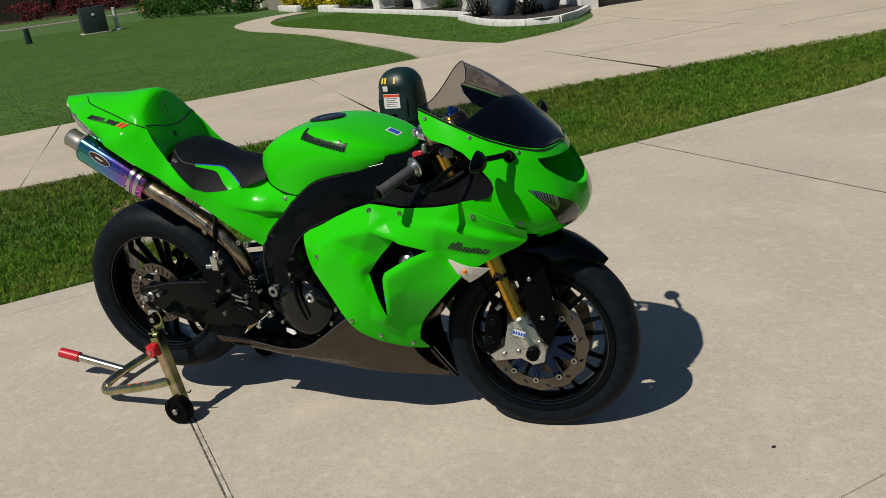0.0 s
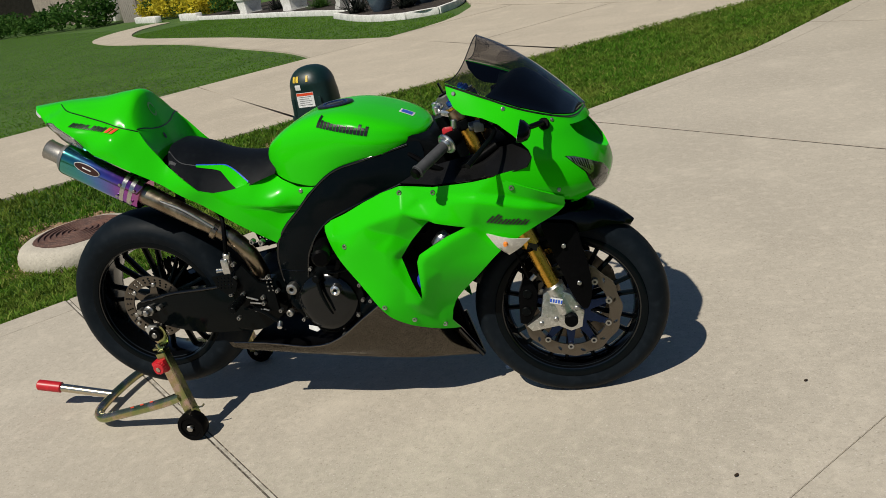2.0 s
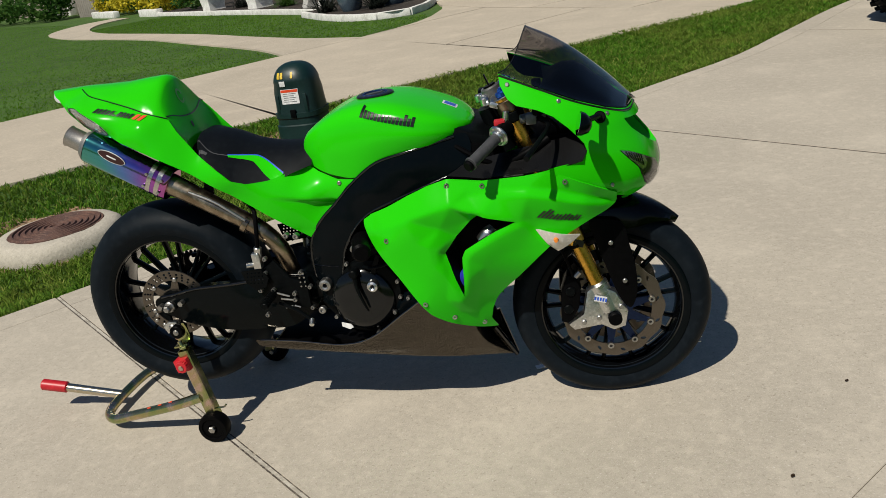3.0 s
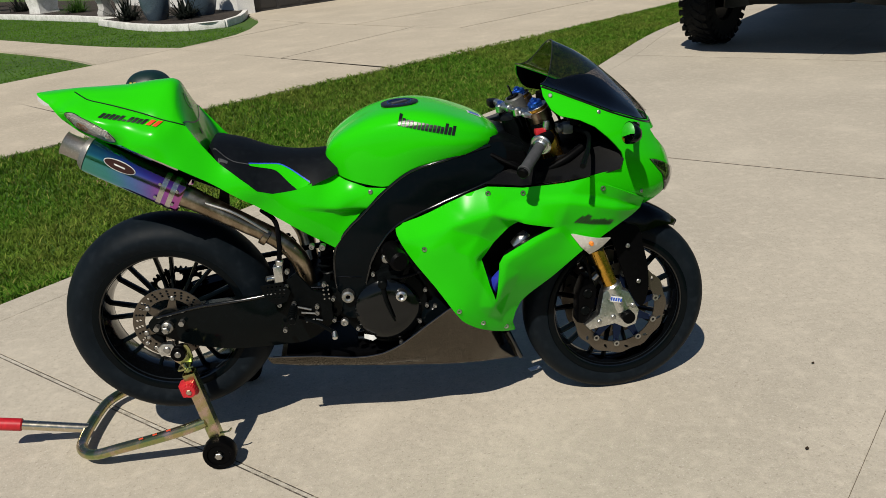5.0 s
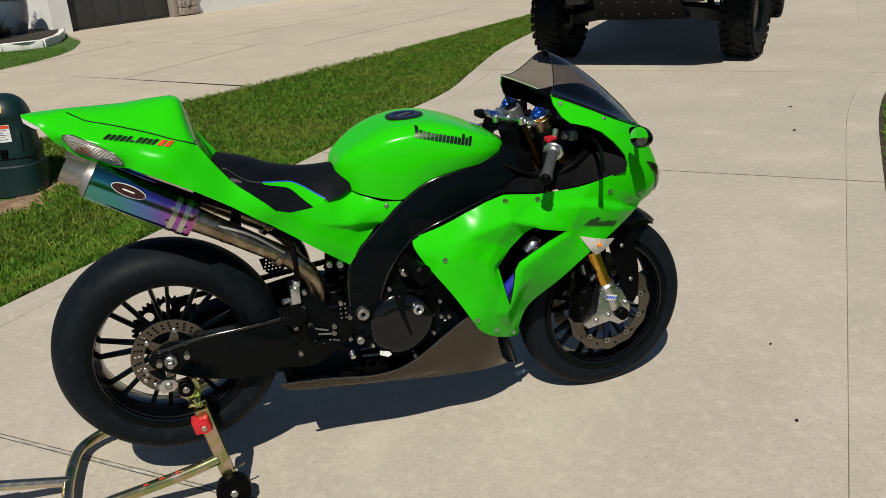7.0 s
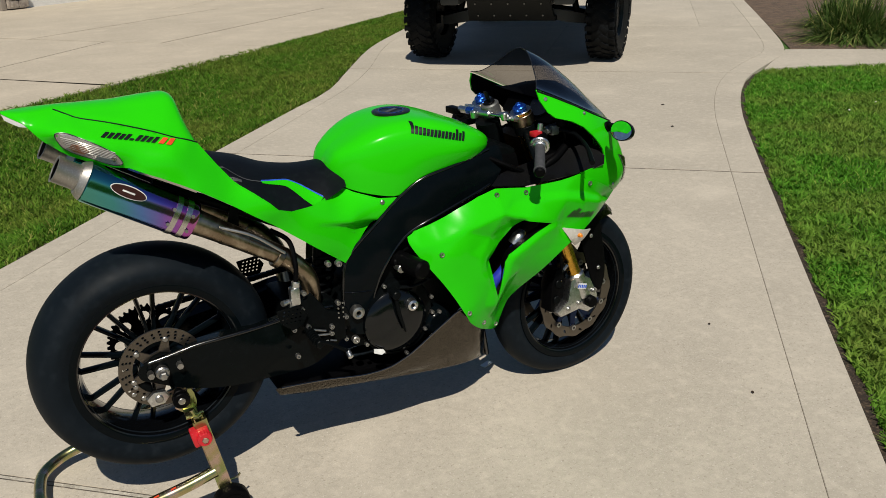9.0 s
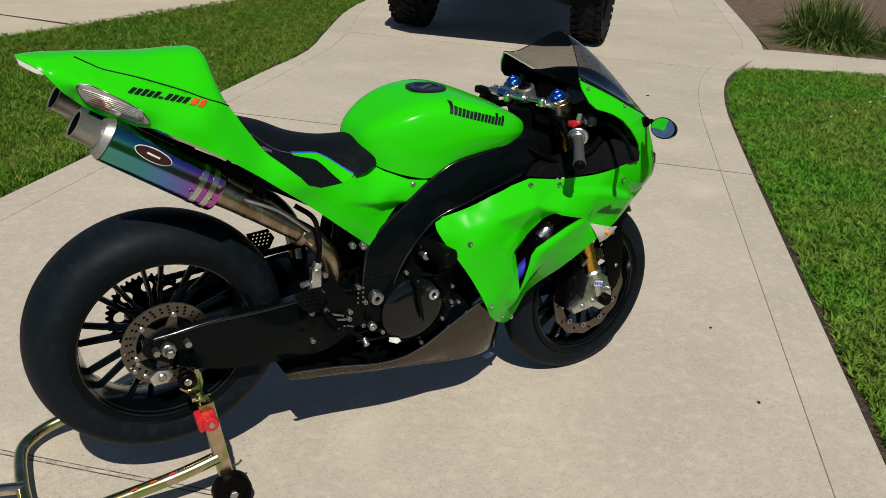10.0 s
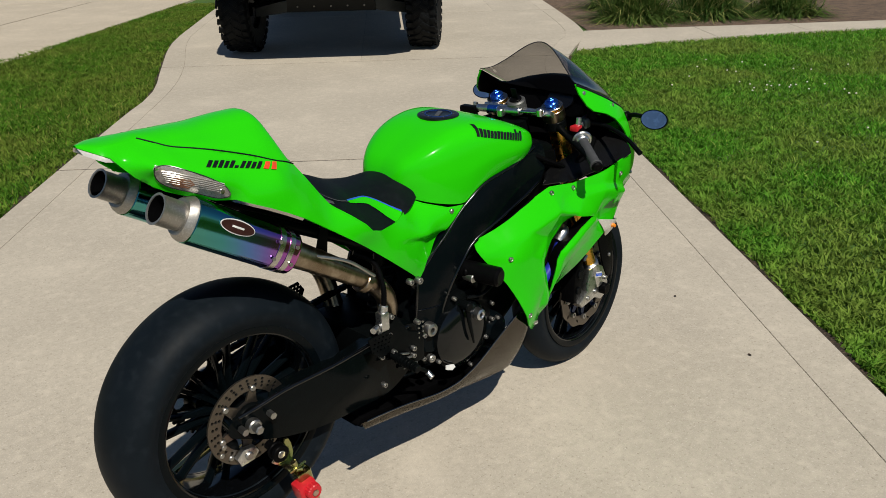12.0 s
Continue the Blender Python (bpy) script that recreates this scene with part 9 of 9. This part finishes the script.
for s in (-1, 1):
    n_ = Vector((0, 1, 0))
    a, b = Vector((0.109, s * 0.236, 0.062)), Vector((0.062, s * 0.232, 0.316))
    d = (b - a).normalized()
    w = d.cross(n_).normalized()

    def sleeve_ring(p, k):
        return [p + w * (k * x) + n_ * (k * y) for x, y in ((-0.8, -1), (0.8, -1), (1, -0.8), (1, 0.8), (0.8, 1), (-0.8, 1), (-1, 0.8), (-1, -0.8))]
    bm = bmesh.new()
    skin(bm, [sleeve_ring(a, 0.0185), sleeve_ring(b, 0.0185), sleeve_ring(b, 0.0158), sleeve_ring(b - d * 0.02, 0.0158)])
    up_ = part("upright", bm, ZINC, stand, "square zinc-plated upright sleeve")
    # screw and forked cradle under the bobbin
    bm = bmesh.new()
    top_ = Vector((0.048, s * 0.226, 0.342))
    rod(bm, b - d * 0.019, top_, 0.0075, 12)
    rod(bm, b + d * 0.002, b + d * 0.011, 0.013, 6, bevel=0.0015)
    rod(bm, b + d * 0.013 - w * 0.018, b + d * 0.013 + w * 0.018, 0.003, 8)
    part("lift_screw", bm, ZINC, up_, "gold zinc adjusting screw with a cross pin")
    bm = bmesh.new()
    prism(bm, [(0.03, 0.322), (0.064, 0.322), (0.07, 0.345), (0.066, 0.372), (0.06, 0.386), (0.051, 0.388), (0.047, 0.378), (0.053, 0.362), (0.051, 0.35), (0.042, 0.34), (0.03, 0.338), (0.018, 0.344), (0.012, 0.338)], s * 0.191 - 0.0035, s * 0.191 + 0.0035, 0.0015)
    box(bm, (0.034, 0.05, 0.006), Matrix.Translation((0.048, s * 0.212, 0.326)) @ Matrix.Rotation(-0.1, 4, "Y"), 0.0015)
    part("lift_hook", bm, ZINC, up_, "bent zinc hook under the bobbin")
    c = Vector((0.059, s * 0.262, 0.274))
    turn_ = Matrix.Rotation(-0.195, 4, "Y")
    bm = bmesh.new()
    box(bm, (0.048, 0.04, 0.044), Matrix.Translation(c - n_ * (s * 0.014)) @ turn_, 0.006)
    part("height_knob", bm, RED, up_, "red plastic adjuster block and knob")
    bm = bmesh.new()
    kc = c + Vector((0.006, 0, 0.002))
    rings = []
    for depth, rr in ((0.004, 0.0195), (0.018, 0.0185), (0.021, 0.0165)):
        rings.append([kc + n_ * (s * depth) + Vector((math.cos(q), 0, math.sin(q))) * (rr + (0.0012 if m_ % 2 else 0)) for m_, q in enumerate(np.linspace(0, 2 * math.pi, 36, endpoint=False))])
    skin(bm, rings)
    part("knob_rim", bm, RED, up_, "ribbed red knob", 25)
    bm = bmesh.new()
    rod(bm, kc + n_ * (s * 0.02), kc + n_ * (s * 0.0245), 0.009, 6, bevel=0.0012)
    part("knob_bolt", bm, ZINC, up_)
    wc = Vector((0.112, s * 0.262, 0.05))
    bm = lathe(bmesh.new(), [(0.016, 0.018), (0.034, 0.016), (0.036, 0.02), (0.047, 0.02), (0.05, 0.014), (0.05, -0.014), (0.047, -0.02), (0.036, -0.02), (0.034, -0.016), (0.016, -0.018)], wc, 32)
    wh = part("castor", bm, PLASTIC, stand, "black plastic castor")
    bm = bmesh.new()
    rod(bm, wc - n_ * (s * 0.04), wc + n_ * (s * 0.024), 0.008, 12)
    rod(bm, wc + n_ * (s * 0.02), wc + n_ * (s * 0.027), 0.012, 6, bevel=0.002)
    part("castor_bolt", bm, BOLT, wh)
    bm = bmesh.new()
    tube(bm, [(0.115, s * 0.232, 0.1), (0.14, s * 0.228, 0.1), (0.15, s * 0.226, 0.108)], 0.003, 8)
    part("spring_clip", bm, ZINC, up_)


# small litter on the slabs
bm = bmesh.new()
box(bm, (0.045, 0.022, 0.004), Matrix.Translation((1.13, 0.138, 0.0025)) @ Matrix.Rotation(0.4, 4, "Z"), 0.001)
solo("paper_scrap", bm, DECAL_WHITE, "small white scrap lying on the concrete", "litter")

leaf_rng = random.Random(12)
for lx, ly, size in ((4.534, 3.243, 0.02), (4.095, 2.605, 0.018), (1.82, -0.467, 0.009), (2.05, -0.01, 0.008)):
    bm = bmesh.new()
    turn_by = leaf_rng.uniform(0, 6.28)
    ca, sa = math.cos(turn_by), math.sin(turn_by)
    rows_ = []
    for f, w in ((-1, 0.06), (-0.6, 0.4), (0, 0.6), (0.6, 0.38), (1, 0.05)):
        rows_.append([(lx + size * (ca * f - sa * w * e), ly + size * (sa * f + ca * w * e), 0.003 + size * (0.18 * f * f + 0.22 * abs(e) * w)) for e in (-1, 0, 1)])
    grid(bm, rows_)
    r = bmesh.ops.solidify(bm, geom=list(bm.faces), thickness=0.0008)
    solo("dry_leaf", bm, DRY_LEAF, "small dry brown leaf on the concrete", "leaf", "dry leaves")
